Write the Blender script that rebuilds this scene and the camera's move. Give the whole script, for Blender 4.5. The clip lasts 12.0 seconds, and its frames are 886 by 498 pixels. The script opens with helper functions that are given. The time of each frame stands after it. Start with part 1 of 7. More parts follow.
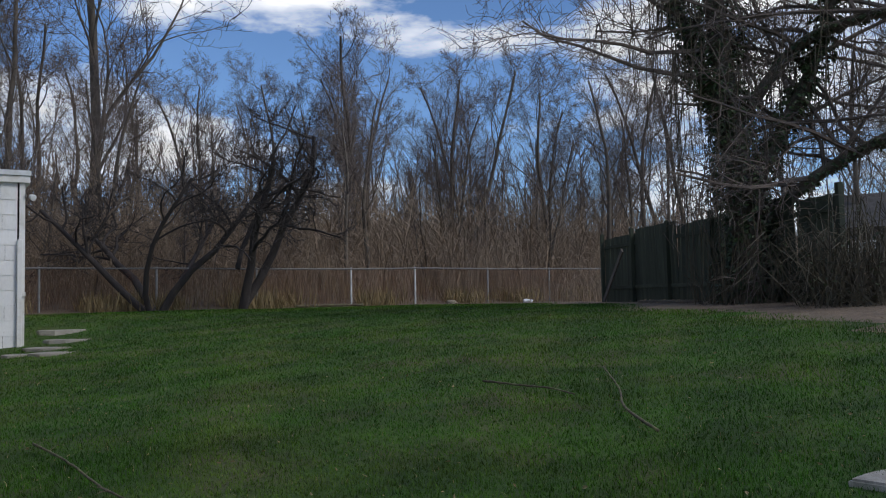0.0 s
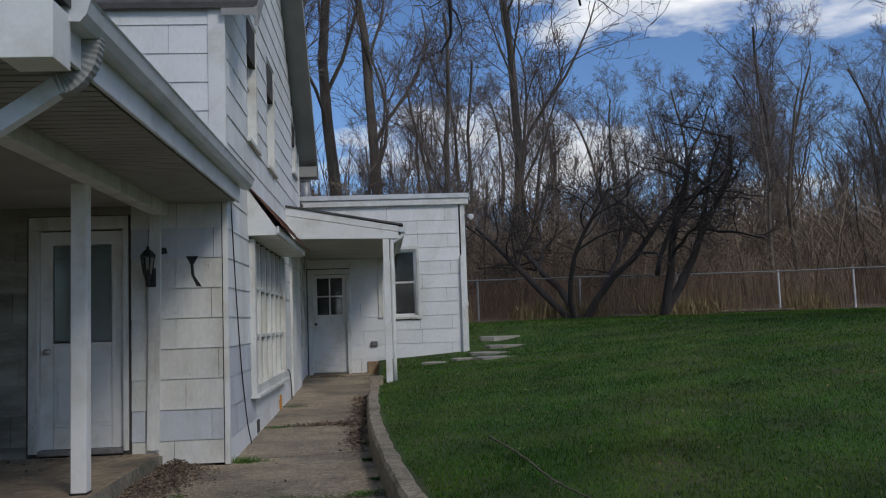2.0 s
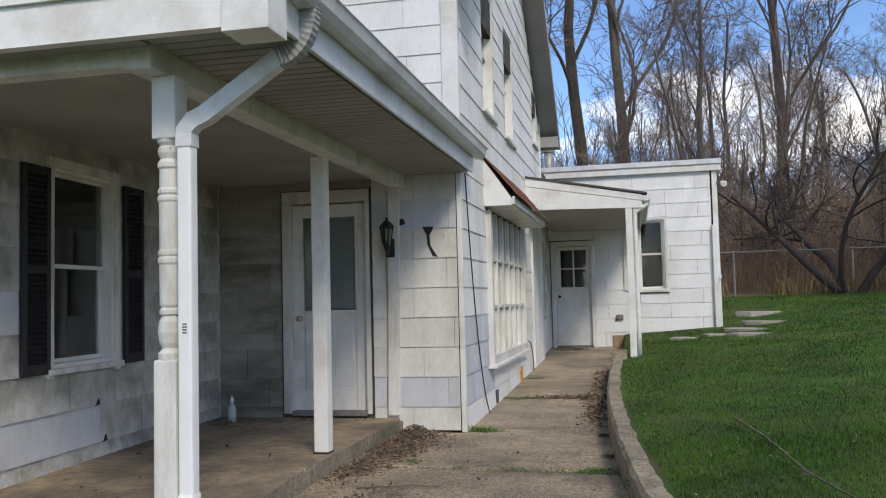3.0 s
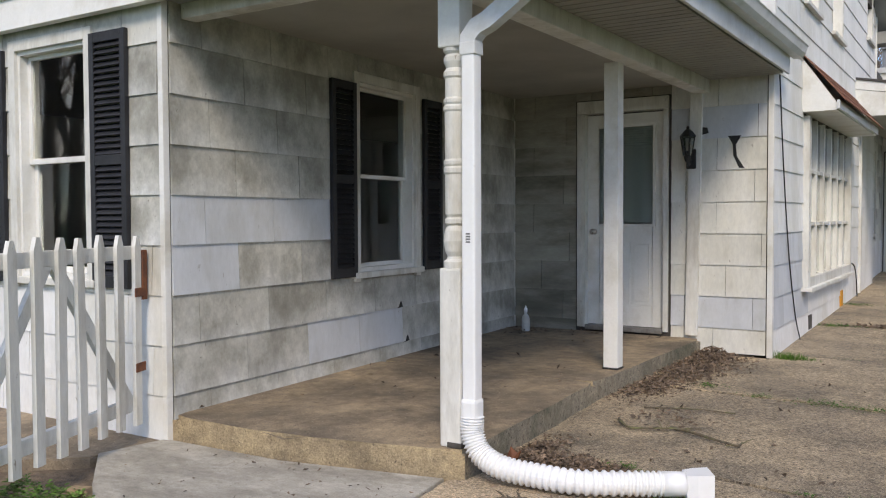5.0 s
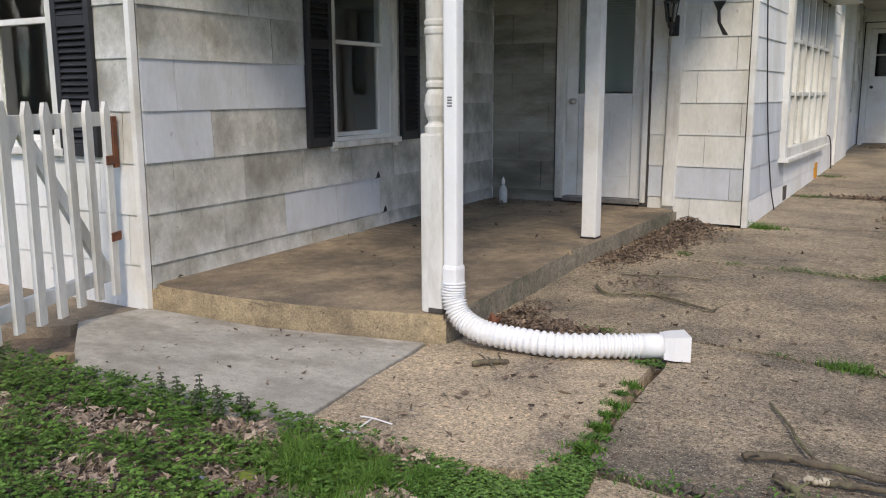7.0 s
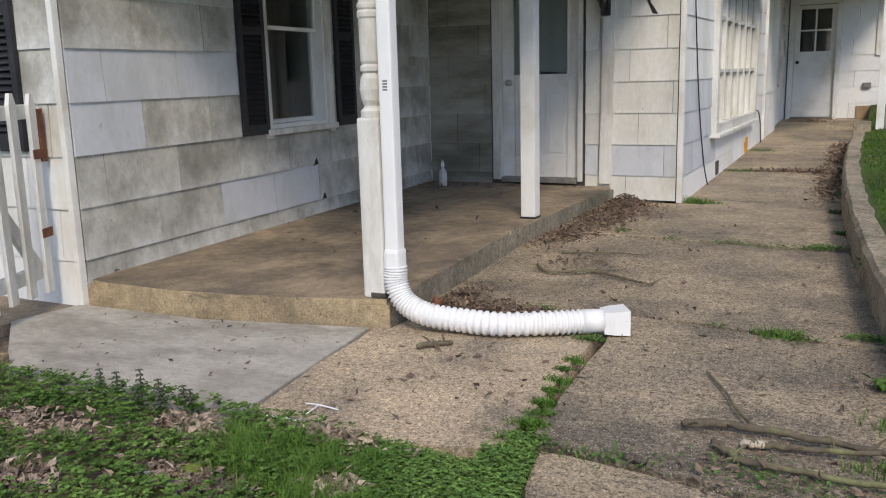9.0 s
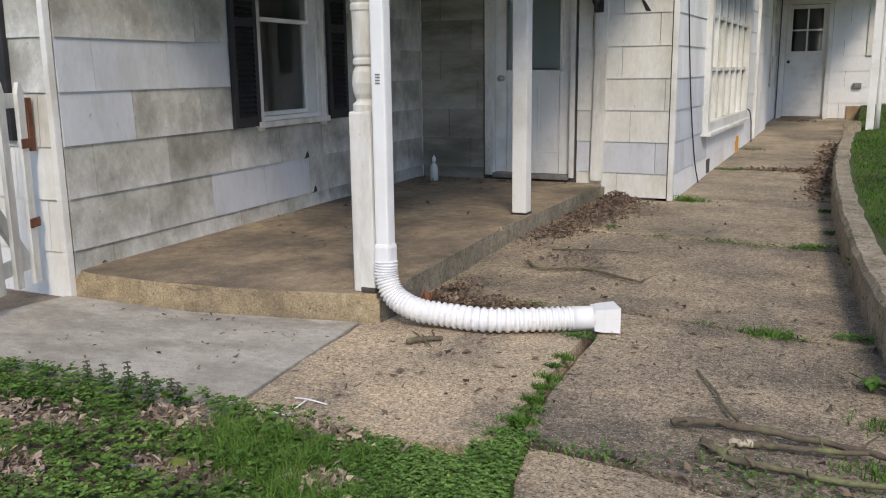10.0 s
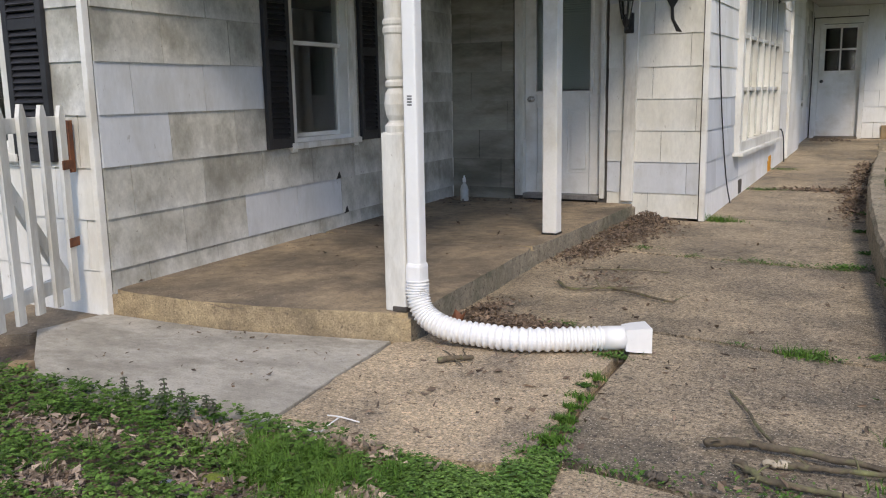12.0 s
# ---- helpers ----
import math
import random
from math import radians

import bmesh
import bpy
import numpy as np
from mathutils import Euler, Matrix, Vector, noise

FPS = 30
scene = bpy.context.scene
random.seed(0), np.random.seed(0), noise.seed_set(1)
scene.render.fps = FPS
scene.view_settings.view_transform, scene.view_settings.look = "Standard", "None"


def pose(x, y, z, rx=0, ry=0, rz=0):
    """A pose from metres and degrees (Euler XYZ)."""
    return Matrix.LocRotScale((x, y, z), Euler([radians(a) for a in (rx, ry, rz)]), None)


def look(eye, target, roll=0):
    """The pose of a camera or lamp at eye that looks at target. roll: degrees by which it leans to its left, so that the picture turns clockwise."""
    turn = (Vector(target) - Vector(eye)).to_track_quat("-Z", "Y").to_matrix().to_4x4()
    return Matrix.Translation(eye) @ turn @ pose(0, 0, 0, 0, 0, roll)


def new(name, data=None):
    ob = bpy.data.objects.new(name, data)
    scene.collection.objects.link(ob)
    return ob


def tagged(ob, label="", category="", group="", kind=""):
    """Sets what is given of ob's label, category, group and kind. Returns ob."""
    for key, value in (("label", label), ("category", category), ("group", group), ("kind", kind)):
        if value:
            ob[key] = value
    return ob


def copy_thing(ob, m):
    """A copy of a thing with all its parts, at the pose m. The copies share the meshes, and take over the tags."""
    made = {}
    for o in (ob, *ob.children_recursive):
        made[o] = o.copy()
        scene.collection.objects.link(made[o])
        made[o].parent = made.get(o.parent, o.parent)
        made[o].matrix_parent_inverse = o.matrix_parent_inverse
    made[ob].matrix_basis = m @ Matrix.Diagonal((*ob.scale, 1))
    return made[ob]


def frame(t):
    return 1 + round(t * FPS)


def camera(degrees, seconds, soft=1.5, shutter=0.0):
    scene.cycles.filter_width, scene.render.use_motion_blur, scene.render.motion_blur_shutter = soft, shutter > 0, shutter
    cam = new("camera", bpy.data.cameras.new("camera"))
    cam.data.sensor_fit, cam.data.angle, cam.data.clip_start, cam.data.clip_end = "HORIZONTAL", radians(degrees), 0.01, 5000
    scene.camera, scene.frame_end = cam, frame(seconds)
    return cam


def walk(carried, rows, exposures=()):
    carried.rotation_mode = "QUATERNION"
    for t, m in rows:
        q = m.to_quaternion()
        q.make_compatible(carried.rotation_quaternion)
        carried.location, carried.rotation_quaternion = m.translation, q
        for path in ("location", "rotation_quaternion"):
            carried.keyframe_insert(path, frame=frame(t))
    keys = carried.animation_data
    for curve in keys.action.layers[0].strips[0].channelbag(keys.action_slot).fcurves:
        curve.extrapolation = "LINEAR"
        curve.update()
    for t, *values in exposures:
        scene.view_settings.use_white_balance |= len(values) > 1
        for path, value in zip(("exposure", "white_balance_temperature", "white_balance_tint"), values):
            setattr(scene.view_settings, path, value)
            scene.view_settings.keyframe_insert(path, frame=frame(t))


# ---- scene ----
# ---- camera ----
cam = camera(54.5, 12.0, soft=1.1)
PATH = [
    (0, (0.734, 0.484, 1.31), (1.773, 2.189, 1.429), -1.2),
    (0.5, (0.708, 0.506, 1.304), (1.653, 2.266, 1.406), -1.2),
    (1, (0.656, 0.499, 1.306), (1.435, 2.336, 1.44), -1.4),
    (1.5, (0.647, 0.49, 1.308), (1.166, 2.412, 1.494), -1.7),
    (2, (0.633, 0.466, 1.282), (0.778, 2.454, 1.445), -2.0),
    (2.5, (0.713, 0.591, 1.241), (0.603, 2.584, 1.354), -1.3),
    (3, (0.776, 0.722, 1.248), (0.343, 2.671, 1.368), -1.4),
    (3.5, (0.842, 0.9, 1.252), (0.066, 2.738, 1.399), -0.2),
    (3.7, (0.849, 0.905, 1.253), (-0.021, 2.701, 1.387), -0.2),
    (5.5, (0.78, 0.929, 1.235), (-0.307, 2.603, 1.11), -0.5),
    (6, (0.772, 0.932, 1.228), (-0.306, 2.609, 1.064), -0.3),
    (6.5, (0.758, 0.942, 1.203), (-0.294, 2.62, 0.926), -0.3),
    (7, (0.742, 0.948, 1.186), (-0.27, 2.636, 0.83), -0.2),
    (7.5, (0.758, 0.943, 1.191), (-0.212, 2.655, 0.832), -1.1),
    (9.5, (0.751, 0.947, 1.178), (-0.126, 2.699, 0.776), -1.1),
    (10, (0.745, 0.953, 1.18), (-0.126, 2.707, 0.775), -0.7),
    (10.5, (0.746, 0.949, 1.178), (-0.138, 2.693, 0.76), -0.5),
    (11, (0.729, 0.944, 1.17), (-0.202, 2.661, 0.737), -0.3),
    (11.5, (0.73, 0.944, 1.173), (-0.203, 2.665, 0.763), -0.3),
    (12, (0.751, 0.925, 1.18), (-0.185, 2.657, 0.823), -1.0),
]
EXPOSURES = [(0.0, -0.72, 6600, 10), (0.8, -0.72, 6600, 10), (1.5, -0.78, 6550, 10), (2.0, -0.92, 6500, 10), (2.5, -0.42, 6900, 11), (3.5, 0.0, 7150, 11), (5.5, 0.15, 7450, 13), (9.5, 0.10, 7400, 12), (12.0, 0.13, 7450, 13)]
walk(cam, [(r[0], look(*r[1:])) for r in PATH], EXPOSURES)

# ---- world and sun ----
SUN_DIR = Vector((0.45, -0.75, 0.75)).normalized()
world = bpy.data.worlds.new("sky")
scene.world = world
world.use_nodes = True
wn, wl = world.node_tree.nodes, world.node_tree.links
wn.clear()
sky = wn.new("ShaderNodeTexSky")
sky.sky_type = "NISHITA"
sky.sun_disc = False
sky.sun_elevation = math.asin(SUN_DIR.z)
sky.sun_rotation = math.atan2(SUN_DIR.x, SUN_DIR.y)
sky.air_density, sky.dust_density, sky.ozone_density = 1.0, 0.1, 4.0
cloud = wn.new("ShaderNodeTexNoise")
cloud.inputs["Scale"].default_value = 3.1
cloud.inputs["Detail"].default_value = 9.0
cloud.inputs["Roughness"].default_value = 0.58
ramp = wn.new("ShaderNodeValToRGB")
ramp.color_ramp.elements[0].position = 0.50
ramp.color_ramp.elements[1].position = 0.64
mix = wn.new("ShaderNodeMix")
mix.data_type = "RGBA"
mix.inputs[7].default_value = (13.5, 13.7, 14.0, 1)
bg = wn.new("ShaderNodeBackground")
bg.inputs["Strength"].default_value = 0.14
out = wn.new("ShaderNodeOutputWorld")
coord, stretch = wn.new("ShaderNodeTexCoord"), wn.new("ShaderNodeMapping")
stretch.inputs["Scale"].default_value = (1.0, 1.0, 3.2)
stretch.inputs["Location"].default_value = (0.35, 0.1, 0.0)
wl.new(coord.outputs["Generated"], stretch.inputs["Vector"])
wl.new(stretch.outputs["Vector"], cloud.inputs["Vector"])
wl.new(cloud.outputs["Fac"], ramp.inputs["Fac"])
wl.new(ramp.outputs["Color"], mix.inputs[0])
deep = wn.new("ShaderNodeMix")
deep.data_type, deep.blend_type = "RGBA", "MULTIPLY"
deep.inputs[0].default_value = 1.0
deep.inputs[7].default_value = (1.05, 1.22, 1.46, 1)
wl.new(sky.outputs["Color"], deep.inputs[6])
wl.new(deep.outputs[2], mix.inputs[6])
wl.new(mix.outputs[2], bg.inputs["Color"])
wl.new(bg.outputs["Background"], out.inputs["Surface"])

sun_data = bpy.data.lights.new("sun", "SUN")
sun_data.energy, sun_data.angle, sun_data.color = 2.3, radians(15), (1.0, 0.95, 0.87)
sun = new("sun", sun_data)
sun.matrix_basis = look(SUN_DIR * 60, (0, 0, 0))


# ---- materials ----
def material(name, a, b, rough=0.8, scale=3.0, fine=60.0, fine_amt=0.25, bump=0.3, bump_scale=None, stretch=(1, 1, 1), rand=0.0,
             island=0.0, speck=None, metal=0.0, lo=0.35, hi=0.65, stain=None, stain_scale=1.2, dist=0.003, shift=True, mid=None, wash=None, pits=None, stain_lo=0.48):
    """Two colours mixed by a broad noise, a fine grain, a relief, and optional specks, stains and piece-to-piece change."""
    m = bpy.data.materials.new(name)
    m.use_nodes = True
    n, l = m.node_tree.nodes, m.node_tree.links
    bsdf = n["Principled BSDF"]
    geo = n.new("ShaderNodeNewGeometry")
    mapping = n.new("ShaderNodeMapping")
    mapping.inputs["Scale"].default_value = stretch
    l.new(geo.outputs["Position"], mapping.inputs["Vector"])
    vec = mapping.outputs["Vector"]
    info = n.new("ShaderNodeObjectInfo")
    if rand and shift:
        move = n.new("ShaderNodeVectorMath")
        move.operation = "SCALE"
        move.inputs[0].default_value = (17, 29, 11)
        l.new(info.outputs["Random"], move.inputs["Scale"])
        add = n.new("ShaderNodeVectorMath")
        l.new(vec, add.inputs[0])
        l.new(move.outputs["Vector"], add.inputs[1])
        vec = add.outputs["Vector"]

    def tex(s, detail=5.0, r=0.6):
        t = n.new("ShaderNodeTexNoise")
        t.inputs["Scale"].default_value = s
        t.inputs["Detail"].default_value = detail
        t.inputs["Roughness"].default_value = r
        l.new(vec, t.inputs["Vector"])
        return t.outputs["Fac"]

    def span(value, f0, f1, t0, t1):
        r = n.new("ShaderNodeMapRange")
        r.inputs["From Min"].default_value, r.inputs["From Max"].default_value = f0, f1
        r.inputs["To Min"].default_value, r.inputs["To Max"].default_value = t0, t1
        l.new(value, r.inputs["Value"])
        return r.outputs["Result"]

    def blend(fac, c0, c1, kind="MIX"):
        x = n.new("ShaderNodeMix")
        x.data_type, x.blend_type = "RGBA", kind
        for sock, v in ((x.inputs[0], fac), (x.inputs[6], c0), (x.inputs[7], c1)):
            if isinstance(v, (tuple, float, int)):
                sock.default_value = (*v, 1) if isinstance(v, tuple) else v
            else:
                l.new(v, sock)
        return x.outputs[2]

    def grey(value):
        c = n.new("ShaderNodeCombineColor")
        for i in range(3):
            l.new(value, c.inputs[i])
        return c.outputs["Color"]

    col = blend(span(tex(scale), lo, hi, 0, 1), a, b)
    if stain:
        col = blend(span(tex(stain_scale, 6.0, 0.65), stain_lo, stain_lo + 0.18, 0, 0.85), col, stain)
    if wash:
        colour, height, amount = wash
        place = n.new("ShaderNodeTexCoord")
        split = n.new("ShaderNodeSeparateXYZ")
        l.new(place.outputs["Object"], split.inputs["Vector"])
        streak = n.new("ShaderNodeMapping")
        streak.inputs["Scale"].default_value = (4.2, 4.2, 2.4)
        l.new(vec, streak.inputs["Vector"])
        run = n.new("ShaderNodeTexNoise")
        run.inputs["Scale"].default_value, run.inputs["Detail"].default_value = 1.0, 6.0
        l.new(streak.outputs["Vector"], run.inputs["Vector"])
        rise = n.new("ShaderNodeMath")
        rise.operation = "SUBTRACT"
        l.new(span(run.outputs["Fac"], 0.36, 0.70, 0.0, height * 2.0), rise.inputs[0])
        l.new(split.outputs["Z"], rise.inputs[1])
        col = blend(span(rise.outputs["Value"], -0.06, 0.09, 0, amount), col, colour)
    if mid:
        col = blend(1.0, col, grey(span(tex(mid[0], 3.0, 0.6), 0.3, 0.7, 1 - mid[1], 1 + mid[1])), "MULTIPLY")
    fine_fac = tex(fine, 3.0, 0.7)
    col = blend(1.0, col, grey(span(fine_fac, 0.25, 0.75, 1 - fine_amt, 1 + fine_amt)), "MULTIPLY")
    if speck:
        colour, s, size = speck
        v = n.new("ShaderNodeTexVoronoi")
        v.inputs["Scale"].default_value = s
        l.new(vec, v.inputs["Vector"])
        near = span(v.outputs["Distance"], size, size + 0.12, 1, 0)
        pick = n.new("ShaderNodeSeparateColor")
        l.new(v.outputs["Color"], pick.inputs["Color"])
        some = span(pick.outputs[0], 0.55, 0.62, 0, 1)
        both = n.new("ShaderNodeMath")
        both.operation = "MULTIPLY"
        l.new(near, both.inputs[0])
        l.new(some, both.inputs[1])
        col = blend(both.outputs["Value"], col, colour)
    if pits:
        colour, s, edge = pits
        col = blend(span(tex(s, 4.0, 0.7), edge, edge + 0.07, 0, 0.9), col, colour)
    if rand:
        col = blend(1.0, col, grey(span(info.outputs["Random"], 0, 1, 1 - rand, 1 + rand)), "MULTIPLY")
    if island:
        col = blend(1.0, col, grey(span(geo.outputs["Random Per Island"], 0, 1, 1 - island, 1 + island)), "MULTIPLY")
    l.new(col, bsdf.inputs["Base Color"])
    l.new(span(fine_fac, 0.3, 0.7, max(rough - 0.08, 0.02), min(rough + 0.08, 1)), bsdf.inputs["Roughness"])
    bsdf.inputs["Metallic"].default_value = metal
    if bump:
        bm_node = n.new("ShaderNodeBump")
        bm_node.inputs["Strength"].default_value = bump
        bm_node.inputs["Distance"].default_value = dist
        l.new(tex(bump_scale or fine, 4.0, 0.65), bm_node.inputs["Height"])
        l.new(bm_node.outputs["Normal"], bsdf.inputs["Normal"])
    return m


M = {}
M["dirty"] = material("weathered_shingle", (0.52, 0.51, 0.465), (0.35, 0.34, 0.295), 0.8, 2.6, 55, 0.12, 0.35, 70, (1, 1, 0.8), rand=0.13, stain=(0.27, 0.26, 0.225), stain_scale=2.6, shift=False, mid=(14, 0.14), wash=((0.63, 0.63, 0.605), 0.075, 0.7), pits=((0.22, 0.21, 0.18), 34, 0.655))
# grime plus the porch's shade, both mixed into this darker colour
M["grimy"] = material("grime_and_shade_shingle", (0.33, 0.315, 0.27), (0.235, 0.22, 0.18), 0.85, 2.2, 40, 0.1, 0.3, 70, (0.5, 0.5, 1.6), rand=0.10, stain=(0.15, 0.14, 0.11), stain_scale=2.2, shift=False, mid=(9, 0.12), wash=((0.40, 0.38, 0.33), 0.035, 0.7))
M["blue"] = material("replaced_shingle", (0.60, 0.62, 0.65), (0.53, 0.55, 0.575), 0.7, 3, 40, 0.06, 0.25, 70, (1, 1, 0.4), rand=0.06, stain=(0.47, 0.48, 0.48), stain_scale=3.5, pits=((0.33, 0.33, 0.32), 26, 0.66))
M["cream"] = material("cream_shingle", (0.72, 0.71, 0.66), (0.63, 0.62, 0.56), 0.75, 2.5, 40, 0.08, 0.25, 70, (1, 1, 0.4), rand=0.07, shift=False, stain=(0.50, 0.48, 0.41), stain_scale=1.8, mid=(10, 0.05), wash=((0.74, 0.73, 0.70), 0.05, 0.6), pits=((0.36, 0.34, 0.29), 30, 0.665))
M["white_shingle"] = material("white_shingle", (0.82, 0.815, 0.80), (0.75, 0.75, 0.735), 0.7, 1.8, 40, 0.06, 0.25, 70, (1, 1, 0.4), rand=0.035, shift=False, stain=(0.64, 0.63, 0.58), stain_scale=1.6, pits=((0.42, 0.40, 0.34), 24, 0.675))
M["sheath"] = material("dark_sheathing", (0.05, 0.045, 0.04), (0.09, 0.08, 0.07), 0.9, 5)
M["paint"] = material("white_paint", (0.80, 0.79, 0.76), (0.74, 0.73, 0.69), 0.5, 4, 50, 0.04, 0.15, 70, stain=(0.60, 0.57, 0.50), stain_scale=2.2)
M["old_paint"] = material("worn_cream_paint", (0.73, 0.72, 0.68), (0.63, 0.615, 0.565), 0.65, 5, 45, 0.08, 0.35, 60, (1, 1, 0.3), stain=(0.45, 0.42, 0.355), stain_scale=3.4, pits=((0.24, 0.20, 0.15), 32, 0.665))
M["pvc"] = material("white_vinyl", (0.84, 0.84, 0.84), (0.80, 0.80, 0.79), 0.35, 3, 30, 0.02, 0.05)
M["alu"] = material("white_aluminium", (0.70, 0.71, 0.71), (0.62, 0.63, 0.62), 0.4, 3, 30, 0.04, 0.1, stain=(0.48, 0.48, 0.45), stain_scale=2.5)
M["galv_alu"] = material("dirty_grey_aluminium", (0.36, 0.36, 0.345), (0.26, 0.26, 0.245), 0.5, 14, 60, 0.15, 0.1)
# dirty grey ceiling paint, lowered further to hold the shade under the roof
M["ceiling"] = material("shade_darkened_ceiling_paint", (0.40, 0.38, 0.335), (0.32, 0.30, 0.26), 0.7, 1.5, 40, 0.05, 0.15)
# vinyl made darker to stand in for the shadow below the eaves
M["soffit"] = material("shade_darkened_vinyl", (0.34, 0.33, 0.30), (0.28, 0.27, 0.245), 0.6, 2, 40, 0.06, 0.1)
M["black"] = material("black_shutter_paint", (0.012, 0.012, 0.015), (0.022, 0.022, 0.026), 0.55, 6, 50, 0.15, 0.2)
M["iron"] = material("black_iron", (0.010, 0.010, 0.011), (0.03, 0.027, 0.025), 0.5, 20, 80, 0.2, 0.3)
M["rust"] = material("rusted_steel", (0.22, 0.075, 0.03), (0.10, 0.04, 0.025), 0.85, 18, 90, 0.3, 0.4)
M["galv"] = material("galvanised_steel", (0.42, 0.42, 0.41), (0.30, 0.29, 0.27), 0.5, 8, 60, 0.15, 0.1, metal=0.6)
M["chrome"] = material("satin_nickel", (0.55, 0.53, 0.50), (0.48, 0.46, 0.43), 0.3, 8, 60, 0.05, 0, metal=1.0)
M["roofing"] = material("dark_roof_shingle", (0.055, 0.05, 0.047), (0.09, 0.085, 0.08), 0.9, 6, 90, 0.35, 0.6)
M["copper"] = material("rust_red_roof_shingle", (0.30, 0.12, 0.065), (0.22, 0.095, 0.06), 0.85, 6, 70, 0.25, 0.5, rand=0.15, stain=(0.16, 0.08, 0.05), stain_scale=4)
M["porch_slab"] = material("stained_porch_concrete", (0.36, 0.275, 0.18), (0.20, 0.158, 0.113), 0.88, 2.0, 120, 0.4, 0.5, 60, stain=(0.10, 0.08, 0.06), stain_scale=1.2, stain_lo=0.45, mid=(13, 0.22), speck=((0.46, 0.38, 0.28), 60, 0.10), pits=((0.065, 0.052, 0.04), 60, 0.60))
M["aggregate"] = material("worn_aggregate_concrete", (0.46, 0.36, 0.24), (0.28, 0.225, 0.16), 0.94, 1.6, 95, 0.85, 1.0, 90, rand=0.08, mid=(38, 0.38), stain=(0.135, 0.115, 0.088), stain_scale=1.3, stain_lo=0.465, speck=((0.54, 0.47, 0.375), 95, 0.20), dist=0.012, pits=((0.055, 0.046, 0.036), 55, 0.57))
M["tan_concrete"] = material("washed_tan_concrete", (0.58, 0.45, 0.30), (0.41, 0.32, 0.22), 0.94, 2.0, 95, 0.75, 1.0, 90, mid=(38, 0.3), stain=(0.19, 0.158, 0.12), stain_scale=1.9, stain_lo=0.49, speck=((0.62, 0.54, 0.44), 95, 0.2), dist=0.012, pits=((0.075, 0.062, 0.047), 55, 0.585))
M["new_concrete"] = material("smooth_grey_concrete", (0.47, 0.44, 0.385), (0.31, 0.288, 0.245), 0.85, 2.4, 110, 0.28, 0.3, 90, (1, 1.6, 1), stain=(0.26, 0.24, 0.20), stain_scale=2.6, mid=(17, 0.13), pits=((0.14, 0.125, 0.10), 50, 0.62))
M["curb"] = material("mossy_curb_concrete", (0.40, 0.33, 0.235), (0.27, 0.22, 0.155), 0.95, 5, 80, 0.5, 0.9, 45, stain=(0.105, 0.105, 0.062), stain_scale=3.2, speck=((0.52, 0.47, 0.39), 45, 0.15), dist=0.012, pits=((0.07, 0.06, 0.045), 40, 0.56))
M["lawn"] = material("lawn_soil", (0.026, 0.068, 0.006), (0.052, 0.098, 0.010), 0.95, 0.8, 25, 0.45, 0.8, 40, stain=(0.085, 0.075, 0.034), stain_scale=0.9, lo=0.3, hi=0.7, dist=0.02, mid=(1.4, 0.3))
M["litter"] = material("woodland_leaf_litter", (0.21, 0.155, 0.105), (0.12, 0.09, 0.064), 0.95, 1.5, 18, 0.5, 0.8, 20, stain=(0.19, 0.155, 0.105), stain_scale=0.6, dist=0.05)
M["blade"] = material("grass_blade", (0.026, 0.092, 0.006), (0.072, 0.152, 0.012), 0.75, 0.9, 9, 0.2, 0, island=0.3, mid=(1.4, 0.36), stain=(0.092, 0.140, 0.020), stain_scale=0.6)
M["dry_blade"] = material("dry_grass", (0.33, 0.26, 0.14), (0.22, 0.16, 0.08), 0.8, 1.2, 9, 0.2, 0, island=0.3)
# slab front: ochre concrete, lightened in colour for the sun on it
M["sunlit_face"] = material("sunlit_ochre_concrete_face", (0.45, 0.35, 0.21), (0.31, 0.24, 0.15), 0.92, 4, 110, 0.45, 0.8, 60, stain=(0.20, 0.155, 0.10), stain_scale=3.0, mid=(18, 0.2), dist=0.010, pits=((0.08, 0.065, 0.045), 42, 0.61))
# slab side: mossy, and kept darker than the sunlit front
M["side_face"] = material("mossy_shade_concrete_face", (0.29, 0.25, 0.185), (0.19, 0.165, 0.125), 0.94, 3, 110, 0.45, 0.8, 60, stain=(0.10, 0.10, 0.065), stain_scale=2.4, mid=(18, 0.24), dist=0.010, pits=((0.06, 0.05, 0.04), 42, 0.57))
M["tuft_blade"] = material("bright_grass_blade", (0.060, 0.145, 0.020), (0.108, 0.198, 0.038), 0.6, 4, 30, 0.2, 0, island=0.35)
M["fine_clover"] = material("fine_clover_leaf", (0.075, 0.165, 0.026), (0.120, 0.215, 0.045), 0.65, 4, 30, 0.2, 0, island=0.5)
M["moss"] = material("yellow_green_moss", (0.17, 0.20, 0.03), (0.10, 0.14, 0.02), 0.95, 30, 120, 0.4, 0.9, 90, dist=0.006)
M["clover"] = material("ground_cover_leaf", (0.052, 0.115, 0.020), (0.092, 0.160, 0.036), 0.65, 2.5, 30, 0.2, 0, island=0.5, mid=(5, 0.25))
M["weed"] = material("broad_weed_leaf", (0.085, 0.165, 0.035), (0.055, 0.125, 0.025), 0.6, 6, 40, 0.15, 0.2, island=0.35)
M["purple"] = material("purple_nettle_top", (0.055, 0.085, 0.04), (0.085, 0.075, 0.06), 0.7, 20, 60, 0.2, 0, island=0.2)
M["dead_leaf"] = material("dead_leaf", (0.215, 0.152, 0.105), (0.125, 0.090, 0.066), 0.85, 9, 60, 0.25, 0.2, island=0.65)
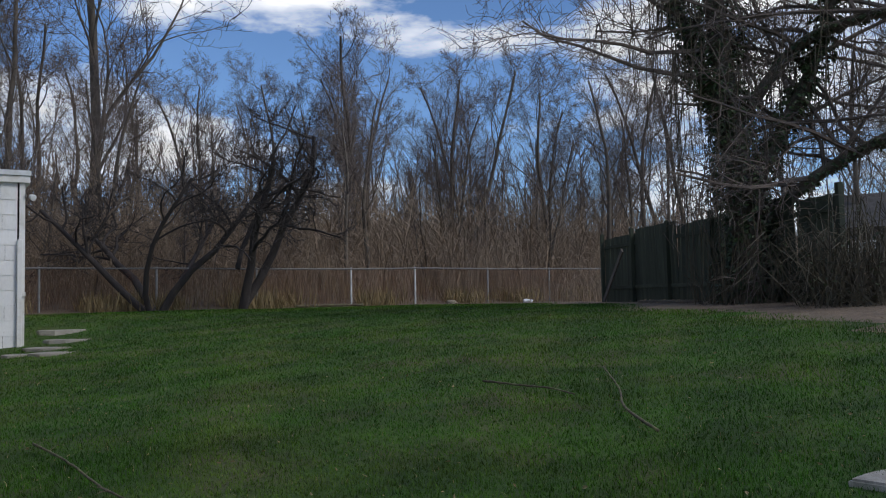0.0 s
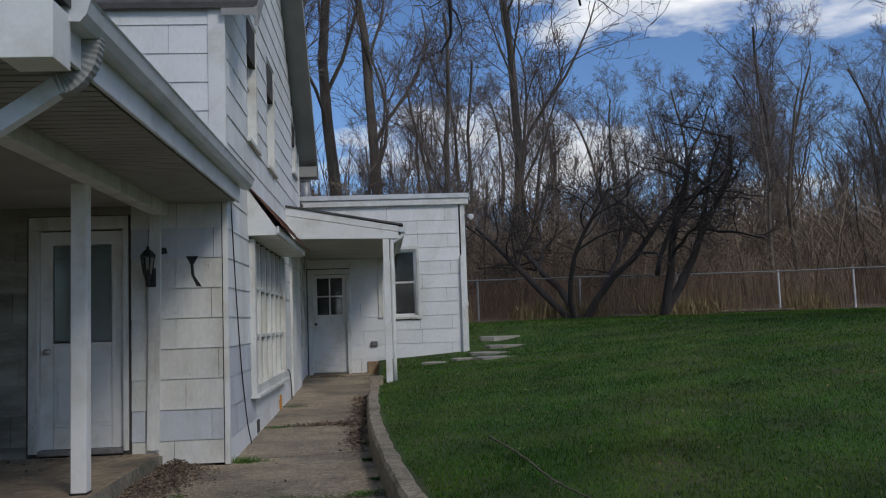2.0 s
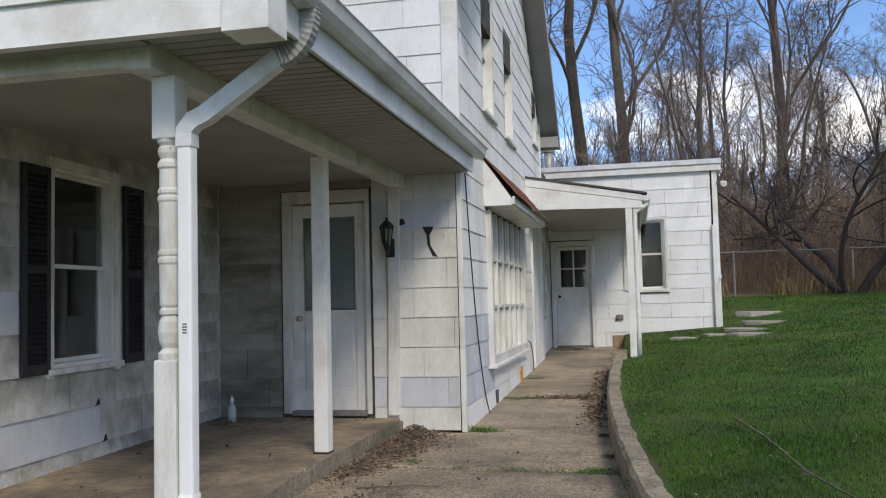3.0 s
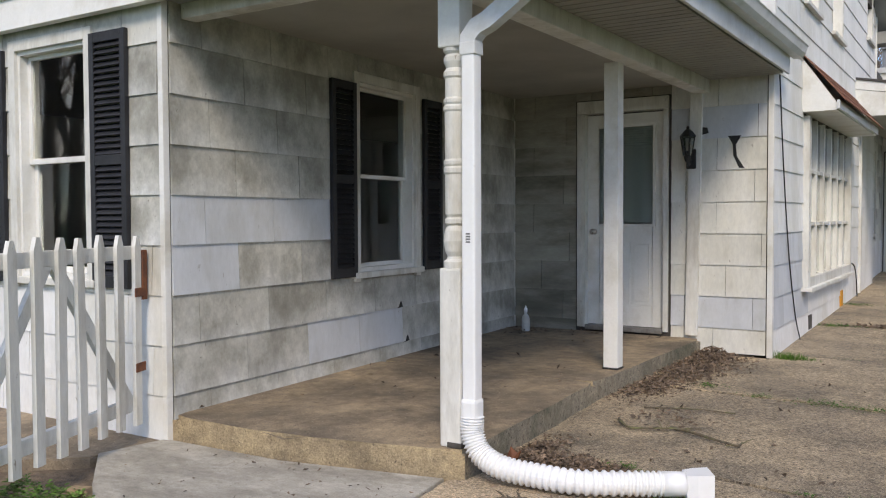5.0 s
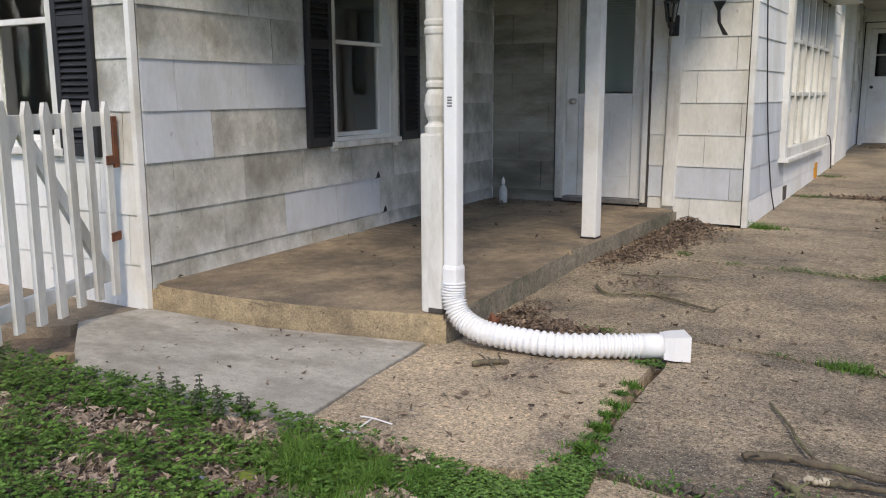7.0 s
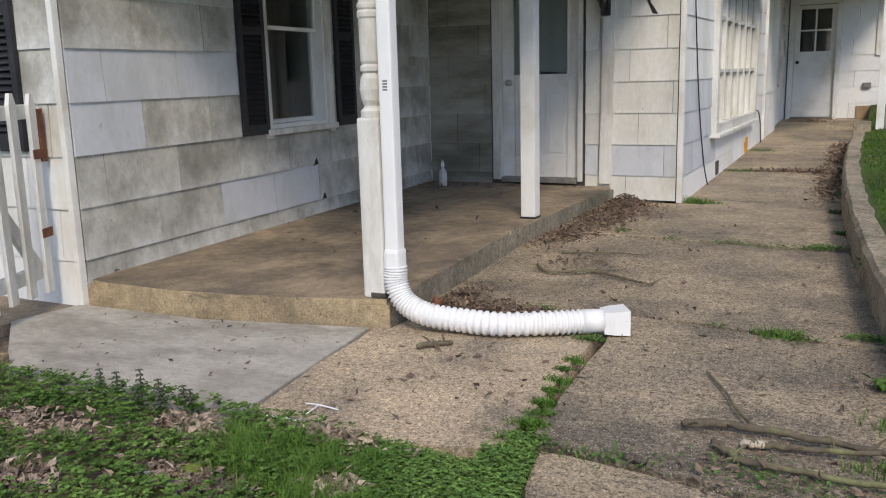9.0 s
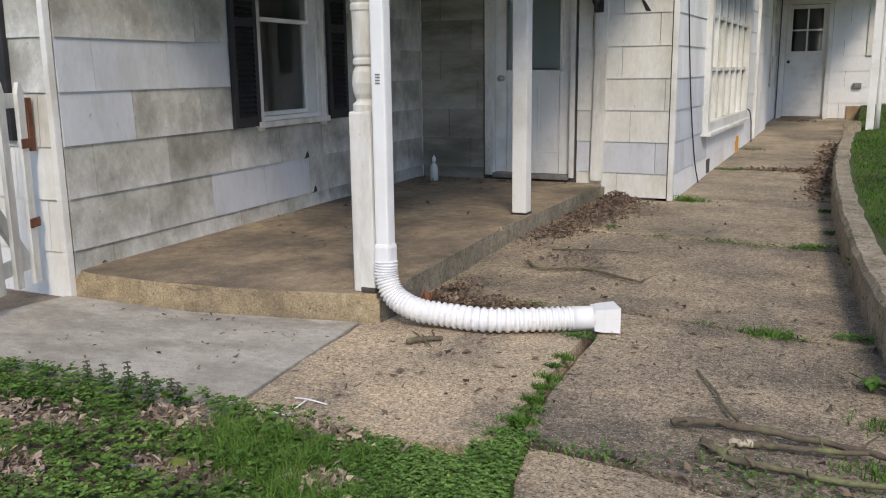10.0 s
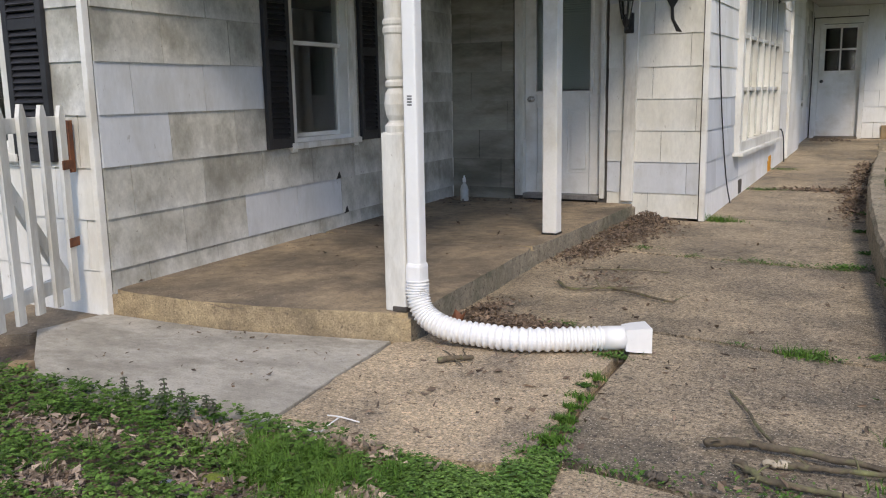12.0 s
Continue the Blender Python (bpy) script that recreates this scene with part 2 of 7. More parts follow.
M["pale_leaf"] = material("bleached_dead_leaf", (0.36, 0.285, 0.225), (0.21, 0.155, 0.115), 0.85, 9, 60, 0.25, 0.2, island=0.6)
M["red_leaf"] = material("russet_leaf", (0.21, 0.075, 0.03), (0.14, 0.055, 0.03), 0.8, 9, 60, 0.2, 0.2)
M["bark"] = material("grey_brown_bark", (0.150, 0.125, 0.098), (0.080, 0.066, 0.053), 0.95, 4, 40, 0.3, 0.8, 25, (1, 1, 0.25), rand=0.2, dist=0.02)
M["twig"] = material("fine_twig", (0.185, 0.145, 0.122), (0.115, 0.090, 0.078), 0.9, 1.5, 30, 0.2, 0, rand=0.2, island=0.25)
M["apple_bark"] = material("dark_apple_bark", (0.062, 0.050, 0.045), (0.036, 0.030, 0.028), 0.95, 4, 40, 0.3, 0.7, 25, (1, 1, 0.3), dist=0.02)
M["brush"] = material("dry_thicket", (0.38, 0.285, 0.195), (0.225, 0.166, 0.115), 0.9, 0.6, 8, 0.3, 0, island=0.45)
M["stick"] = material("lichen_branch", (0.150, 0.118, 0.078), (0.080, 0.064, 0.046), 0.9, 14, 70, 0.3, 0.7, 50, stain=(0.20, 0.21, 0.09), stain_scale=9)
M["pale_wood"] = material("bare_pale_wood", (0.52, 0.45, 0.34), (0.42, 0.36, 0.27), 0.8, 20, 90, 0.2, 0.4, 60)
M["ivy"] = material("ivy_leaf", (0.026, 0.046, 0.014), (0.048, 0.074, 0.024), 0.45, 2, 20, 0.2, 0, island=0.45)
M["vine"] = material("vine_stem", (0.10, 0.085, 0.055), (0.065, 0.055, 0.04), 0.9, 2, 20, 0.2, 0, island=0.3)
M["fence_wood"] = material("dark_stained_board", (0.058, 0.070, 0.046), (0.036, 0.044, 0.030), 0.9, 3, 30, 0.25, 0.4, 30, (1, 1, 0.2), rand=0.25)
M["grey_wood"] = material("grey_weathered_board", (0.17, 0.145, 0.115), (0.11, 0.095, 0.08), 0.9, 3, 30, 0.25, 0.4, 30, (1, 1, 0.2), rand=0.1)
M["stone"] = material("flagstone", (0.42, 0.39, 0.33), (0.30, 0.275, 0.23), 0.9, 3, 50, 0.2, 0.6, 30, rand=0.12)
M["brick"] = material("tan_brick", (0.36, 0.26, 0.15), (0.26, 0.18, 0.11), 0.9, 5, 50, 0.2, 0.5)
M["blind"] = material("closed_window_blind", (0.62, 0.68, 0.64), (0.55, 0.60, 0.57), 0.6, 2, 20, 0.05, 0)
# unlit interior put into the colour, far darker than plaster
M["room"] = material("room_darkness", (0.035, 0.033, 0.03), (0.025, 0.024, 0.022), 0.9, 2)
M["plastic"] = material("clear_white_plastic", (0.55, 0.56, 0.55), (0.48, 0.49, 0.48), 0.35, 20, 60, 0.08, 0)
M["yellow"] = material("orange_marker_paint", (0.75, 0.33, 0.02), (0.55, 0.24, 0.02), 0.6, 20)
M["cable"] = material("black_cable", (0.012, 0.012, 0.013), (0.02, 0.02, 0.02), 0.6, 20)
M["grey_metal"] = material("grey_outlet_box", (0.22, 0.21, 0.20), (0.15, 0.14, 0.13), 0.6, 12)
M["far_wall"] = material("pale_distant_siding", (0.62, 0.62, 0.60), (0.54, 0.54, 0.52), 0.8, 3)
M["far_grey"] = material("grey_shed_siding", (0.17, 0.16, 0.15), (0.12, 0.115, 0.11), 0.9, 2, 20, 0.2)
M["ink"] = material("printed_grey", (0.20, 0.20, 0.20), (0.16, 0.16, 0.16), 0.6, 30)


for key in ("blade", "tuft_blade", "clover", "dry_blade", "weed"):
    M[key].node_tree.nodes["Principled BSDF"].inputs["Specular IOR Level"].default_value = 0.15


def glass_material():
    m = bpy.data.materials.new("window_glass")
    m.use_nodes = True
    b = m.node_tree.nodes["Principled BSDF"]
    b.inputs["Base Color"].default_value = (0.75, 0.8, 0.8, 1)
    b.inputs["Roughness"].default_value = 0.02
    b.inputs["IOR"].default_value = 1.5
    b.inputs["Transmission Weight"].default_value = 1.0
    return m


M["glass"] = glass_material()


# ---- mesh helpers ----
def part(name, bm, mat, parent=None, label="", smooth=False):
    """Link a bmesh as one mesh object, under parent if given."""
    me = bpy.data.meshes.new(name)
    bmesh.ops.recalc_face_normals(bm, faces=bm.faces)
    bm.to_mesh(me)
    bm.free()
    me.materials.append(mat)
    if smooth:
        for p in me.polygons:
            p.use_smooth = True
    ob = new(name, me)
    ob.parent = parent
    if label:
        tagged(ob, label)
    return ob


def thing(name, label, category, m=None, group="", kind=""):
    """An Empty at the base of a thing, that parents its parts."""
    ob = new(name)
    ob.empty_display_size = 0.1
    if m is not None:
        ob.matrix_basis = m
    return tagged(ob, label, category, group, kind)


def box(bm, x0, x1, y0, y1, z0, z1, bevel=0.0):
    r = bmesh.ops.create_cube(bm, size=1.0, matrix=Matrix.Translation(((x0 + x1) / 2, (y0 + y1) / 2, (z0 + z1) / 2)) @ Matrix.Diagonal((x1 - x0, y1 - y0, z1 - z0, 1)))
    if bevel:
        edges = list({e for v in r["verts"] for e in v.link_edges})
        bmesh.ops.bevel(bm, geom=edges, offset=bevel, segments=2, affect="EDGES", profile=0.6)
    return bm


def boxed(x0, x1, y0, y1, z0, z1, bevel=0.004):
    return box(bmesh.new(), x0, x1, y0, y1, z0, z1, bevel)


def prism(points, z0, z1, bevel=0.0, top=None):
    """A slab over a plan polygon; top(x, y) gives the height of its upper face."""
    bm = bmesh.new()
    low = [bm.verts.new((x, y, z0)) for x, y in points]
    high = [bm.verts.new((x, y, top(x, y) if top else z1)) for x, y in points]
    k = len(points)
    bm.faces.new(low[::-1])
    cap = bm.faces.new(high)
    for i in range(k):
        bm.faces.new((low[i], low[(i + 1) % k], high[(i + 1) % k], high[i]))
    if bevel:
        bmesh.ops.bevel(bm, geom=list(cap.edges), offset=bevel, segments=2, affect="EDGES")
    return bm


def profile(points, axis, a, b):
    """A closed outline swept straight along an axis from a to b. Outline pairs are the two other axes in order."""
    bm = bmesh.new()

    def put(p, s):
        return {"x": (s, p[0], p[1]), "y": (p[0], s, p[1]), "z": (p[0], p[1], s)}[axis]
    first = [bm.verts.new(put(p, a)) for p in points]
    last = [bm.verts.new(put(p, b)) for p in points]
    k = len(points)
    bm.faces.new(first)
    bm.faces.new(last[::-1])
    for i in range(k):
        bm.faces.new((first[i], first[(i + 1) % k], last[(i + 1) % k], last[i]))
    return bm


def lathe(rings, sides=24, bm=None, centre=(0, 0)):
    """A turned body from (radius, z) rings."""
    bm = bm or bmesh.new()
    loops = []
    for r, z in rings:
        loops.append([bm.verts.new((centre[0] + r * math.cos(2 * math.pi * i / sides), centre[1] + r * math.sin(2 * math.pi * i / sides), z)) for i in range(sides)])
    for a, b in zip(loops, loops[1:]):
        for i in range(sides):
            bm.faces.new((a[i], a[(i + 1) % sides], b[(i + 1) % sides], b[i]))
    bm.faces.new(loops[0][::-1])
    bm.faces.new(loops[-1])
    return bm


class Soup:
    """Collects many small pieces as plain vertex and face lists."""

    def __init__(self):
        self.v, self.f = [], []

    def tube(self, pts, radii, sides=4, cap=False):
        pts = [Vector(p) for p in pts]
        n = len(pts)
        base = len(self.v)
        d = (pts[1] - pts[0]).normalized()
        u = d.orthogonal().normalized()
        for i in range(n):
            if i:
                d = (pts[min(i + 1, n - 1)] - pts[i - 1]).normalized()
                u = (u - d * u.dot(d))
                u = u.normalized() if u.length > 1e-6 else d.orthogonal().normalized()
            w = d.cross(u)
            for s in range(sides):
                a = 2 * math.pi * s / sides
                self.v.append(pts[i] + (u * math.cos(a) + w * math.sin(a)) * radii[i])
        for i in range(n - 1):
            for s in range(sides):
                t = (s + 1) % sides
                self.f.append((base + i * sides + s, base + i * sides + t, base + (i + 1) * sides + t, base + (i + 1) * sides + s))
        if cap:
            self.f.append(tuple(base + s for s in range(sides))[::-1])
            self.f.append(tuple(base + (n - 1) * sides + s for s in range(sides)))

    def leaf(self, p, out, side, length, width, fold=0.25):
        """A four-sided leaf with a folded midrib."""
        p, out, side = Vector(p), Vector(out).normalized(), Vector(side).normalized()
        up = out.cross(side)
        b = len(self.v)
        mid = p + out * length * 0.5
        self.v += [p, mid + side * width * 0.5 + up * fold * width, p + out * length, mid - side * width * 0.5 + up * fold * width]
        self.f += [(b, b + 1, b + 2), (b, b + 2, b + 3)]

    def make(self, name, mat, parent=None, label="", smooth=False):
        me = bpy.data.meshes.new(name)
        me.from_pydata([tuple(v) for v in self.v], [], self.f)
        me.materials.append(mat)
        if smooth:
            me.polygons.foreach_set("use_smooth", [True] * len(me.polygons))
        ob = new(name, me)
        ob.parent = parent
        if label:
            tagged(ob, label)
        return ob


def curve_points(ctrl, n):
    """Points on a smooth curve through the control points."""
    c = [Vector(p) for p in ctrl]
    c = [c[0] * 2 - c[1]] + c + [c[-1] * 2 - c[-2]]
    pts = []
    spans = len(c) - 3
    for k in range(n + 1):
        s = k / n * spans
        i = min(int(s), spans - 1)
        t = s - i
        p0, p1, p2, p3 = c[i:i + 4]
        pts.append(0.5 * ((2 * p1) + (p2 - p0) * t + (2 * p0 - 5 * p1 + 4 * p2 - p3) * t * t + (3 * p1 - p0 - 3 * p2 + p3) * t ** 3))
    return pts


# ---- ground ----
CURB = [(1.06, 3.7), (0.82, 5.1), (0.62, 7.05), (0.50, 8.8), (0.43, 10.6), (0.40, 12.5), (0.42, 14.1)]


def curb_x(y):
    ys = [p[1] for p in CURB]
    return float(np.interp(y, ys, [p[0] for p in CURB]))


def walk_z(x, y):
    """Height of the concrete walk."""
    return 0.0 if y < 9 else 0.0245 * (y - 9)


def lawn_z(x, y):
    s = 0.18 + 0.085 * (x - 0.9) + 0.018 * (y - 5)
    top = 1.16
    s = min(s, top) - math.log1p(math.exp(-9 * abs(s - top))) / 9
    rise = min(max((y - 16.5) / 8.5, 0), 1)
    if s < 1.15:
        s += (1.15 - s) * rise * rise * (3 - 2 * rise)
    hill = 0.0
    edge = 26.2
    if y > edge:
        hill = 2.6 * (1 - math.exp(-(y - edge) / 14)) + 11.0 * (1 - math.exp(-max(0.0, y - 42) / 60)) * (1 + 0.35 * noise.noise((x * 0.045, y * 0.02, 5)))
    return s + hill + 0.03 * noise.noise((x * 0.35, y * 0.35, 0))


def in_concrete(x, y):
    if y >= 3.3 and x < curb_x(y) + 0.06 and y < 18.6:
        return True
    return x < -1.2 and y > 3.2


def ground_z(x, y):
    if in_concrete(x, y):
        return -0.07
    front = 0.02 * noise.noise((x * 1.7, y * 1.7, 3)) - 0.01
    t = min(max((x - 0.35) / 1.3, 0), 1)
    t = t * t * (3 - 2 * t)
    side = 1.0 if y > 3.6 else t
    return front * (1 - side) + lawn_z(x, y) * side


def axis_steps(lo, a, b, hi, fine_step, grow):
    mid = list(np.arange(a, b, fine_step))
    left, s, v = [], fine_step, a
    while v > lo:
        s *= grow
        v -= s
        left.append(v)
    right, s, v = [], fine_step, mid[-1]
    while v < hi:
        s *= grow
        v += s
        right.append(v)
    return left[::-1] + mid + right


def build_ground():
    xs = axis_steps(-900, -4.5, 3.0, 900, 0.06, 1.12)
    ys = axis_steps(-900, 0.8, 15.0, 900, 0.09, 1.10)
    verts = [(x, y, ground_z(x, y)) for y in ys for x in xs]
    k = len(xs)
    faces, mats = [], []
    for j in range(len(ys) - 1):
        for i in range(k - 1):
            faces.append((j * k + i, j * k + i + 1, (j + 1) * k + i + 1, (j + 1) * k + i))
            x, y = (xs[i] + xs[i + 1]) / 2, (ys[j] + ys[j + 1]) / 2
            wild = y > 24.9 + 0.6 * noise.noise((x * 0.5, 0, 7)) or (x > 10.6 + 0.4 * (y - 9) + 0.8 * noise.noise((0, y * 0.4, 5)) and y > 5)
            bare = 1.7 < y < 3.4 and -5 < x < -0.6 and noise.noise((x * 1.5, y * 1.5, 2)) > -0.25
            mats.append(1 if wild or bare or in_concrete(x, y) else 0)
    me = bpy.data.meshes.new("ground")
    me.from_pydata(verts, [], faces)
    me.materials.append(M["lawn"])
    me.materials.append(M["litter"])
    me.polygons.foreach_set("material_index", mats)
    me.polygons.foreach_set("use_smooth", [True] * len(faces))
    tagged(new("ground", me), "green spring lawn running into brown woodland litter", "ground", kind="structure")


build_ground()


# ---- house walls ----
COURSE = 0.285
FIRST = 0.24 - 2 * COURSE


def cut(rect, holes):
    """A rectangle (u0, u1, z0, z1) less the holes, as rectangles."""
    todo = [rect]
    for hu0, hu1, hz0, hz1 in holes:
        nxt = []
        for u0, u1, z0, z1 in todo:
            if hu1 <= u0 or hu0 >= u1 or hz1 <= z0 or hz0 >= z1:
                nxt.append((u0, u1, z0, z1))
                continue
            a, b = max(u0, hu0), min(u1, hu1)
            if hu0 > u0:
                nxt.append((u0, hu0, z0, z1))
            if hu1 < u1:
                nxt.append((hu1, u1, z0, z1))
            if hz0 > z0:
                nxt.append((a, b, z0, hz0))
            if hz1 < z1:
                nxt.append((a, b, hz1, z1))
        todo = nxt
    return [r for r in todo if r[1] - r[0] > 0.015 and r[3] - r[2] > 0.015]


def wall(name, label, m, u0, u1, z0, z1, holes=(), thick=0.14, inner="sheath", slope=None):
    """A wall in its own frame: u to its local x, outward to local -y. slope(u) trims a gable."""
    bm = bmesh.new()
    for a, b, c, d in cut((u0, u1, z0, z1), holes):
        box(bm, a, b, 0.0, thick, c, d)
    if slope:
        mid = (u0 + u1) / 2
        tri = [(u0, z1), (u1, z1), (mid, slope(mid))]
        f = [bm.verts.new((u, 0, z)) for u, z in tri]
        g = [bm.verts.new((u, thick, z)) for u, z in tri]
        bm.faces.new(f)
        bm.faces.new(g[::-1])
        for i in range(3):
            bm.faces.new((f[i], f[(i + 1) % 3], g[(i + 1) % 3], g[i]))
    ob = part(name, bm, M[inner])
    ob.matrix_basis = m
    return tagged(ob, label, "wall", kind="structure")


SHINGLE_CACHE = {}


def shingle_mesh(w, h, mat):
    key = (round(w, 3), round(h, 3), mat)
    if key not in SHINGLE_CACHE:
        g = 0.0022
        x, z = key[0] / 2 - g, key[1]
        me = bpy.data.meshes.new("shingle")
        v = [(-x, -0.017, 0), (x, -0.017, 0), (x, 0.0, 0), (-x, 0.0, 0), (-x, -0.006, z), (x, -0.006, z), (x, 0.0, z), (-x, 0.0, z)]
        me.from_pydata(v, [], [(0, 1, 5, 4), (1, 2, 6, 5), (3, 0, 4, 7), (0, 3, 2, 1), (4, 5, 6, 7)])
        me.materials.append(M[mat])
        SHINGLE_CACHE[key] = me
    return SHINGLE_CACHE[key]


def lay_shingles(parent, u0, u1, z0, z1, holes, pick, width=0.61, seed=0, slope=None, skip=None):
    """Courses of shingles, each piece an object under its wall. pick(course, index, u, z) names the material."""
    rnd = random.Random(seed)
    k = math.floor((z0 - FIRST) / COURSE)
    while FIRST + k * COURSE < z1:
        c0, c1 = max(FIRST + k * COURSE, z0), min(FIRST + (k + 1) * COURSE, z1)
        u = u0 - (width * 0.5 if k % 2 else 0.0) - rnd.uniform(0, 0.12)
        i = 0
        while u < u1:
            a, b = max(u, u0), min(u + width, u1)
            u += width
            i += 1
            if i == 1 and b - a < 0.15:
                u = a
                a, b = u0, min(u0 + (b - a) + width, u1)
                u = b
            if b - a < 0.02 or c1 - c0 < 0.02:
                continue
            if slope and slope((a + b) / 2) < c1:
                continue
            if skip and skip(k, a, b):
                continue
            for r in cut((a, b, c0, c1), holes):
                mat = pick(k, i, r[0], c0)
                ob = new("shingle", shingle_mesh(r[1] - r[0], r[3] - r[2], mat))
                ob.parent = parent
                ob.location = ((r[0] + r[1]) / 2, rnd.uniform(-0.001, 0.0005), r[2])
                ob.rotation_euler = (0, rnd.uniform(-0.002, 0.002), 0)
        k += 1


# frames of the walls: porch side, porch back, house front, gable side, addition front
TILT = math.degrees(math.atan2(0.26, 4.65))
SIDE = pose(-3.115, 4.15, 0, 0, 0, 90 + TILT)
BACK = pose(0, 8.8, 0)
FRONT = pose(0, 4.15, 0)
GABLE = pose(-0.85, 0, 0, 0, 0, 90)
ADD = pose(0, 18.5, 0)
LINK = pose(-0.95, 0, 0, 0, 0, 90)
SIDE_LEN = math.hypot(0.26, 4.65)

# openings (u0, u1, z0, z1)
side_win = (1.86, 2.66, 0.84, 2.26)
front_win = (-4.52, -3.80, 0.88, 2.32)
door_hole = (-2.60, -1.79, 0.18, 2.27)
bay_hole = (10.36, 13.22, 0.62, 2.26)
up1, up2, up3 = (10.27, 11.05, 3.42, 4.92), (12.0, 12.8, 3.42, 4.92), (15.2, 15.85, 3.9, 4.8)
far_door = (-0.82, -0.08, 0.24, 2.31)
add_win = (0.86, 1.38, 1.36, 2.77)
link_win = (16.55, 17.35, 0.95, 2.35)


def rake(u):
    return 4.45 + min(u - 8.8, 16.3 - u) * 0.85


w_side = wall("wall_porch_side", "stained shingle wall along the covered porch", SIDE, 0.022, SIDE_LEN, -0.1, 2.75, [side_win])
w_back = wall("wall_porch_back", "dirty shingle wall behind the covered porch, coloured darker for its shade", BACK, -3.5, -0.85, -0.1, 2.75, [door_hole])
w_front = wall("wall_front", "white shingle front wall of the house", FRONT, -8.2, -3.14, -0.2, 2.55, [front_win])
w_upper = wall("wall_upper_front", "white shingle upper wall over the porch roof", BACK, -8.2, -0.85, 2.75, 4.45)
w_gable = wall("wall_gable", "tall white shingle gable wall beside the walk", GABLE, 8.8, 16.3, -0.1, 4.45, [bay_hole, up1, up2, up3], slope=rake)
w_link = wall("wall_link", "worn white wall under the side canopy", LINK, 16.3, 18.5, 0.0, 3.75, [link_win])
w_add = wall("wall_addition", "white shingle front wall of the flat-roofed addition", ADD, -5.0, 2.41, 0.0, 3.72, [far_door, add_win])
for nm, m, a, b, z1 in (("wall_addition_side", pose(2.41, 0, 0, 0, 0, 90), 18.5, 24.0, 3.72), ("wall_addition_back", pose(0, 24.0, 0), -5.0, 2.41, 3.72),
                        ("wall_west", pose(-8.2, 0, 0, 0, 0, 90), 4.29, 16.3, 4.45), ("wall_north", pose(0, 16.16, 0), -8.2, -0.99, 4.45),
                        ("wall_addition_west", pose(-5.0, 0, 0, 0, 0, 90), 16.3, 24.0, 3.72)):
    ob = wall(nm, "plain white outer wall of the house", m, a, b, -0.1, z1, inner="white_shingle")

# shingles: which pieces are newer and bluer, which dirtier, which darkened for shade
def pick_side(k, i, u, z):
    if k == 5 and u < 1.25:
        return "blue"
    if k == 4 and u < 0.3:
        return "blue"
    if k == 2 and 0.9 < u < 2.2:
        return "blue"
    return "dirty"


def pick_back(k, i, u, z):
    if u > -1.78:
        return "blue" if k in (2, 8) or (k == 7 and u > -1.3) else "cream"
    # pieces deep under the porch roof carry its shade in their colour
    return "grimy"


def pick_gable(k, i, u, z):
    return "blue" if k in (2, 3, 4) and u < 10.4 else "white_shingle"


def plain(k, i, u, z):
    return "white_shingle"


def pick_front_shaded(k, i, u, z):
    # darker pieces higher up imitate the shading of the upper wall
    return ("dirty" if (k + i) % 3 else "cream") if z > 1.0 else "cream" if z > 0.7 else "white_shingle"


SHINGLE_JOBS = [
    (w_side, 0.03, SIDE_LEN, 0.09, 2.48, [side_win], pick_side, 1, None, None),
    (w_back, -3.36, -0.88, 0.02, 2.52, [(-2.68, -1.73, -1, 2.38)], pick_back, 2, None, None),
    (w_front, -8.0, -3.145, -0.1, 2.5, [front_win], pick_front_shaded, 3, None, None),
    (w_upper, -8.0, -0.98, 2.78, 4.45, [], plain, 4, None, None),
    (w_gable, 8.83, 16.27, 0.0, 7.6, [bay_hole, up1, up2, up3, (10.2, 13.35, 2.26, 2.8)], pick_gable, 5, rake, None),
    (w_add, -0.95, 2.30, 0.22, 3.70, [(-0.92, -0.02, 0, 2.42), (0.80, 1.42, 1.29, 2.83)], plain, 6, None, None),
    (w_link, 16.3, 18.45, 0.2, 2.9, [(16.45, 17.45, 0.85, 2.45)], pick_front_shaded, 7, None, None),
]


def trim(name, label, m, x0, x1, y0, y1, z0, z1, mat="paint", bevel=0.004):
    ob = part(name, boxed(x0, x1, y0, y1, z0, z1, bevel), M[mat])
    ob.matrix_basis = m
    return tagged(ob, label, "trim", kind="structure")


CORNER = "narrow white corner board on the shingle wall"
trim("trim_corner_porch", CORNER, FRONT, -3.142, -3.104, -0.022, 0.022, -0.08, 2.46)
trim("trim_corner_block", CORNER, BACK, -0.872, -0.824, -0.022, 0.04, 0.0, 2.52)
trim("trim_corner_upper", CORNER, BACK, -0.985, -0.820, -0.028, 0.06, 2.75, 4.45)
trim("trim_corner_far", CORNER, GABLE, 16.26, 16.32, -0.03, 0.03, 2.9, 4.45)
trim("trim_corner_addition", CORNER, ADD, 2.33, 2.43, -0.03, 0.05, 0.55, 3.70)
trim("trim_addition_base", "yellowed concrete footing under the addition", ADD, 0.30, 2.43, -0.05, 0.04, 0.2, 0.47, "brick", 0.01)
trim("trim_inside_corner", "thin dark joint strip in the porch corner", BACK, -3.385, -3.36, -0.02, 0.0, 0.12, 2.46, "old_paint")
trim("trim_gable_strip", "peeling dark-edged trim board on the gable wall", GABLE, 14.45, 14.53, -0.05, 0.0, 0.15, 2.9, "old_paint")


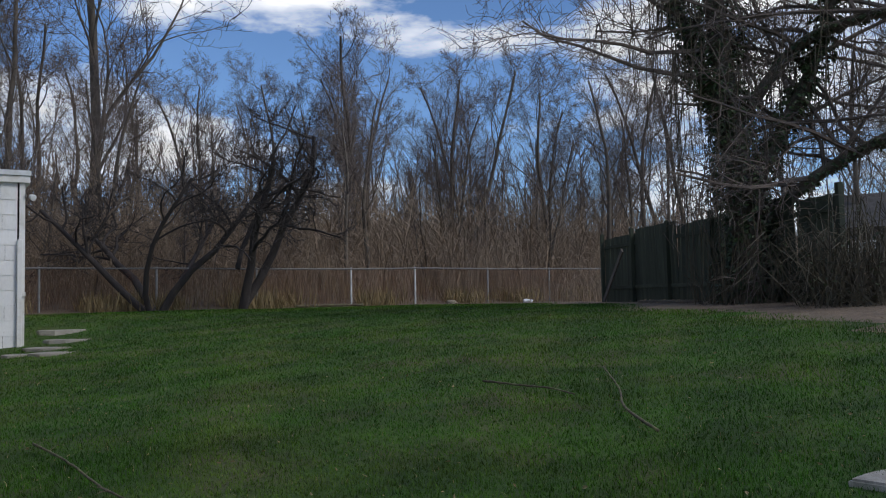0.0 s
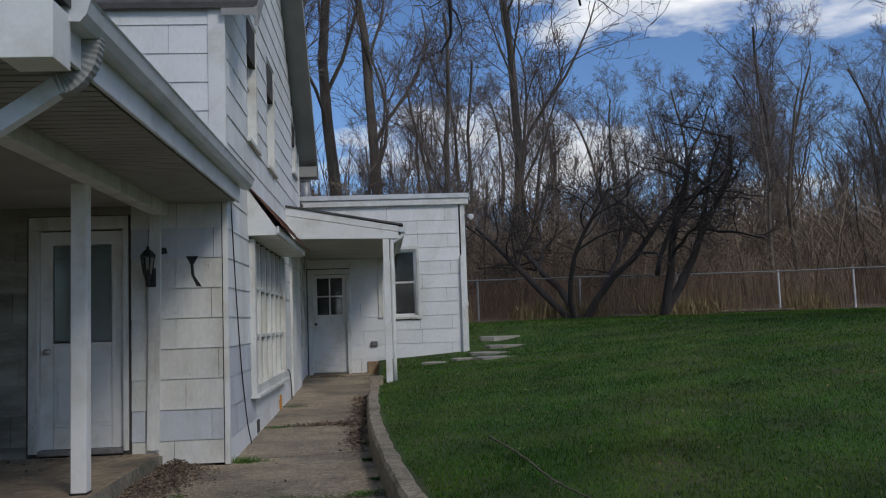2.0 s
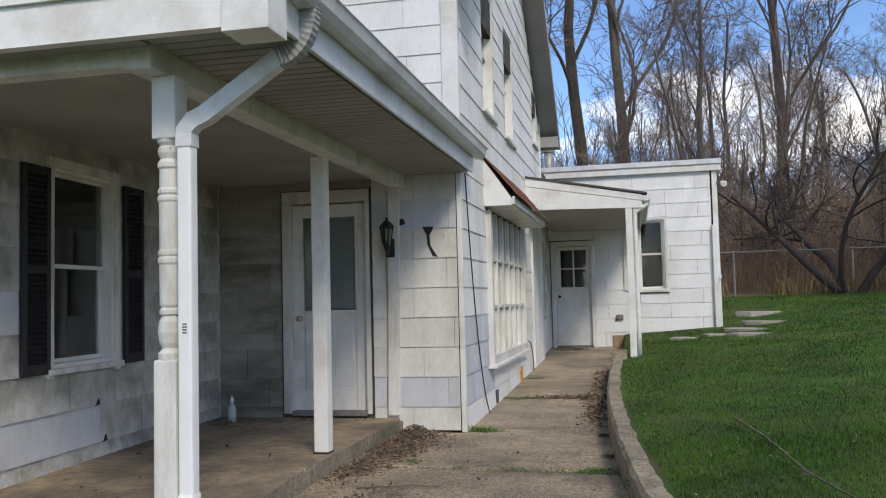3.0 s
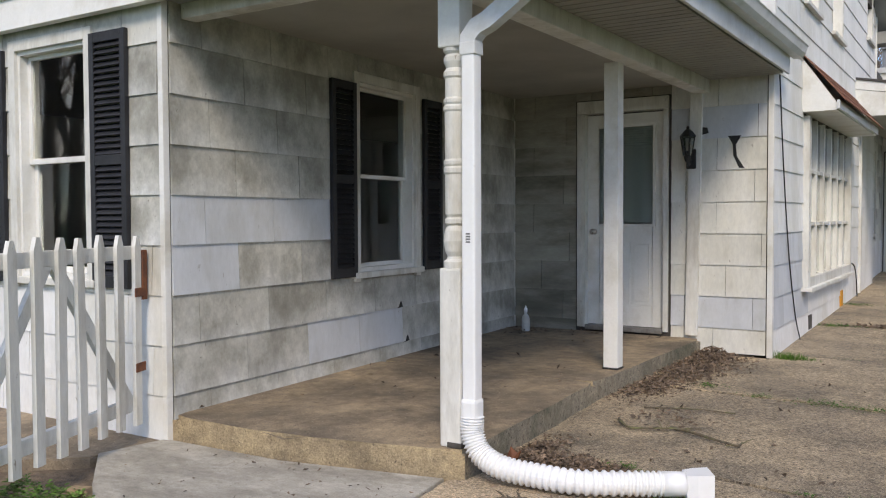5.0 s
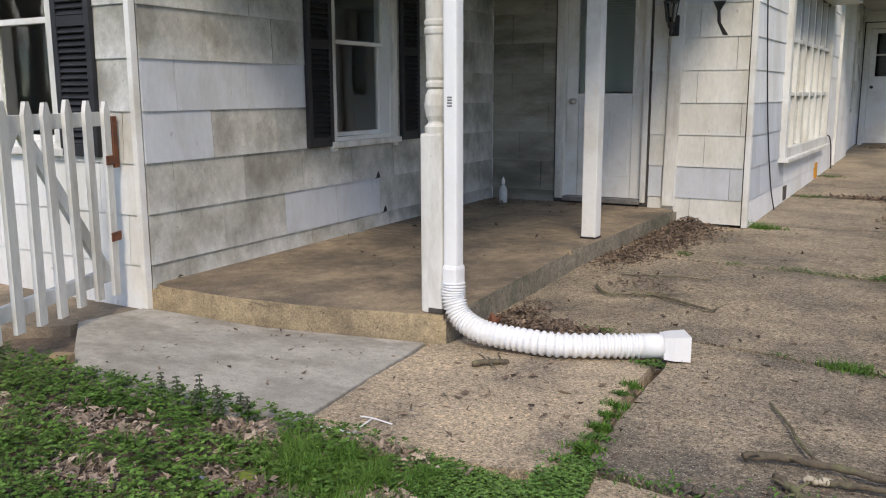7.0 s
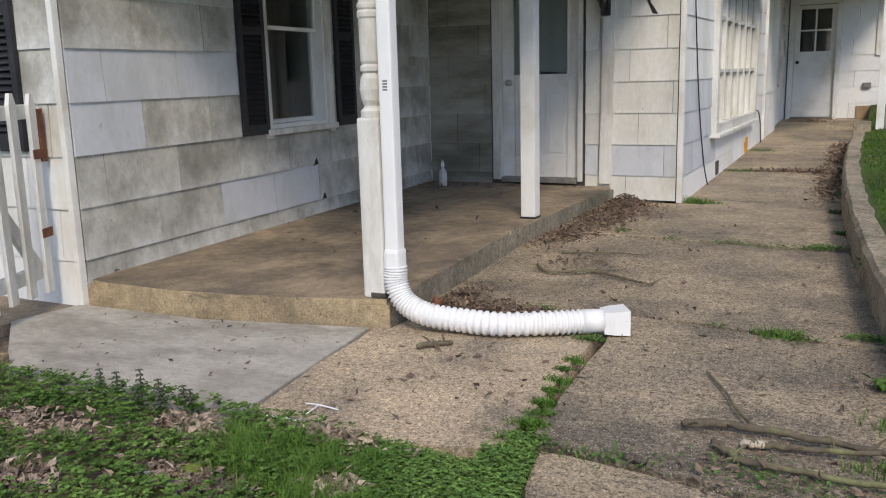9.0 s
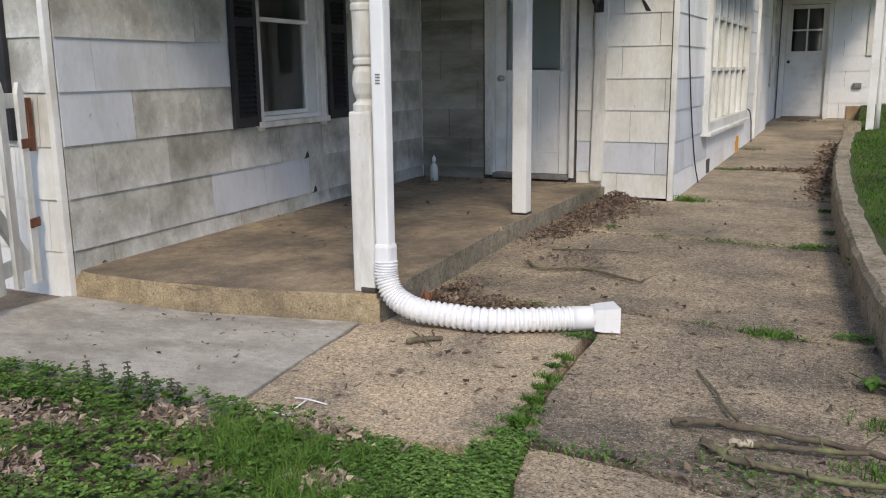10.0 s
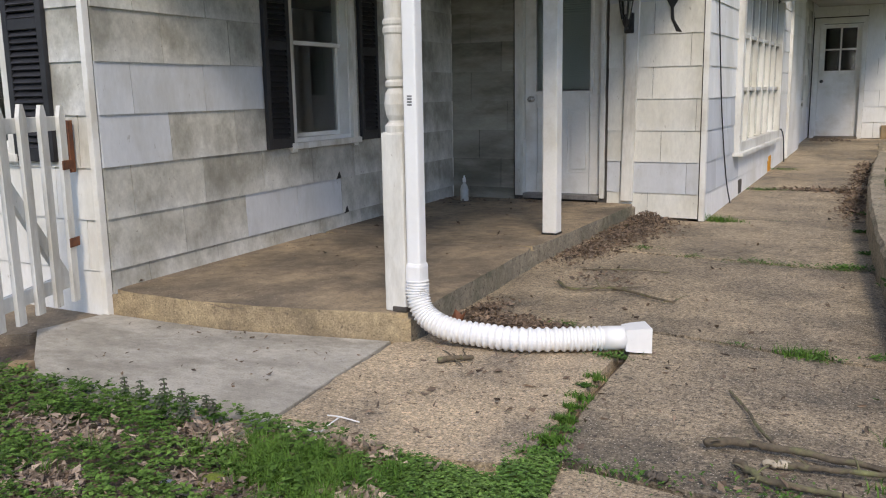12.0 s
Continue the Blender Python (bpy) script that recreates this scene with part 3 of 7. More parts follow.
# ---- windows ----
def sash_window(name, label, m, hole, mullion=0.045, casing=0.06, recess=0.05, grid=(1, 1), sill=True, upper=0.5, bars=0.02, out=0.03):
    """A double-hung window in a wall opening: casing, jamb, two sashes with panes, sill."""
    u0, u1, z0, z1 = hole
    top = thing(name, label, "window", m @ Matrix.Translation((u0, 0, z0)), kind="structure")
    w, h = u1 - u0, z1 - z0
    bm = bmesh.new()
    for a, b, c, d in ((-casing, 0, -casing, h + casing), (w, w + casing, -casing, h + casing), (0, w, h, h + casing)):
        box(bm, a, b, -out, 0.0, c, d, 0.004)
    part("casing", bm, M["old_paint"], top)
    bm = bmesh.new()
    for a, b, c, d in ((0, 0.025, 0, h), (w - 0.025, w, 0, h), (0.025, w - 0.025, h - 0.025, h), (0.025, w - 0.025, 0, 0.03)):
        box(bm, a, b, -0.004, 0.13, c, d)
    part("window_frame", bm, M["paint"], top)
    zm = h * (1 - upper)
    for nm, c, d, y in (("upper_sash", zm, h - 0.025, recess), ("lower_sash", 0.03, zm + 0.03, recess + 0.035)):
        bm = bmesh.new()
        a, b = 0.025, w - 0.025
        s = mullion
        for e in ((a, a + s, c, d), (b - s, b, c, d), (a + s, b - s, d - s * 0.8, d), (a + s, b - s, c, c + s)):
            box(bm, e[0], e[1], y, y + 0.032, e[2], e[3], 0.003)
        nx, nz = grid
        for i in range(1, nx):
            x = a + s + (b - a - 2 * s) * i / nx
            box(bm, x - bars / 2, x + bars / 2, y + 0.004, y + 0.028, c + s, d - s * 0.8)
        for i in range(1, nz):
            z = c + s + (d - c - 1.8 * s) * i / nz
            box(bm, a + s, b - s, y + 0.005, y + 0.027, z - bars / 2, z + bars / 2)
        sash = part(nm, bm, M["paint"], top)
        pane = part("pane", boxed(a + s - 0.004, b - s + 0.004, y + 0.014, y + 0.018, c + s - 0.004, d - s * 0.8 + 0.004, 0), M["glass"], sash)
        pane.visible_shadow = False
    if sill:
        part("window_sill", boxed(-casing - 0.02, w + casing + 0.02, -0.055, 0.05, -0.045, 0.0, 0.006), M["old_paint"], top)
    return top


def shutter(label, m, u, z, w, h):
    """A louvred shutter: stiles, rails and slats."""
    top = thing("shutter", label, "shutter", m @ Matrix.Translation((u, -0.045, z)), group="black window shutters")
    st = 0.045
    for a, b in ((0, st), (w - st, w)):
        part("stile", boxed(a, b, 0, 0.03, 0, h), M["black"], top)
    for c, d in ((0, 0.07), (h * 0.48, h * 0.48 + 0.06), (h - 0.06, h)):
        part("rail", boxed(st, w - st, 0.001, 0.029, c, d), M["black"], top)
    me = None
    for c, d in ((0.07, h * 0.48), (h * 0.48 + 0.06, h - 0.06)):
        n = int((d - c) / 0.036)
        for i in range(n):
            if me is None:
                bm = boxed(st, w - st, -0.004, 0.004, -0.021, 0.021, 0)
                bmesh.ops.rotate(bm, verts=bm.verts, cent=(0, 0, 0), matrix=Matrix.Rotation(radians(-38), 3, "X"))
                sl = part("slat", bm, M["black"], top)
                me = sl.data
            else:
                sl = new("slat", me)
                sl.parent = top
            sl.location = (0, 0.015, c + (i + 0.5) * (d - c) / n)
    return top


sash_window("window_porch", "dark double-hung window with worn cream casing", SIDE, side_win, casing=0.07, mullion=0.03)
sash_window("window_front", "double-hung front window reflecting bare trees", FRONT, front_win, casing=0.07, mullion=0.035)
for i, hole in enumerate((up1, up2, up3)):
    sash_window("window_upper_%d" % (i + 1), "upper window set deep in the white gable wall", GABLE, hole, casing=0.05, recess=0.07, out=0.012)
sash_window("window_addition", "dark double-hung window in the white addition", ADD, add_win, casing=0.055, mullion=0.04)
sash_window("window_link", "old white window under the side canopy", LINK, link_win, casing=0.1, grid=(2, 1))
SHUT = "black louvred shutter beside a porch window"
shutter(SHUT, SIDE, 1.50, 0.81, 0.30, 1.43)
shutter(SHUT, SIDE, 2.78, 0.81, 0.30, 1.43)
FS = "black louvred shutter beside the front window"
shutter(FS, FRONT, -3.73, 0.84, 0.33, 1.50)
shutter(FS, FRONT, -4.97, 0.84, 0.33, 1.50)

# rooms behind the glass, their dimness painted as a near-black colour
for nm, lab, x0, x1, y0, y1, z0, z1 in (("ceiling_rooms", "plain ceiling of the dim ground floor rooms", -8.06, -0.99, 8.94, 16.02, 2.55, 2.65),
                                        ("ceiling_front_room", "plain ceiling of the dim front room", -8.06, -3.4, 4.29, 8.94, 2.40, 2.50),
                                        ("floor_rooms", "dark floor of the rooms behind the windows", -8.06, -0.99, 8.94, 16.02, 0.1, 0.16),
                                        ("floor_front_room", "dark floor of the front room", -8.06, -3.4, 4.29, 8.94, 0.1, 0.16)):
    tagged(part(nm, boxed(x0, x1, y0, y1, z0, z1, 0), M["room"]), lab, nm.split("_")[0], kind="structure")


# ---- doors ----
def panel_door():
    u0, u1, z0, z1 = -2.575, -1.805, 0.20, 2.235
    top = thing("door_porch", "closed white porch door with blinds behind its half glass", "door", BACK @ Matrix.Translation((u0, 0, z0)), kind="structure")
    w, h = u1 - u0, z1 - z0
    gx0, gx1, gz0, gz1 = 0.115, w - 0.115, 0.98, h - 0.13
    bm = bmesh.new()
    for a, b, c, d in cut((0, w, 0, h), [(gx0, gx1, gz0, gz1), (0.12, 0.34, 0.2, 0.82), (w - 0.34, w - 0.12, 0.2, 0.82)]):
        box(bm, a, b, 0.035, 0.075, c, d)
    part("leaf", bm, M["paint"], top)
    for a, b in ((0.12, 0.34), (w - 0.34, w - 0.12)):
        bm = boxed(a + 0.002, b - 0.002, 0.047, 0.07, 0.202, 0.818, 0)
        box(bm, a + 0.035, b - 0.035, 0.039, 0.047, 0.235, 0.785, 0.006)
        part("panel", bm, M["paint"], top)
    bm = bmesh.new()
    for a, b, c, d in ((gx0 - 0.03, gx0, gz0 - 0.03, gz1 + 0.03), (gx1, gx1 + 0.03, gz0 - 0.03, gz1 + 0.03), (gx0, gx1, gz0 - 0.03, gz0), (gx0, gx1, gz1, gz1 + 0.03)):
        box(bm, a, b, 0.024, 0.05, c, d, 0.004)
    part("glass_frame", bm, M["paint"], top)
    p = part("pane", boxed(gx0, gx1, 0.05, 0.055, gz0, gz1, 0), M["glass"], top)
    p.visible_shadow = False
    bm = bmesh.new()
    n = 42
    for i in range(n):
        z = gz0 + 0.02 + (gz1 - gz0 - 0.02) * i / n
        box(bm, gx0 + 0.004, gx1 - 0.004, 0.057, 0.062, z, z + (gz1 - gz0) / n - 0.003)
    part("blind", bm, M["blind"], top, "closed pale grey-green blind")
    k = part("knob", lathe([(0.028, 0), (0.028, 0.008), (0.012, 0.012), (0.012, 0.035), (0.026, 0.045), (0.03, 0.058), (0.024, 0.07), (0.004, 0.074)], 16), M["chrome"], top, "round satin metal knob", True)
    k.matrix_basis = pose(0.07, 0.035, 0.905, 90, 0, 0)
    for nm, a, b, c, d in (("door_jamb", -0.09, -0.004, -0.03, h + 0.012), ("door_jamb", w + 0.004, w + 0.05, -0.03, h + 0.012), ("door_header", -0.09, w + 0.05, h + 0.014, h + 0.135)):
        part(nm, boxed(a, b, -0.03, 0.11, c, d, 0.005), M["old_paint"], top)
    part("threshold", boxed(-0.0, w, -0.05, 0.12, -0.05, -0.004, 0.006), M["grey_metal"], top, "dark worn threshold")


panel_door()


def far_panel_door():
    u0, u1, z0, z1 = -0.80, -0.10, 0.27, 2.29
    top = thing("door_addition", "closed white back door with four small panes", "door", ADD @ Matrix.Translation((u0, 0, z0)), kind="structure")
    w, h = u1 - u0, z1 - z0
    gx0, gx1, gz0, gz1 = 0.09, w - 0.09, 1.19, h - 0.07
    bm = bmesh.new()
    for a, b, c, d in cut((0, w, 0, h), [(gx0, gx1, gz0, gz1)]):
        box(bm, a, b, 0.05, 0.09, c, d)
    part("leaf", bm, M["paint"], top)
    bm = bmesh.new()
    box(bm, w / 2 - 0.014, w / 2 + 0.014, 0.045, 0.08, gz0, gz1)
    box(bm, gx0, gx1, 0.047, 0.079, (gz0 + gz1) / 2 - 0.014, (gz0 + gz1) / 2 + 0.014)
    part("muntin", bm, M["paint"], top)
    for i in range(2):
        for j in range(2):
            a, b = (gx0, w / 2 - 0.016) if i == 0 else (w / 2 + 0.016, gx1)
            zc = (gz0 + gz1) / 2
            c, d = (gz0, zc - 0.016) if j == 0 else (zc + 0.016, gz1)
            p = part("pane", boxed(a, b, 0.06, 0.064, c, d, 0), M["glass"], top)
            p.visible_shadow = False
    for i in range(3):
        part("panel", boxed(0.09, w - 0.09, 0.042, 0.052, 0.14 + i * 0.35, 0.40 + i * 0.35, 0.006), M["paint"], top)
    k = part("knob", lathe([(0.03, 0), (0.03, 0.01), (0.013, 0.02), (0.028, 0.05), (0.02, 0.065)], 14), M["iron"], top, "dark round knob", True)
    k.matrix_basis = pose(0.055, 0.05, 1.0, 90, 0, 0)
    for nm, a, b, c, d in (("door_jamb", -0.1, -0.004, -0.05, h + 0.01), ("door_jamb", w + 0.004, w + 0.08, -0.05, h + 0.01), ("door_header", -0.1, w + 0.08, h + 0.012, h + 0.11)):
        part(nm, boxed(a, b, -0.03, 0.12, c, d, 0.005), M["paint"], top)
    part("threshold", boxed(-0.02, w + 0.02, -0.09, 0.12, -0.075, -0.006, 0.008), M["grey_wood"], top, "worn grey sill board")


far_panel_door()
# added backing wall, near-black so the addition's panes look dark
tagged(part("wall_addition_room", boxed(-0.95, 2.2, 21.0, 21.1, 0.2, 3.6, 0), M["room"]), "near-black wall added inside the addition to darken its window", "wall", kind="structure")


# ---- bay window with its hood ----
def bay_window():
    u0, u1, z0, z1 = bay_hole
    top = thing("window_bay", "wide many-paned picture window with peeling white frame", "window", GABLE @ Matrix.Translation((u0, 0, z0)), kind="structure")
    w, h = u1 - u0, z1 - z0
    bm = bmesh.new()
    for a, b, c, d in ((-0.12, 0, -0.1, h), (w, w + 0.1, -0.1, h), (0, w, -0.1, 0.0)):
        box(bm, a, b, -0.07, 0.02, c, d, 0.005)
    part("casing", bm, M["old_paint"], top)
    part("window_sill", boxed(-0.15, w + 0.13, -0.11, 0.0, -0.14, -0.1, 0.006), M["paint"], top)
    cols, rows = 6, 3
    for i in range(1, cols):
        x = w * i / cols
        part("muntin", boxed(x - 0.025, x + 0.025, -0.045, 0.03, 0, h, 0.004), M["old_paint"], top)
    for j in range(1, rows):
        z = h * j / rows
        part("muntin", boxed(0, w, -0.035, 0.028, z - 0.02, z + 0.02, 0.004), M["old_paint"], top)
    for i in range(cols):
        for j in range(rows):
            p = part("pane", boxed(w * i / cols + 0.02, w * (i + 1) / cols - 0.02, 0.0, 0.004, h * j / rows + 0.018, h * (j + 1) / rows - 0.018, 0), M["glass"], top)
            p.visible_shadow = False
    part("curtain", boxed(0.0, w, 0.09, 0.1, 0, h, 0), M["blind"], top, "pale drawn curtain behind the glass")


bay_window()


def bay_hood():
    top = thing("window_hood", "boxed hood with rust-red shingles over the picture window", "awning")
    y0, y1 = 10.15, 13.42
    xw, xo = -0.845, -0.52
    bm = profile([(xw, 2.29), (xo, 2.29), (xo, 2.36), (xw, 2.83)], "y", y0, y1)
    part("hood_box", bm, M["paint"], top)
    part("fascia", boxed(xo + 0.002, xo + 0.03, y0 - 0.02, y1 + 0.02, 2.30, 2.385, 0.004), M["alu"], top)
    slope = Vector((xo + 0.07 - xw, 0, 2.385 - 2.87))
    rows = 4
    for r in range(rows):
        n = 11
        for i in range(n + (r % 2)):
            a = y0 - 0.03 + (i - 0.5 * (r % 2)) * (y1 - y0 + 0.06) / n
            b = a + (y1 - y0 + 0.06) / n - 0.008
            a, b = max(a, y0 - 0.03), min(b, y1 + 0.03)
            if b - a < 0.04:
                continue
            p0 = Vector((xw, 0, 2.87)) + slope * (r / rows)
            p1 = Vector((xw, 0, 2.87)) + slope * ((r + 1.1) / rows)
            nrm = Vector((-slope.z, 0, slope.x)).normalized()
            q = [(p0.x, p0.z), (p1.x, p1.z), (p1.x + nrm.x * 0.014, p1.z + nrm.z * 0.014), (p0.x + nrm.x * 0.004, p0.z + nrm.z * 0.004)]
            part("roof_shingle", profile(q, "y", a, b), M["copper"], top)


bay_hood()


# ---- roofs ----
def sloped_roof(name, label, pts_low, pts_high, thick, mat="roofing"):
    """A roof slab between a low edge and a high edge, each two points."""
    bm = bmesh.new()
    top = [Vector(p) for p in (pts_low[0], pts_low[1], pts_high[1], pts_high[0])]
    hi = [bm.verts.new(p) for p in top]
    lo = [bm.verts.new(p - Vector((0, 0, thick))) for p in top]
    bm.faces.new(hi)
    bm.faces.new(lo[::-1])
    for i in range(4):
        bm.faces.new((hi[i], lo[i], lo[(i + 1) % 4], hi[(i + 1) % 4]))
    return tagged(part(name, bm, M[mat]), label, "roof", kind="structure")


EAVE_X, EAVE_Z, PORCH_Y, GABLE_Y = -0.74, 2.74, 4.24, 4.08
sloped_roof("roof_porch", "dark shingle roof over porch and front room", ((EAVE_X + 0.06, GABLE_Y - 0.06, EAVE_Z), (EAVE_X + 0.06, 8.79, EAVE_Z)), ((-4.6, GABLE_Y - 0.06, 4.0), (-4.6, 8.79, 4.0)), 0.05)
sloped_roof("roof_porch_west", "dark shingle roof over the front room", ((-8.45, GABLE_Y - 0.06, EAVE_Z), (-8.45, 8.79, EAVE_Z)), ((-4.6, GABLE_Y - 0.06, 4.0), (-4.6, 8.79, 4.0)), 0.05)
sloped_roof("roof_gable_front", "dark shingle roof of the tall house", ((-8.5, 8.72, 4.432), (-0.5, 8.72, 4.432)), ((-8.5, 12.55, 7.72), (-0.5, 12.55, 7.72)), 0.06)
sloped_roof("roof_gable_back", "dark shingle roof of the tall house", ((-8.5, 16.65, 4.2), (-0.5, 16.65, 4.2)), ((-8.5, 12.55, 7.72), (-0.5, 12.55, 7.72)), 0.06)
tagged(part("roof_addition", boxed(-5.05, 2.46, 18.44, 24.1, 3.72, 3.82, 0), M["roofing"]), "flat dark roof of the addition", "roof", kind="structure")

# rake soffit and fascia on the gable
for nm, s in (("trim_rake_back", 1), ("trim_rake_front", -1)):
    ym = 12.55
    bm = bmesh.new()
    for x0, x1, dz0, dz1 in ((-0.845, -0.52, -0.13, -0.065), (-0.52, -0.49, -0.24, -0.05)):
        ends = []
        for y, z in ((ym + s * 4.08, 4.22) if s > 0 else (ym - 3.84, 4.426), (ym, 7.72)):
            ends.append([bm.verts.new(p) for p in ((x0, y, z + dz0), (x1, y, z + dz0), (x1, y, z + dz1), (x0, y, z + dz1))])
        a, b = ends
        bm.faces.new(a)
        bm.faces.new(b[::-1])
        for i in range(4):
            bm.faces.new((a[i], a[(i + 1) % 4], b[(i + 1) % 4], b[i]))
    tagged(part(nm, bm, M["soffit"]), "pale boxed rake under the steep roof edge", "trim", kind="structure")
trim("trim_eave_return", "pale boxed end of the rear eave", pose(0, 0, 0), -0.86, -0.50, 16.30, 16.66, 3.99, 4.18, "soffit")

# addition fascia
trim("trim_addition_fascia", "white double fascia along the flat roof", ADD, -5.05, 2.50, -0.09, 0.0, 3.70, 3.83, "paint")
trim("trim_addition_cap", "pale drip edge along the flat roof", ADD, -5.05, 2.52, -0.12, 0.02, 3.832, 3.93, "alu")
trim("trim_addition_side_fascia", "white fascia along the side of the flat roof", pose(0, 0, 0), 2.43, 2.52, 18.53, 24.1, 3.70, 3.93, "paint")

# porch gable end: three lapped boards in a triangle above the porch opening
for i in range(6):
    z0 = 2.44 + i * 0.200
    xr = -0.76 - max(0, (z0 - 2.56)) / 0.327
    xl = -8.3
    if xr - xl < 0.3:
        break
    bm = profile([(GABLE_Y - 0.03, z0), (GABLE_Y - 0.008, z0 + 0.205), (GABLE_Y + 0.03, z0 + 0.205), (GABLE_Y + 0.03, z0)], "x", xl, xr)
    tagged(part("trim_gable_board", bm, M["paint"]), "wide white lap board over the porch opening", "trim", kind="structure")
trim("trim_eave_end", "white boxed end of the porch eave", pose(0, 0, 0), -0.905, -0.69, GABLE_Y - 0.045, PORCH_Y + 0.0, 2.415, 2.66, "paint")


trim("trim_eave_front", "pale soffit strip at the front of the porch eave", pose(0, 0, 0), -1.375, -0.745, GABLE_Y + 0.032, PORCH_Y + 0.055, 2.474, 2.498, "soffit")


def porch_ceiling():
    tagged(part("ceiling_front_eave", boxed(-8.3, -1.38, GABLE_Y + 0.032, PORCH_Y + 0.03, 2.462, 2.495, 0), M["soffit"]), "grimy soffit under the front gable, coloured dark for its shadow", "ceiling", kind="structure")
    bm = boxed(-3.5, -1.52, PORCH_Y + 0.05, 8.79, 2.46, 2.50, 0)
    tagged(part("ceiling_porch", bm, M["ceiling"]), "stained porch ceiling, its paint darkened for shade", "ceiling", kind="structure")
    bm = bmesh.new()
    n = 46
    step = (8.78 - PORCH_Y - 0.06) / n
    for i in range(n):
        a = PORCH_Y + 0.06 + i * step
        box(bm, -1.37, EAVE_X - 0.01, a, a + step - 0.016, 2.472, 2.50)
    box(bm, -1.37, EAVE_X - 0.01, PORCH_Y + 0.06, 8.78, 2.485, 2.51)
    tagged(part("ceiling_soffit", bm, M["soffit"]), "grooved vinyl soffit under the porch eave, coloured dark for its shadow", "ceiling", kind="structure")


porch_ceiling()
trim("trim_porch_beam", "painted beam over the porch posts", pose(0, 0, 0), -1.52, -1.38, PORCH_Y + 0.03, 8.79, 2.36, 2.505, "old_paint", 0.008)
trim("trim_porch_front_beam", "painted beam across the front of the porch", pose(0, 0, 0), -3.12, -1.523, PORCH_Y + 0.035, PORCH_Y + 0.15, 2.38, 2.505, "old_paint", 0.008)
trim("trim_porch_fascia", "pale eave fascia behind the gutter", pose(0, 0, 0), EAVE_X, EAVE_X + 0.025, PORCH_Y - 0.02, 8.88, 2.48, 2.70, "alu")
trim("trim_pilaster", "leaning cream board against the porch wall", BACK @ pose(-1.53, -0.05, 0.16, 0, 1.0, 0), -0.055, 0.055, 0, 0.04, 0, 2.24, "old_paint")


def gutter(name, label, pts, a, b):
    top = thing(name, label, "gutter")
    outline = [(0, 0.10), (0.0, 0.0), (0.07, 0.0), (0.10, 0.035), (0.115, 0.09), (0.125, 0.10), (0.118, 0.104), (0.10, 0.085), (0.085, 0.04), (0.065, 0.008), (0.008, 0.008), (0.008, 0.10)]
    part("trough", profile([(pts[0] + x, pts[1] + z) for x, z in outline], "y", a, b), M["alu"], top)
    for y in (a, b - 0.004):
        part("end_cap", profile([(pts[0] + x, pts[1] + z) for x, z in outline[:6]], "y", y - 0.002, y + 0.006), M["alu"], top)


gutter("gutter_porch", "weathered white gutter along the porch eave", (EAVE_X + 0.026, 2.63), PORCH_Y - 0.02, 9.02)

# ---- porch slab, posts ----
PORCH = [(-1.30, 4.40), (-1.46, 6.35), (-1.46, 8.795), (-3.38, 8.795), (-3.10, 4.17)]


def porch_slab():
    top = thing("porch_slab", "brown-stained raised concrete porch floor with chipped edge", "porch", kind="structure")
    joint_a, joint_b = (-1.455, 6.33), (-3.23, 6.3)
    front = [(-1.31, 4.40), (-2.28, 4.18), (-3.11, 4.165), joint_b, joint_a]
    back = [(joint_a[0], joint_a[1] + 0.006), (joint_b[0], joint_b[1] + 0.006), (-3.37, 8.79), (-1.45, 8.79)]
    rnd = random.Random(9)
    for poly in (front, back):
        rough = []
        for (xa, ya), (xb, yb) in zip(poly, poly[1:] + poly[:1]):
            steps = max(2, int(math.hypot(xb - xa, yb - ya) / 0.16))
            for k in range(steps):
                t = k / steps
                rough.append((xa + (xb - xa) * t + rnd.uniform(-0.006, 0.006), ya + (yb - ya) * t + rnd.uniform(-0.006, 0.004)))
        bm = prism(rough, -0.12, 0.13, 0.026)
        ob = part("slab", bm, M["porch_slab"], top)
        ob.data.materials.append(M["sunlit_face"])
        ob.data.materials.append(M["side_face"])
        # sun and shade painted by facing: front faces light, side faces dark
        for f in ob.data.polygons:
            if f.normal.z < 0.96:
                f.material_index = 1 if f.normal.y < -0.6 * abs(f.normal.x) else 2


porch_slab()


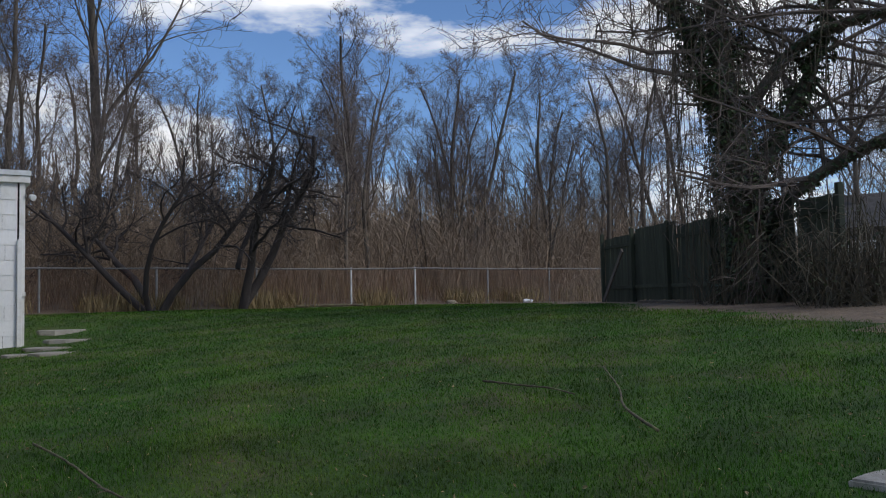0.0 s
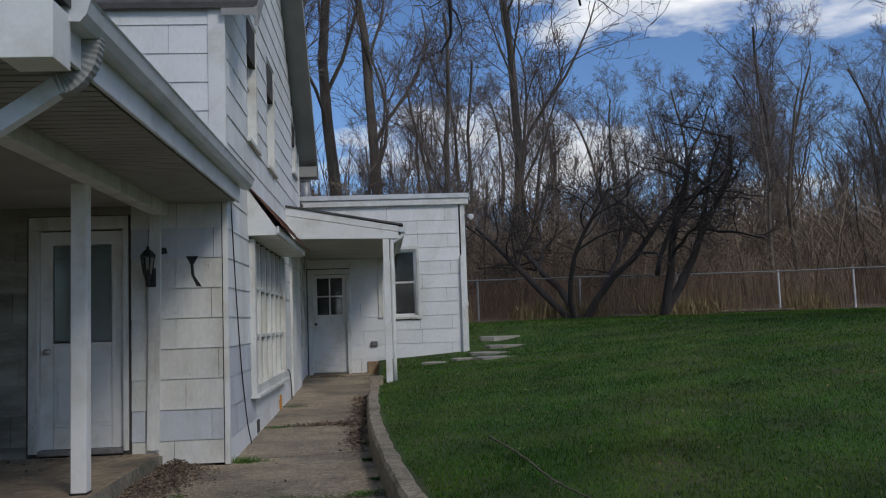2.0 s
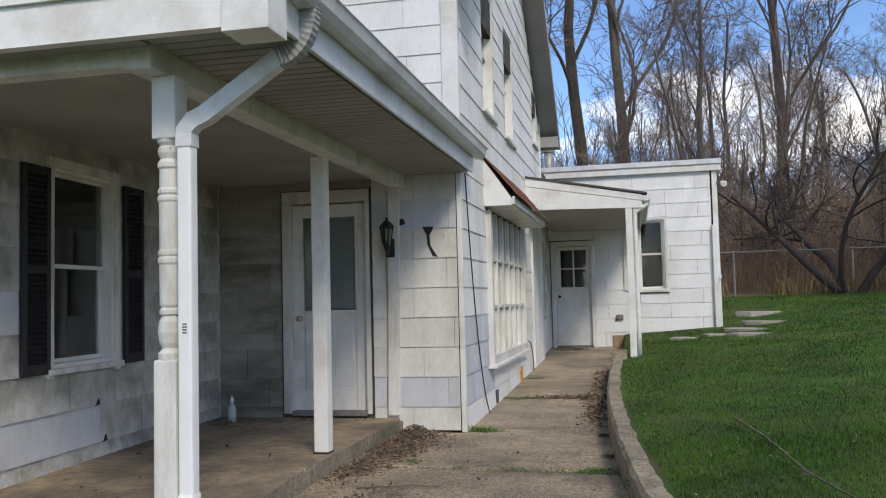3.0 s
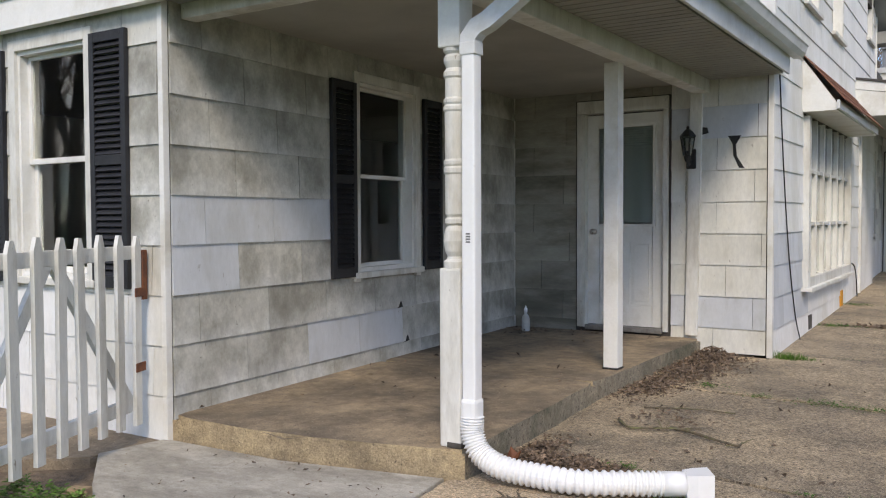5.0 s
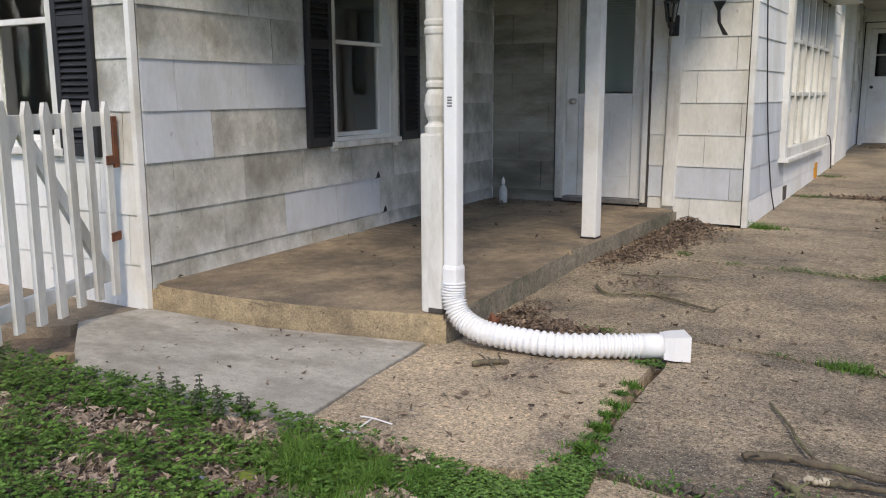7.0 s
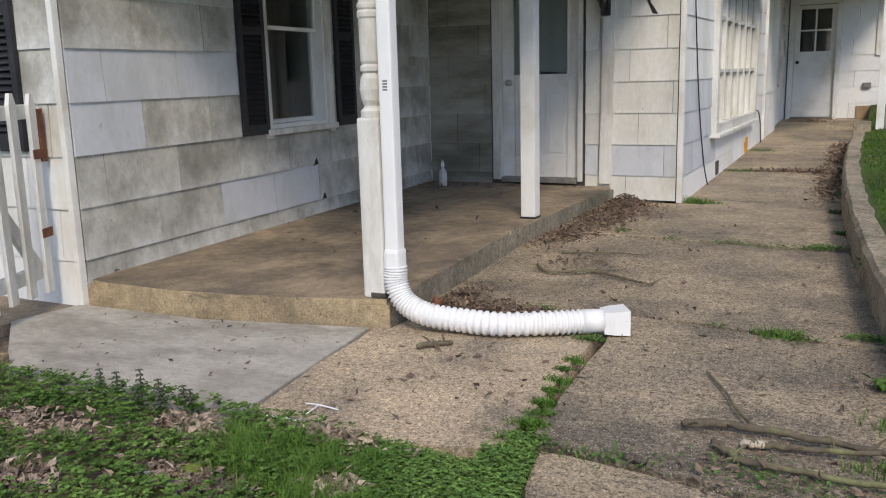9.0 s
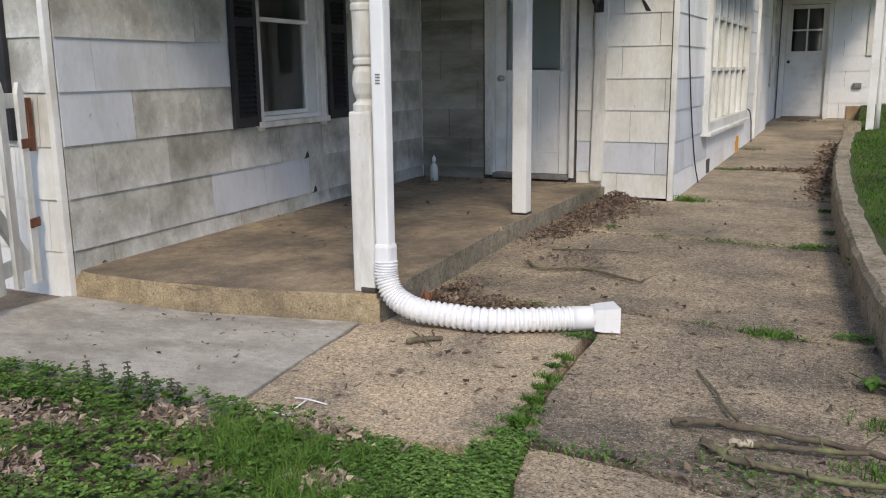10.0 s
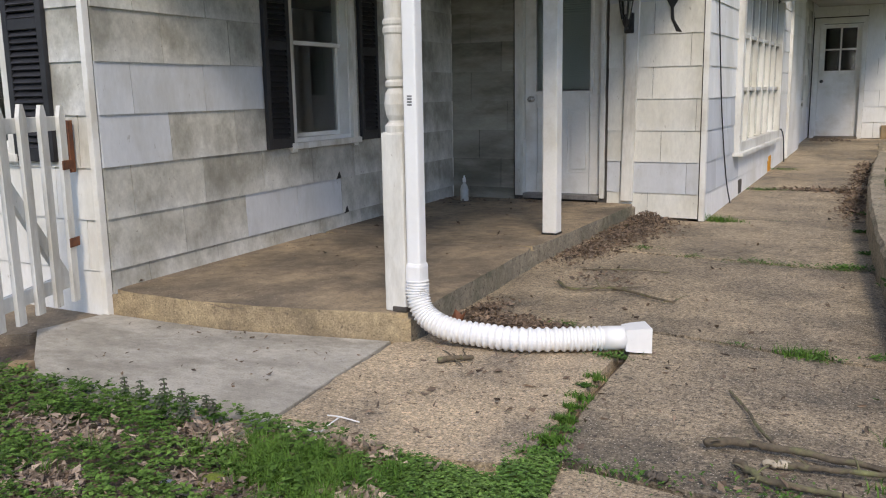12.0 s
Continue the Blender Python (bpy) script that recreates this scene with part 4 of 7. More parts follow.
def turned_post():
    x, y, z0 = -1.40, 4.47, 0.131
    top = thing("porch_post", "turned white wooden porch post with square base", "post", pose(x, y, z0))
    part("base", boxed(-0.06, 0.06, -0.06, 0.06, 0, 0.87, 0.012), M["old_paint"], top)
    rings = [(0.066, 0.862), (0.068, 0.90), (0.05, 0.915), (0.047, 0.925), (0.060, 0.95), (0.069, 1.0), (0.062, 1.05), (0.047, 1.075), (0.06, 1.085), (0.06, 1.105), (0.05, 1.115), (0.058, 1.13), (0.06, 1.3),
             (0.06, 1.32), (0.067, 1.33), (0.067, 1.35), (0.06, 1.36), (0.066, 1.37), (0.066, 1.385), (0.058, 1.395), (0.060, 1.62), (0.067, 1.63), (0.067, 1.645), (0.058, 1.655), (0.066, 1.665), (0.066, 1.68),
             (0.057, 1.69), (0.057, 1.78), (0.066, 1.79), (0.066, 1.81), (0.05, 1.83), (0.064, 1.86), (0.064, 1.88), (0.05, 1.895), (0.066, 1.91), (0.066, 1.93)]
    part("turning", lathe([(r * 0.88, z) for r, z in rings], 28), M["old_paint"], top, smooth=False)
    part("head", boxed(-0.062, 0.062, -0.062, 0.062, 1.925, 2.23, 0.008), M["paint"], top)
    part("rot", boxed(-0.02, 0.063, -0.063, -0.02, -0.001, 0.03, 0.01), M["sheath"], top, "dark rotted foot")


turned_post()


def plain_post():
    top = thing("porch_post", "plain square white porch post", "post", pose(-1.55, 6.90, 0.131))
    part("shaft", boxed(-0.055, 0.055, -0.055, 0.055, 0.012, 2.232, 0.006), M["paint"], top)
    part("foot", boxed(-0.06, 0.06, -0.06, 0.06, 0, 0.013, 0.003), M["iron"], top, "dark metal foot plate")


plain_post()


# ---- canopy over the back door ----
def canopy():
    top = thing("canopy", "sloping white canopy roof over the back door", "canopy")
    y0, y1 = 14.0, 18.49
    sl = (2.78 - 3.12) / (0.98 + 0.85)
    za, zb = 3.12, 2.78
    bm = bmesh.new()
    part("roof", profile([(-0.84, za), (1.0, zb), (1.0, zb + 0.03), (-0.84, za + 0.03)], "y", y0 - 0.04, y1), M["roofing"], top)
    part("front_board", profile([(-0.84, za - 0.13), (0.92, zb - 0.09), (0.92, zb - 0.002), (-0.84, za - 0.002)], "y", y0 - 0.02, y0 + 0.02), M["paint"], top)
    part("front_board", profile([(-0.84, 2.62), (0.92, 2.58), (0.92, zb - 0.095), (-0.84, za - 0.135)], "y", y0 - 0.012, y0 + 0.02), M["paint"], top)
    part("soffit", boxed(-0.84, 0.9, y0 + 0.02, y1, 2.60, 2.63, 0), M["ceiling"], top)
    part("end_board", profile([(0.90, 2.58), (0.93, 2.58), (0.93, zb), (0.90, zb)], "y", y0 + 0.021, y1), M["paint"], top)
    g = part("gutter", profile([(0.93, 2.68), (1.02, 2.68), (1.05, 2.76), (0.93, 2.76)], "y", y0 - 0.03, y1 - 0.05), M["alu"], top)
    zb0 = lawn_z(0.74, 14.05) - 0.02
    part("post", boxed(0.67, 0.77, y0 + 0.0, y0 + 0.1, zb0, 2.60, 0.005), M["paint"], top)
    s = Soup()
    s.tube(curve_points([(0.98, y0 + 0.05, 2.70), (0.97, y0 + 0.04, 2.62), (0.83, y0 + 0.04, 2.52), (0.81, y0 + 0.04, 2.40), (0.81, y0 + 0.04, zb0 + 0.03)], 24), [0.033] * 25, 10, True)
    s.make("downspout", M["paint"], top, "white downspout beside the canopy post", True)


canopy()

# ---- concrete, curb ----
def paving():
    top = thing("pavement", "cracked aggregate concrete patio and walk in large slabs", "pavement", kind="structure")
    g = 0.012
    slabs = [
        ([(-1.24, 3.22), (-0.60, 3.24), (-0.27, 3.33), (-0.36, 4.66), (-0.40, 4.86), (-1.29, 4.64), (-1.285, 4.385), (-1.385, 4.362)], "tan_concrete"),
        ([(-0.215, 3.43), (0.056, 3.41), (0.273, 3.385), (0.5, 3.345), (1.05, 3.30), (0.86, 4.85), (0.35, 4.91), (-0.335, 5.03)], "aggregate"),
        ([(-1.40, 4.675), (-0.40, 4.918), (-0.33, 5.075), (0.35, 4.955), (0.84, 4.89), (0.62, 6.95), (-0.24, 7.02), (-1.52, 7.08)], "aggregate"),
        ([(-1.52, 7.13), (-0.24, 7.072), (0.62, 7.0), (0.52, 9.22), (-0.39, 9.08), (-1.52, 8.98)], "aggregate"),
        ([(-0.95, 9.06), (-0.39, 9.11), (0.52, 9.25), (0.44, 11.15), (-0.95, 11.05)], "aggregate"),
        ([(-0.95, 11.09), (0.44, 11.19), (0.41, 14.0), (-0.95, 13.9)], "aggregate"),
        ([(-0.95, 13.94), (0.41, 14.04), (0.6, 18.5), (-0.95, 18.5)], "aggregate"),
        ([(-0.16, 3.375), (0.056, 3.36), (0.273, 3.335), (0.5, 3.29), (1.15, 3.24), (1.2, 2.75), (0.6, 2.6), (0.02, 2.72), (-0.1, 3.05)], "aggregate"),
    ]
    def ragged(poly):
        """Uneven slab edges; neighbours follow the same wander, so the joints keep their width."""
        pts = []
        for (xa, ya), (xb, yb) in zip(poly, poly[1:] + poly[:1]):
            steps = max(1, int(math.hypot(xb - xa, yb - ya) / 0.09))
            for q in range(steps):
                x, y = xa + (xb - xa) * q / steps, ya + (yb - ya) * q / steps
                w = noise.noise((x * 3, y * 3, 1)) * 0.022 + noise.noise((x * 14, y * 14, 2)) * 0.010
                pts.append((x + w, y + noise.noise((x * 3, y * 3, 7)) * 0.022 + noise.noise((x * 14, y * 14, 8)) * 0.010))
        return pts

    for poly, mat in slabs:
        part("slab", prism(ragged(poly), -0.14, 0, 0.012, lambda x, y: walk_z(x, y) + 0.006 * noise.noise((x * 0.9, y * 0.9, 2)) - 0.003), M[mat], top)
    part("slab", prism([(-3.2, 3.75), (-2.5, 3.2), (-1.9, 3.16), (-1.246, 3.10), (-1.40, 4.352), (-2.28, 4.160), (-3.14, 4.146)], -0.14, -0.002, 0.003), M["new_concrete"], top, "smooth light grey newer concrete")
    part("slab", prism([(-8.0, 3.2), (-3.6, 3.35), (-3.2, 3.7), (-3.14, 4.145), (-8.0, 4.145)], -0.2, -0.012, 0.01), M["porch_slab"], top, "brown-stained concrete strip along the front wall")


paving()


def curb():
    bm = bmesh.new()
    pts = curve_points([(x, y, 0) for x, y in CURB], 110)
    loops = []
    for i, p in enumerate(pts):
        d = (pts[min(i + 1, 110)] - pts[max(i - 1, 0)]).normalized()
        side = Vector((d.y, -d.x, 0))
        zt = max(lawn_z(p.x + 0.15, p.y) + 0.02, 0.13) + 0.018 * noise.noise((p.y * 2.2, 0, 0)) + 0.012 * noise.noise((p.y * 9, 3, 0))
        w = 0.15 + 0.02 * noise.noise((p.y * 1.7, 4, 0))
        row = [(0, -0.15), (0.0, zt - 0.03), (0.022, zt), (w - 0.02, zt), (w, zt - 0.03), (w, -0.15)]
        loops.append([bm.verts.new(p + side * (u + 0.014 * noise.noise((p.y * 5, u * 9, 0)) + 0.010 * noise.noise((p.y * 14, u * 30, z * 9))) + Vector((0, 0, z))) for u, z in row])
    for a, b in zip(loops, loops[1:]):
        for i in range(5):
            bm.faces.new((a[i], a[i + 1], b[i + 1], b[i]))
    bm.faces.new(loops[0])
    bm.faces.new(loops[-1][::-1])
    tagged(part("curb", bm, M["curb"]), "low mossy concrete curb between walk and lawn", "curb", kind="structure")


curb()


# ---- downspout with its corrugated drain pipe ----
def downspout():
    top = thing("downspout", "white downspout ending in a corrugated flexible drain pipe", "downspout")
    x0, x1, y0, y1 = -1.308, -1.236, 4.37, 4.44
    part("leader", boxed(x0, x1, y0, y1, 0.36, 2.04, 0.012), M["pvc"], top)
    part("joint", boxed(x0 - 0.006, x1 + 0.006, y0 - 0.006, y1 + 0.006, 2.0, 2.06, 0.006), M["alu"], top)

    def square_run(pts, w, d, name, mat, ridge=0.0):
        s = Soup()
        pts = [Vector(p) for p in pts]
        for i, p in enumerate(pts):
            a = pts[max(i - 1, 0)]
            b = pts[min(i + 1, len(pts) - 1)]
            t = (b - a).normalized()
            v = Vector((0, 1, 0))
            u = t.cross(v).normalized()
            v = u.cross(t)
            swell = 1 + (ridge if i % 2 else 0.0)
            for su, sv in ((-1, -1), (1, -1), (1, 1), (-1, 1)):
                s.v.append(p + u * su * w * swell / 2 + v * sv * d * swell / 2)
        for i in range(len(pts) - 1):
            for k in range(4):
                s.f.append((i * 4 + k, i * 4 + (k + 1) % 4, i * 4 + 4 + (k + 1) % 4, i * 4 + 4 + k))
        n = len(s.v)
        s.f += [(3, 2, 1, 0), (n - 4, n - 3, n - 2, n - 1)]
        return s.make(name, mat, top)

    xm, ym = (x0 + x1) / 2, (y0 + y1) / 2
    square_run([(xm, ym, 2.02), (xm, ym, 2.08), (xm + 0.035, ym + 0.004, 2.125), (xm + 0.09, ym + 0.01, 2.15), (-0.80, 4.47, 2.425)], 0.084, 0.07, "elbow", M["alu"])
    bend = curve_points([(-0.83, 4.466, 2.405), (-0.765, 4.472, 2.435), (-0.71, 4.477, 2.50), (-0.683, 4.48, 2.58), (-0.675, 4.48, 2.648)], 26)
    square_run(bend, 0.088, 0.066, "crimped_elbow", M["galv_alu"], 0.10)
    part("adapter", boxed(x0 - 0.006, x1 + 0.006, y0 - 0.01, y1 + 0.01, 0.28, 0.39, 0.02), M["pvc"], top)
    ctrl = [(xm, ym, 0.30), (xm + 0.005, ym - 0.005, 0.22), (xm + 0.05, ym - 0.01, 0.135), (xm + 0.16, ym - 0.01, 0.085), (-0.95, 4.42, 0.066), (-0.75, 4.44, 0.062), (-0.55, 4.54, 0.062), (-0.41, 4.62, 0.062)]
    n = 168
    pts = curve_points(ctrl, n)
    radii = [(0.058 if i % 4 in (0, 1) else 0.049) for i in range(n + 1)]
    s = Soup()
    s.tube(pts, radii, 20, True)
    s.make("corrugated_pipe", M["pvc"], top, "white ribbed flexible pipe lying on the patio")
    d = (pts[-1] - pts[-6]).normalized()
    p = pts[-1]
    s = Soup()
    s.tube([p - d * 0.01, p + d * 0.05, p + d * 0.09], [0.056, 0.056, 0.054], 20, True)
    s.make("collar", M["pvc"], top, "", True)
    u = Vector((-d.y, d.x, 0)).normalized()
    bm = bmesh.new()
    rows = []
    for t, w, h in ((0.085, 0.05, 0.05), (0.13, 0.062, 0.054), (0.20, 0.066, 0.058)):
        c = p + d * t
        rows.append([bm.verts.new(c + u * w * a + Vector((0, 0, h * b))) for a, b in ((-1, -1), (1, -1), (1, 1), (-1, 1))])
    for a, b in zip(rows, rows[1:]):
        for i in range(4):
            bm.faces.new((a[i], a[(i + 1) % 4], b[(i + 1) % 4], b[i]))
    bm.faces.new(rows[0])
    bm.faces.new(rows[-1][::-1])
    part("outlet", bm, M["pvc"], top, "square white outlet adapter")
    for k in range(4):
        part("print", boxed(xm - 0.012, xm + 0.012, y0 - 0.0015, y0 + 0.001, 1.125 + k * 0.013, 1.133 + k * 0.013, 0), M["ink"], top, "small grey printed bars")


downspout()


# ---- wall lantern, torn shingle, cable ----
def lantern():
    top = thing("wall_lantern", "black iron coach lantern on the porch wall", "lamp", pose(-1.53, 8.70, 1.70))
    part("back_plate", boxed(-0.045, 0.045, 0.03, 0.05, -0.02, 0.16, 0.012), M["iron"], top)
    s = Soup()
    s.tube(curve_points([(0, 0.04, 0.08), (0.0, -0.01, 0.02), (0, -0.06, 0.03), (0, -0.07, 0.09)], 12), [0.010] * 13, 8, True)
    s.make("arm", M["iron"], top, "", True)
    part("cage", lathe([(0.03, 0.09), (0.036, 0.10), (0.062, 0.26), (0.066, 0.265)], 6, centre=(0, -0.07)), M["glass"], top, "smoky glass body")
    for i in range(6):
        a = 2 * math.pi * i / 6
        s = Soup()
        s.tube([(0.037 * math.cos(a), -0.07 + 0.037 * math.sin(a), 0.095), (0.065 * math.cos(a), -0.07 + 0.065 * math.sin(a), 0.268)], [0.006, 0.006], 5, True)
        s.make("bar", M["iron"], top)
    part("cap", lathe([(0.074, 0.262), (0.074, 0.272), (0.05, 0.30), (0.025, 0.325), (0.012, 0.33), (0.016, 0.345), (0.004, 0.36)], 6, centre=(0, -0.07)), M["iron"], top)
    part("finial", lathe([(0.004, -0.02), (0.014, 0.0), (0.008, 0.02), (0.03, 0.06), (0.034, 0.092)], 10, centre=(0, -0.07)), M["iron"], top)


lantern()
torn = [(-1.215, 1.965), (-1.10, 1.965), (-1.148, 1.885), (-1.138, 1.78), (-1.068, 1.672), (-1.118, 1.678), (-1.168, 1.79), (-1.172, 1.885)]
bm = bmesh.new()
f0 = [bm.verts.new((x, -0.0185, z)) for x, z in torn]
f1 = [bm.verts.new((x, 0.002, z)) for x, z in torn]
bm.faces.new(f0)
bm.faces.new(f1[::-1])
for i in range(len(torn)):
    bm.faces.new((f0[i], f0[(i + 1) % len(torn)], f1[(i + 1) % len(torn)], f1[i]))
part("torn_felt", bm, M["cable"], w_back, "black felt showing through a broken shingle")
chip = bmesh.new()
q = [(-1.47, 2.06), (-1.40, 2.05), (-1.385, 2.0), (-1.46, 1.985)]
a0 = [chip.verts.new((x, -0.0185, z)) for x, z in q]
a1 = [chip.verts.new((x, 0.002, z)) for x, z in q]
chip.faces.new(a0)
chip.faces.new(a1[::-1])
for i in range(4):
    chip.faces.new((a0[i], a0[(i + 1) % 4], a1[(i + 1) % 4], a1[i]))
part("torn_felt", chip, M["cable"], w_back, "black felt showing through a broken shingle")


for cu, cz in ((2.43, 0.52), (2.53, 0.235)):
    chip = bmesh.new()
    q = [(cu - 0.035, cz), (cu + 0.03, cz + 0.006), (cu + 0.006, cz + 0.055), (cu - 0.012, cz + 0.04)]
    a0 = [chip.verts.new((x, -0.0185, z)) for x, z in q]
    a1 = [chip.verts.new((x, 0.002, z)) for x, z in q]
    chip.faces.new(a0)
    chip.faces.new(a1[::-1])
    for i in range(4):
        chip.faces.new((a0[i], a0[(i + 1) % 4], a1[(i + 1) % 4], a1[i]))
    part("torn_felt", chip, M["cable"], w_side, "black felt showing through a chipped shingle")


def wire(name, label, ctrl, r, mat, category="cable", sides=6, n=30):
    s = Soup()
    s.tube(curve_points(ctrl, n), [r] * (n + 1), sides, True)
    ob = s.make(name, M[mat], None, "", True)
    return tagged(ob, label, category)


wire("cable", "thin black cable hanging down the white wall", [(-0.82, 8.98, 2.50), (-0.815, 9.15, 1.7), (-0.82, 9.45, 0.9), (-0.82, 9.78, 0.3), (-0.81, 10.0, 0.02)], 0.007, "cable")
wire("cable", "black cable looped from the picture window to the walk", [(-0.82, 13.42, 0.62), (-0.79, 13.6, 0.60), (-0.80, 13.95, 0.45), (-0.80, 14.1, 0.13)], 0.009, "cable")

# vents and marks at the foot of the gable wall
part("vent", boxed(10.60, 10.78, -0.02, 0.0, 0.05, 0.20, 0.004), M["sheath"], w_gable, "dark foundation vent")
part("marker", boxed(12.78, 12.98, -0.024, 0.0, 0.10, 0.30, 0.004), M["yellow"], w_gable, "flaking orange marker")

# outlet box, floodlight, leaning board and roof vent on the addition
top = thing("outlet_box", "grey outdoor outlet box on the addition wall", "outlet box", ADD @ Matrix.Translation((0.45, 0, 0.83)))
part("body", boxed(-0.07, 0.07, -0.06, -0.012, -0.05, 0.05, 0.008), M["grey_metal"], top)
part("cover", boxed(-0.06, 0.06, -0.075, -0.058, -0.04, 0.045, 0.006), M["grey_metal"], top)
top = thing("floodlight", "small white floodlight under the flat roof corner", "lamp", pose(2.45, 18.45, 3.45))
part("bracket", boxed(-0.03, 0.0, -0.03, 0.08, -0.03, 0.03, 0.006), M["grey_metal"], top)
hd = part("head", lathe([(0.02, -0.06), (0.04, -0.05), (0.06, 0.03), (0.062, 0.05), (0.05, 0.052)], 16), M["pvc"], top, "round white lamp head", True)
hd.matrix_basis = pose(0.09, -0.03, -0.02, 110, 0, 30)
top = thing("downspout", "white square downspout at the corner of the addition", "downspout", pose(2.34, 18.40, 0.57))
part("leader", boxed(-0.045, 0.045, -0.0, 0.06, 0.0, 2.05, 0.01), M["paint"], top)
part("strap", boxed(0.045, 0.10, 0.0, 0.05, 0.98, 1.06, 0.005), M["paint"], top)
top = thing("shutter", "pale weathered shutter board beside the canopy post", "shutter", ADD @ Matrix.Translation((0.56, -0.045, 1.36)))
part("board", boxed(0, 0.10, 0, 0.03, 0, 1.38, 0.004), M["old_paint"], top)
top = thing("roof_vent", "galvanised vent pipe with cap on the flat roof", "vent pipe", pose(-1.02, 20.0, 3.82))
part("pipe", lathe([(0.10, 0), (0.10, 0.72)], 18), M["galv"], top, "", True)
part("collar", lathe([(0.13, 0.70), (0.13, 0.76), (0.11, 0.78)], 18), M["galv"], top)
part("cap", lathe([(0.15, 0.82), (0.15, 0.86), (0.05, 0.92)], 18), M["galv"], top)
part("neck", lathe([(0.07, 0.76), (0.07, 0.84)], 12), M["galv"], top)


# ---- picket gate ----
def picket_gate():
    dx, dy = 0.378, -0.926
    ang = math.degrees(math.atan2(dy, dx))
    top = thing("picket_gate", "open white picket gate with flaking paint", "gate", pose(-3.245, 4.04, 0.09, 0, 0, ang))
    w, n, h = 0.062, 9, 1.06
    me = None
    for i in range(n):
        x = 0.02 + i * 0.171
        if me is None:
            ob = part("picket", profile([(-w / 2, 0), (w / 2, 0), (w / 2, h - 0.06), (0.012, h), (-0.012, h), (-w / 2, h - 0.06)], "y", 0.0, 0.022), M["old_paint"], top)
            me = ob.data
        else:
            ob = new("picket", me)
            ob.parent = top
        ob.location = (x, 0, (i % 3) * 0.006)
        ob.rotation_euler = (0, radians((i % 4 - 1.5) * 0.5), 0)
    for z in (0.08, 0.93):
        part("rail", boxed(-0.02, 1.44, -0.036, -0.001, z, z + 0.075, 0.004), M["old_paint"], top)
    for a, b in (((0.05, 0.12), (0.72, 0.95)), ((1.38, 0.12), (0.76, 0.95))):
        length = math.hypot(b[0] - a[0], b[1] - a[1])
        ob = part("brace", boxed(0, length, -0.031, -0.002, -0.035, 0.035, 0.003), M["old_paint"], top)
        ob.matrix_basis = pose(a[0], 0, a[1], 0, -math.degrees(math.atan2(b[1] - a[1], b[0] - a[0])), 0)
    for z in (0.72, 0.30):
        part("hinge", boxed(-0.045, 0.05, 0.022, 0.03, z, z + 0.05, 0.002), M["rust"], top, "rusty strap hinge")
    part("hinge_board", boxed(-0.075, -0.03, -0.015, 0.03, 0.70, 0.98, 0.003), M["rust"], top, "bare rust-brown hinge block")


picket_gate()

# ---- small things on porch and patio ----
top = thing("spray_bottle", "small clear plastic bottle in the porch corner", "bottle", pose(-3.07, 8.46, 0.13))
part("bottle", lathe([(0.036, 0), (0.04, 0.01), (0.04, 0.12), (0.03, 0.15), (0.014, 0.17), (0.014, 0.19)], 18), M["plastic"], top, "", True)
part("cap", lathe([(0.017, 0.185), (0.017, 0.225), (0.008, 0.23), (0.006, 0.25)], 14), M["pvc"], top, "", True)
top = thing("brick", "broken tan brick lying on the concrete edge", "brick", pose(-2.62, 3.24, 0.0, 0, 0, 25))
part("body", boxed(-0.045, 0.05, -0.03, 0.03, -0.002, 0.05, 0.01), M["brick"], top)
top = thing("stone_pot", "rough brown stone block on the end of the curb", "stone", pose(0.50, 13.9, lawn_z(0.5, 13.9) - 0.02))
part("block", boxed(-0.1, 0.12, -0.1, 0.12, -0.1, 0.16, 0.03), M["curb"], top)


def branch(label, ctrl, r0, r1, name="fallen_branch", mat="stick", knots=5, seed=1):
    rnd = random.Random(seed)
    pts = curve_points(ctrl, 26)
    pts = [p + Vector((rnd.uniform(-1, 1), rnd.uniform(-1, 1), rnd.uniform(0, 1))) * r0 * 0.35 for p in pts]
    s = Soup()
    s.tube(pts, [(r0 + (r1 - r0) * i / 26) * rnd.uniform(0.88, 1.12) for i in range(27)], 8, True)
    for k in range(knots):
        i = rnd.randrange(3, 24)
        d = Vector((rnd.uniform(-1, 1), rnd.uniform(-1, 1), rnd.uniform(0.0, 0.4))).normalized()
        ln = rnd.uniform(0.03, 0.11)
        s.tube([pts[i], pts[i] + d * ln * 0.5, pts[i] + d * ln + Vector((0, 0, -0.01))], [r0 * 0.4, r0 * 0.28, r0 * 0.12], 5)
    return tagged(s.make(name, M[mat], None, "", True), label, "branch")


branch("knobbly lichen-covered fallen branch on the patio", [(0.222, 3.69, 0.024), (0.32, 3.74, 0.026), (0.444, 3.755, 0.022), (0.60, 3.73, 0.024), (0.753, 3.715, 0.026), (0.90, 3.64, 0.04)], 0.015, 0.010, seed=2)
branch("thin forked twig lying on the patio slab", [(0.203, 4.287, 0.010), (0.30, 4.09, 0.012), (0.36, 3.93, 0.016), (0.431, 3.79, 0.022)], 0.005, 0.006, knots=2, seed=3)
branch("mossy fallen branch along the slab joint", [(0.342, 3.62, 0.014), (0.40, 3.545, 0.016), (0.441, 3.505, 0.016), (0.615, 3.494, 0.018), (0.77, 3.475, 0.02), (0.95, 3.44, 0.06)], 0.013, 0.009, seed=4)
branch("splintered fallen stick on the patio", [(0.433, 3.64, 0.012), (0.52, 3.655, 0.016), (0.601, 3.66, 0.018), (0.704, 3.665, 0.026), (0.82, 3.66, 0.04)], 0.012, 0.008, seed=5)
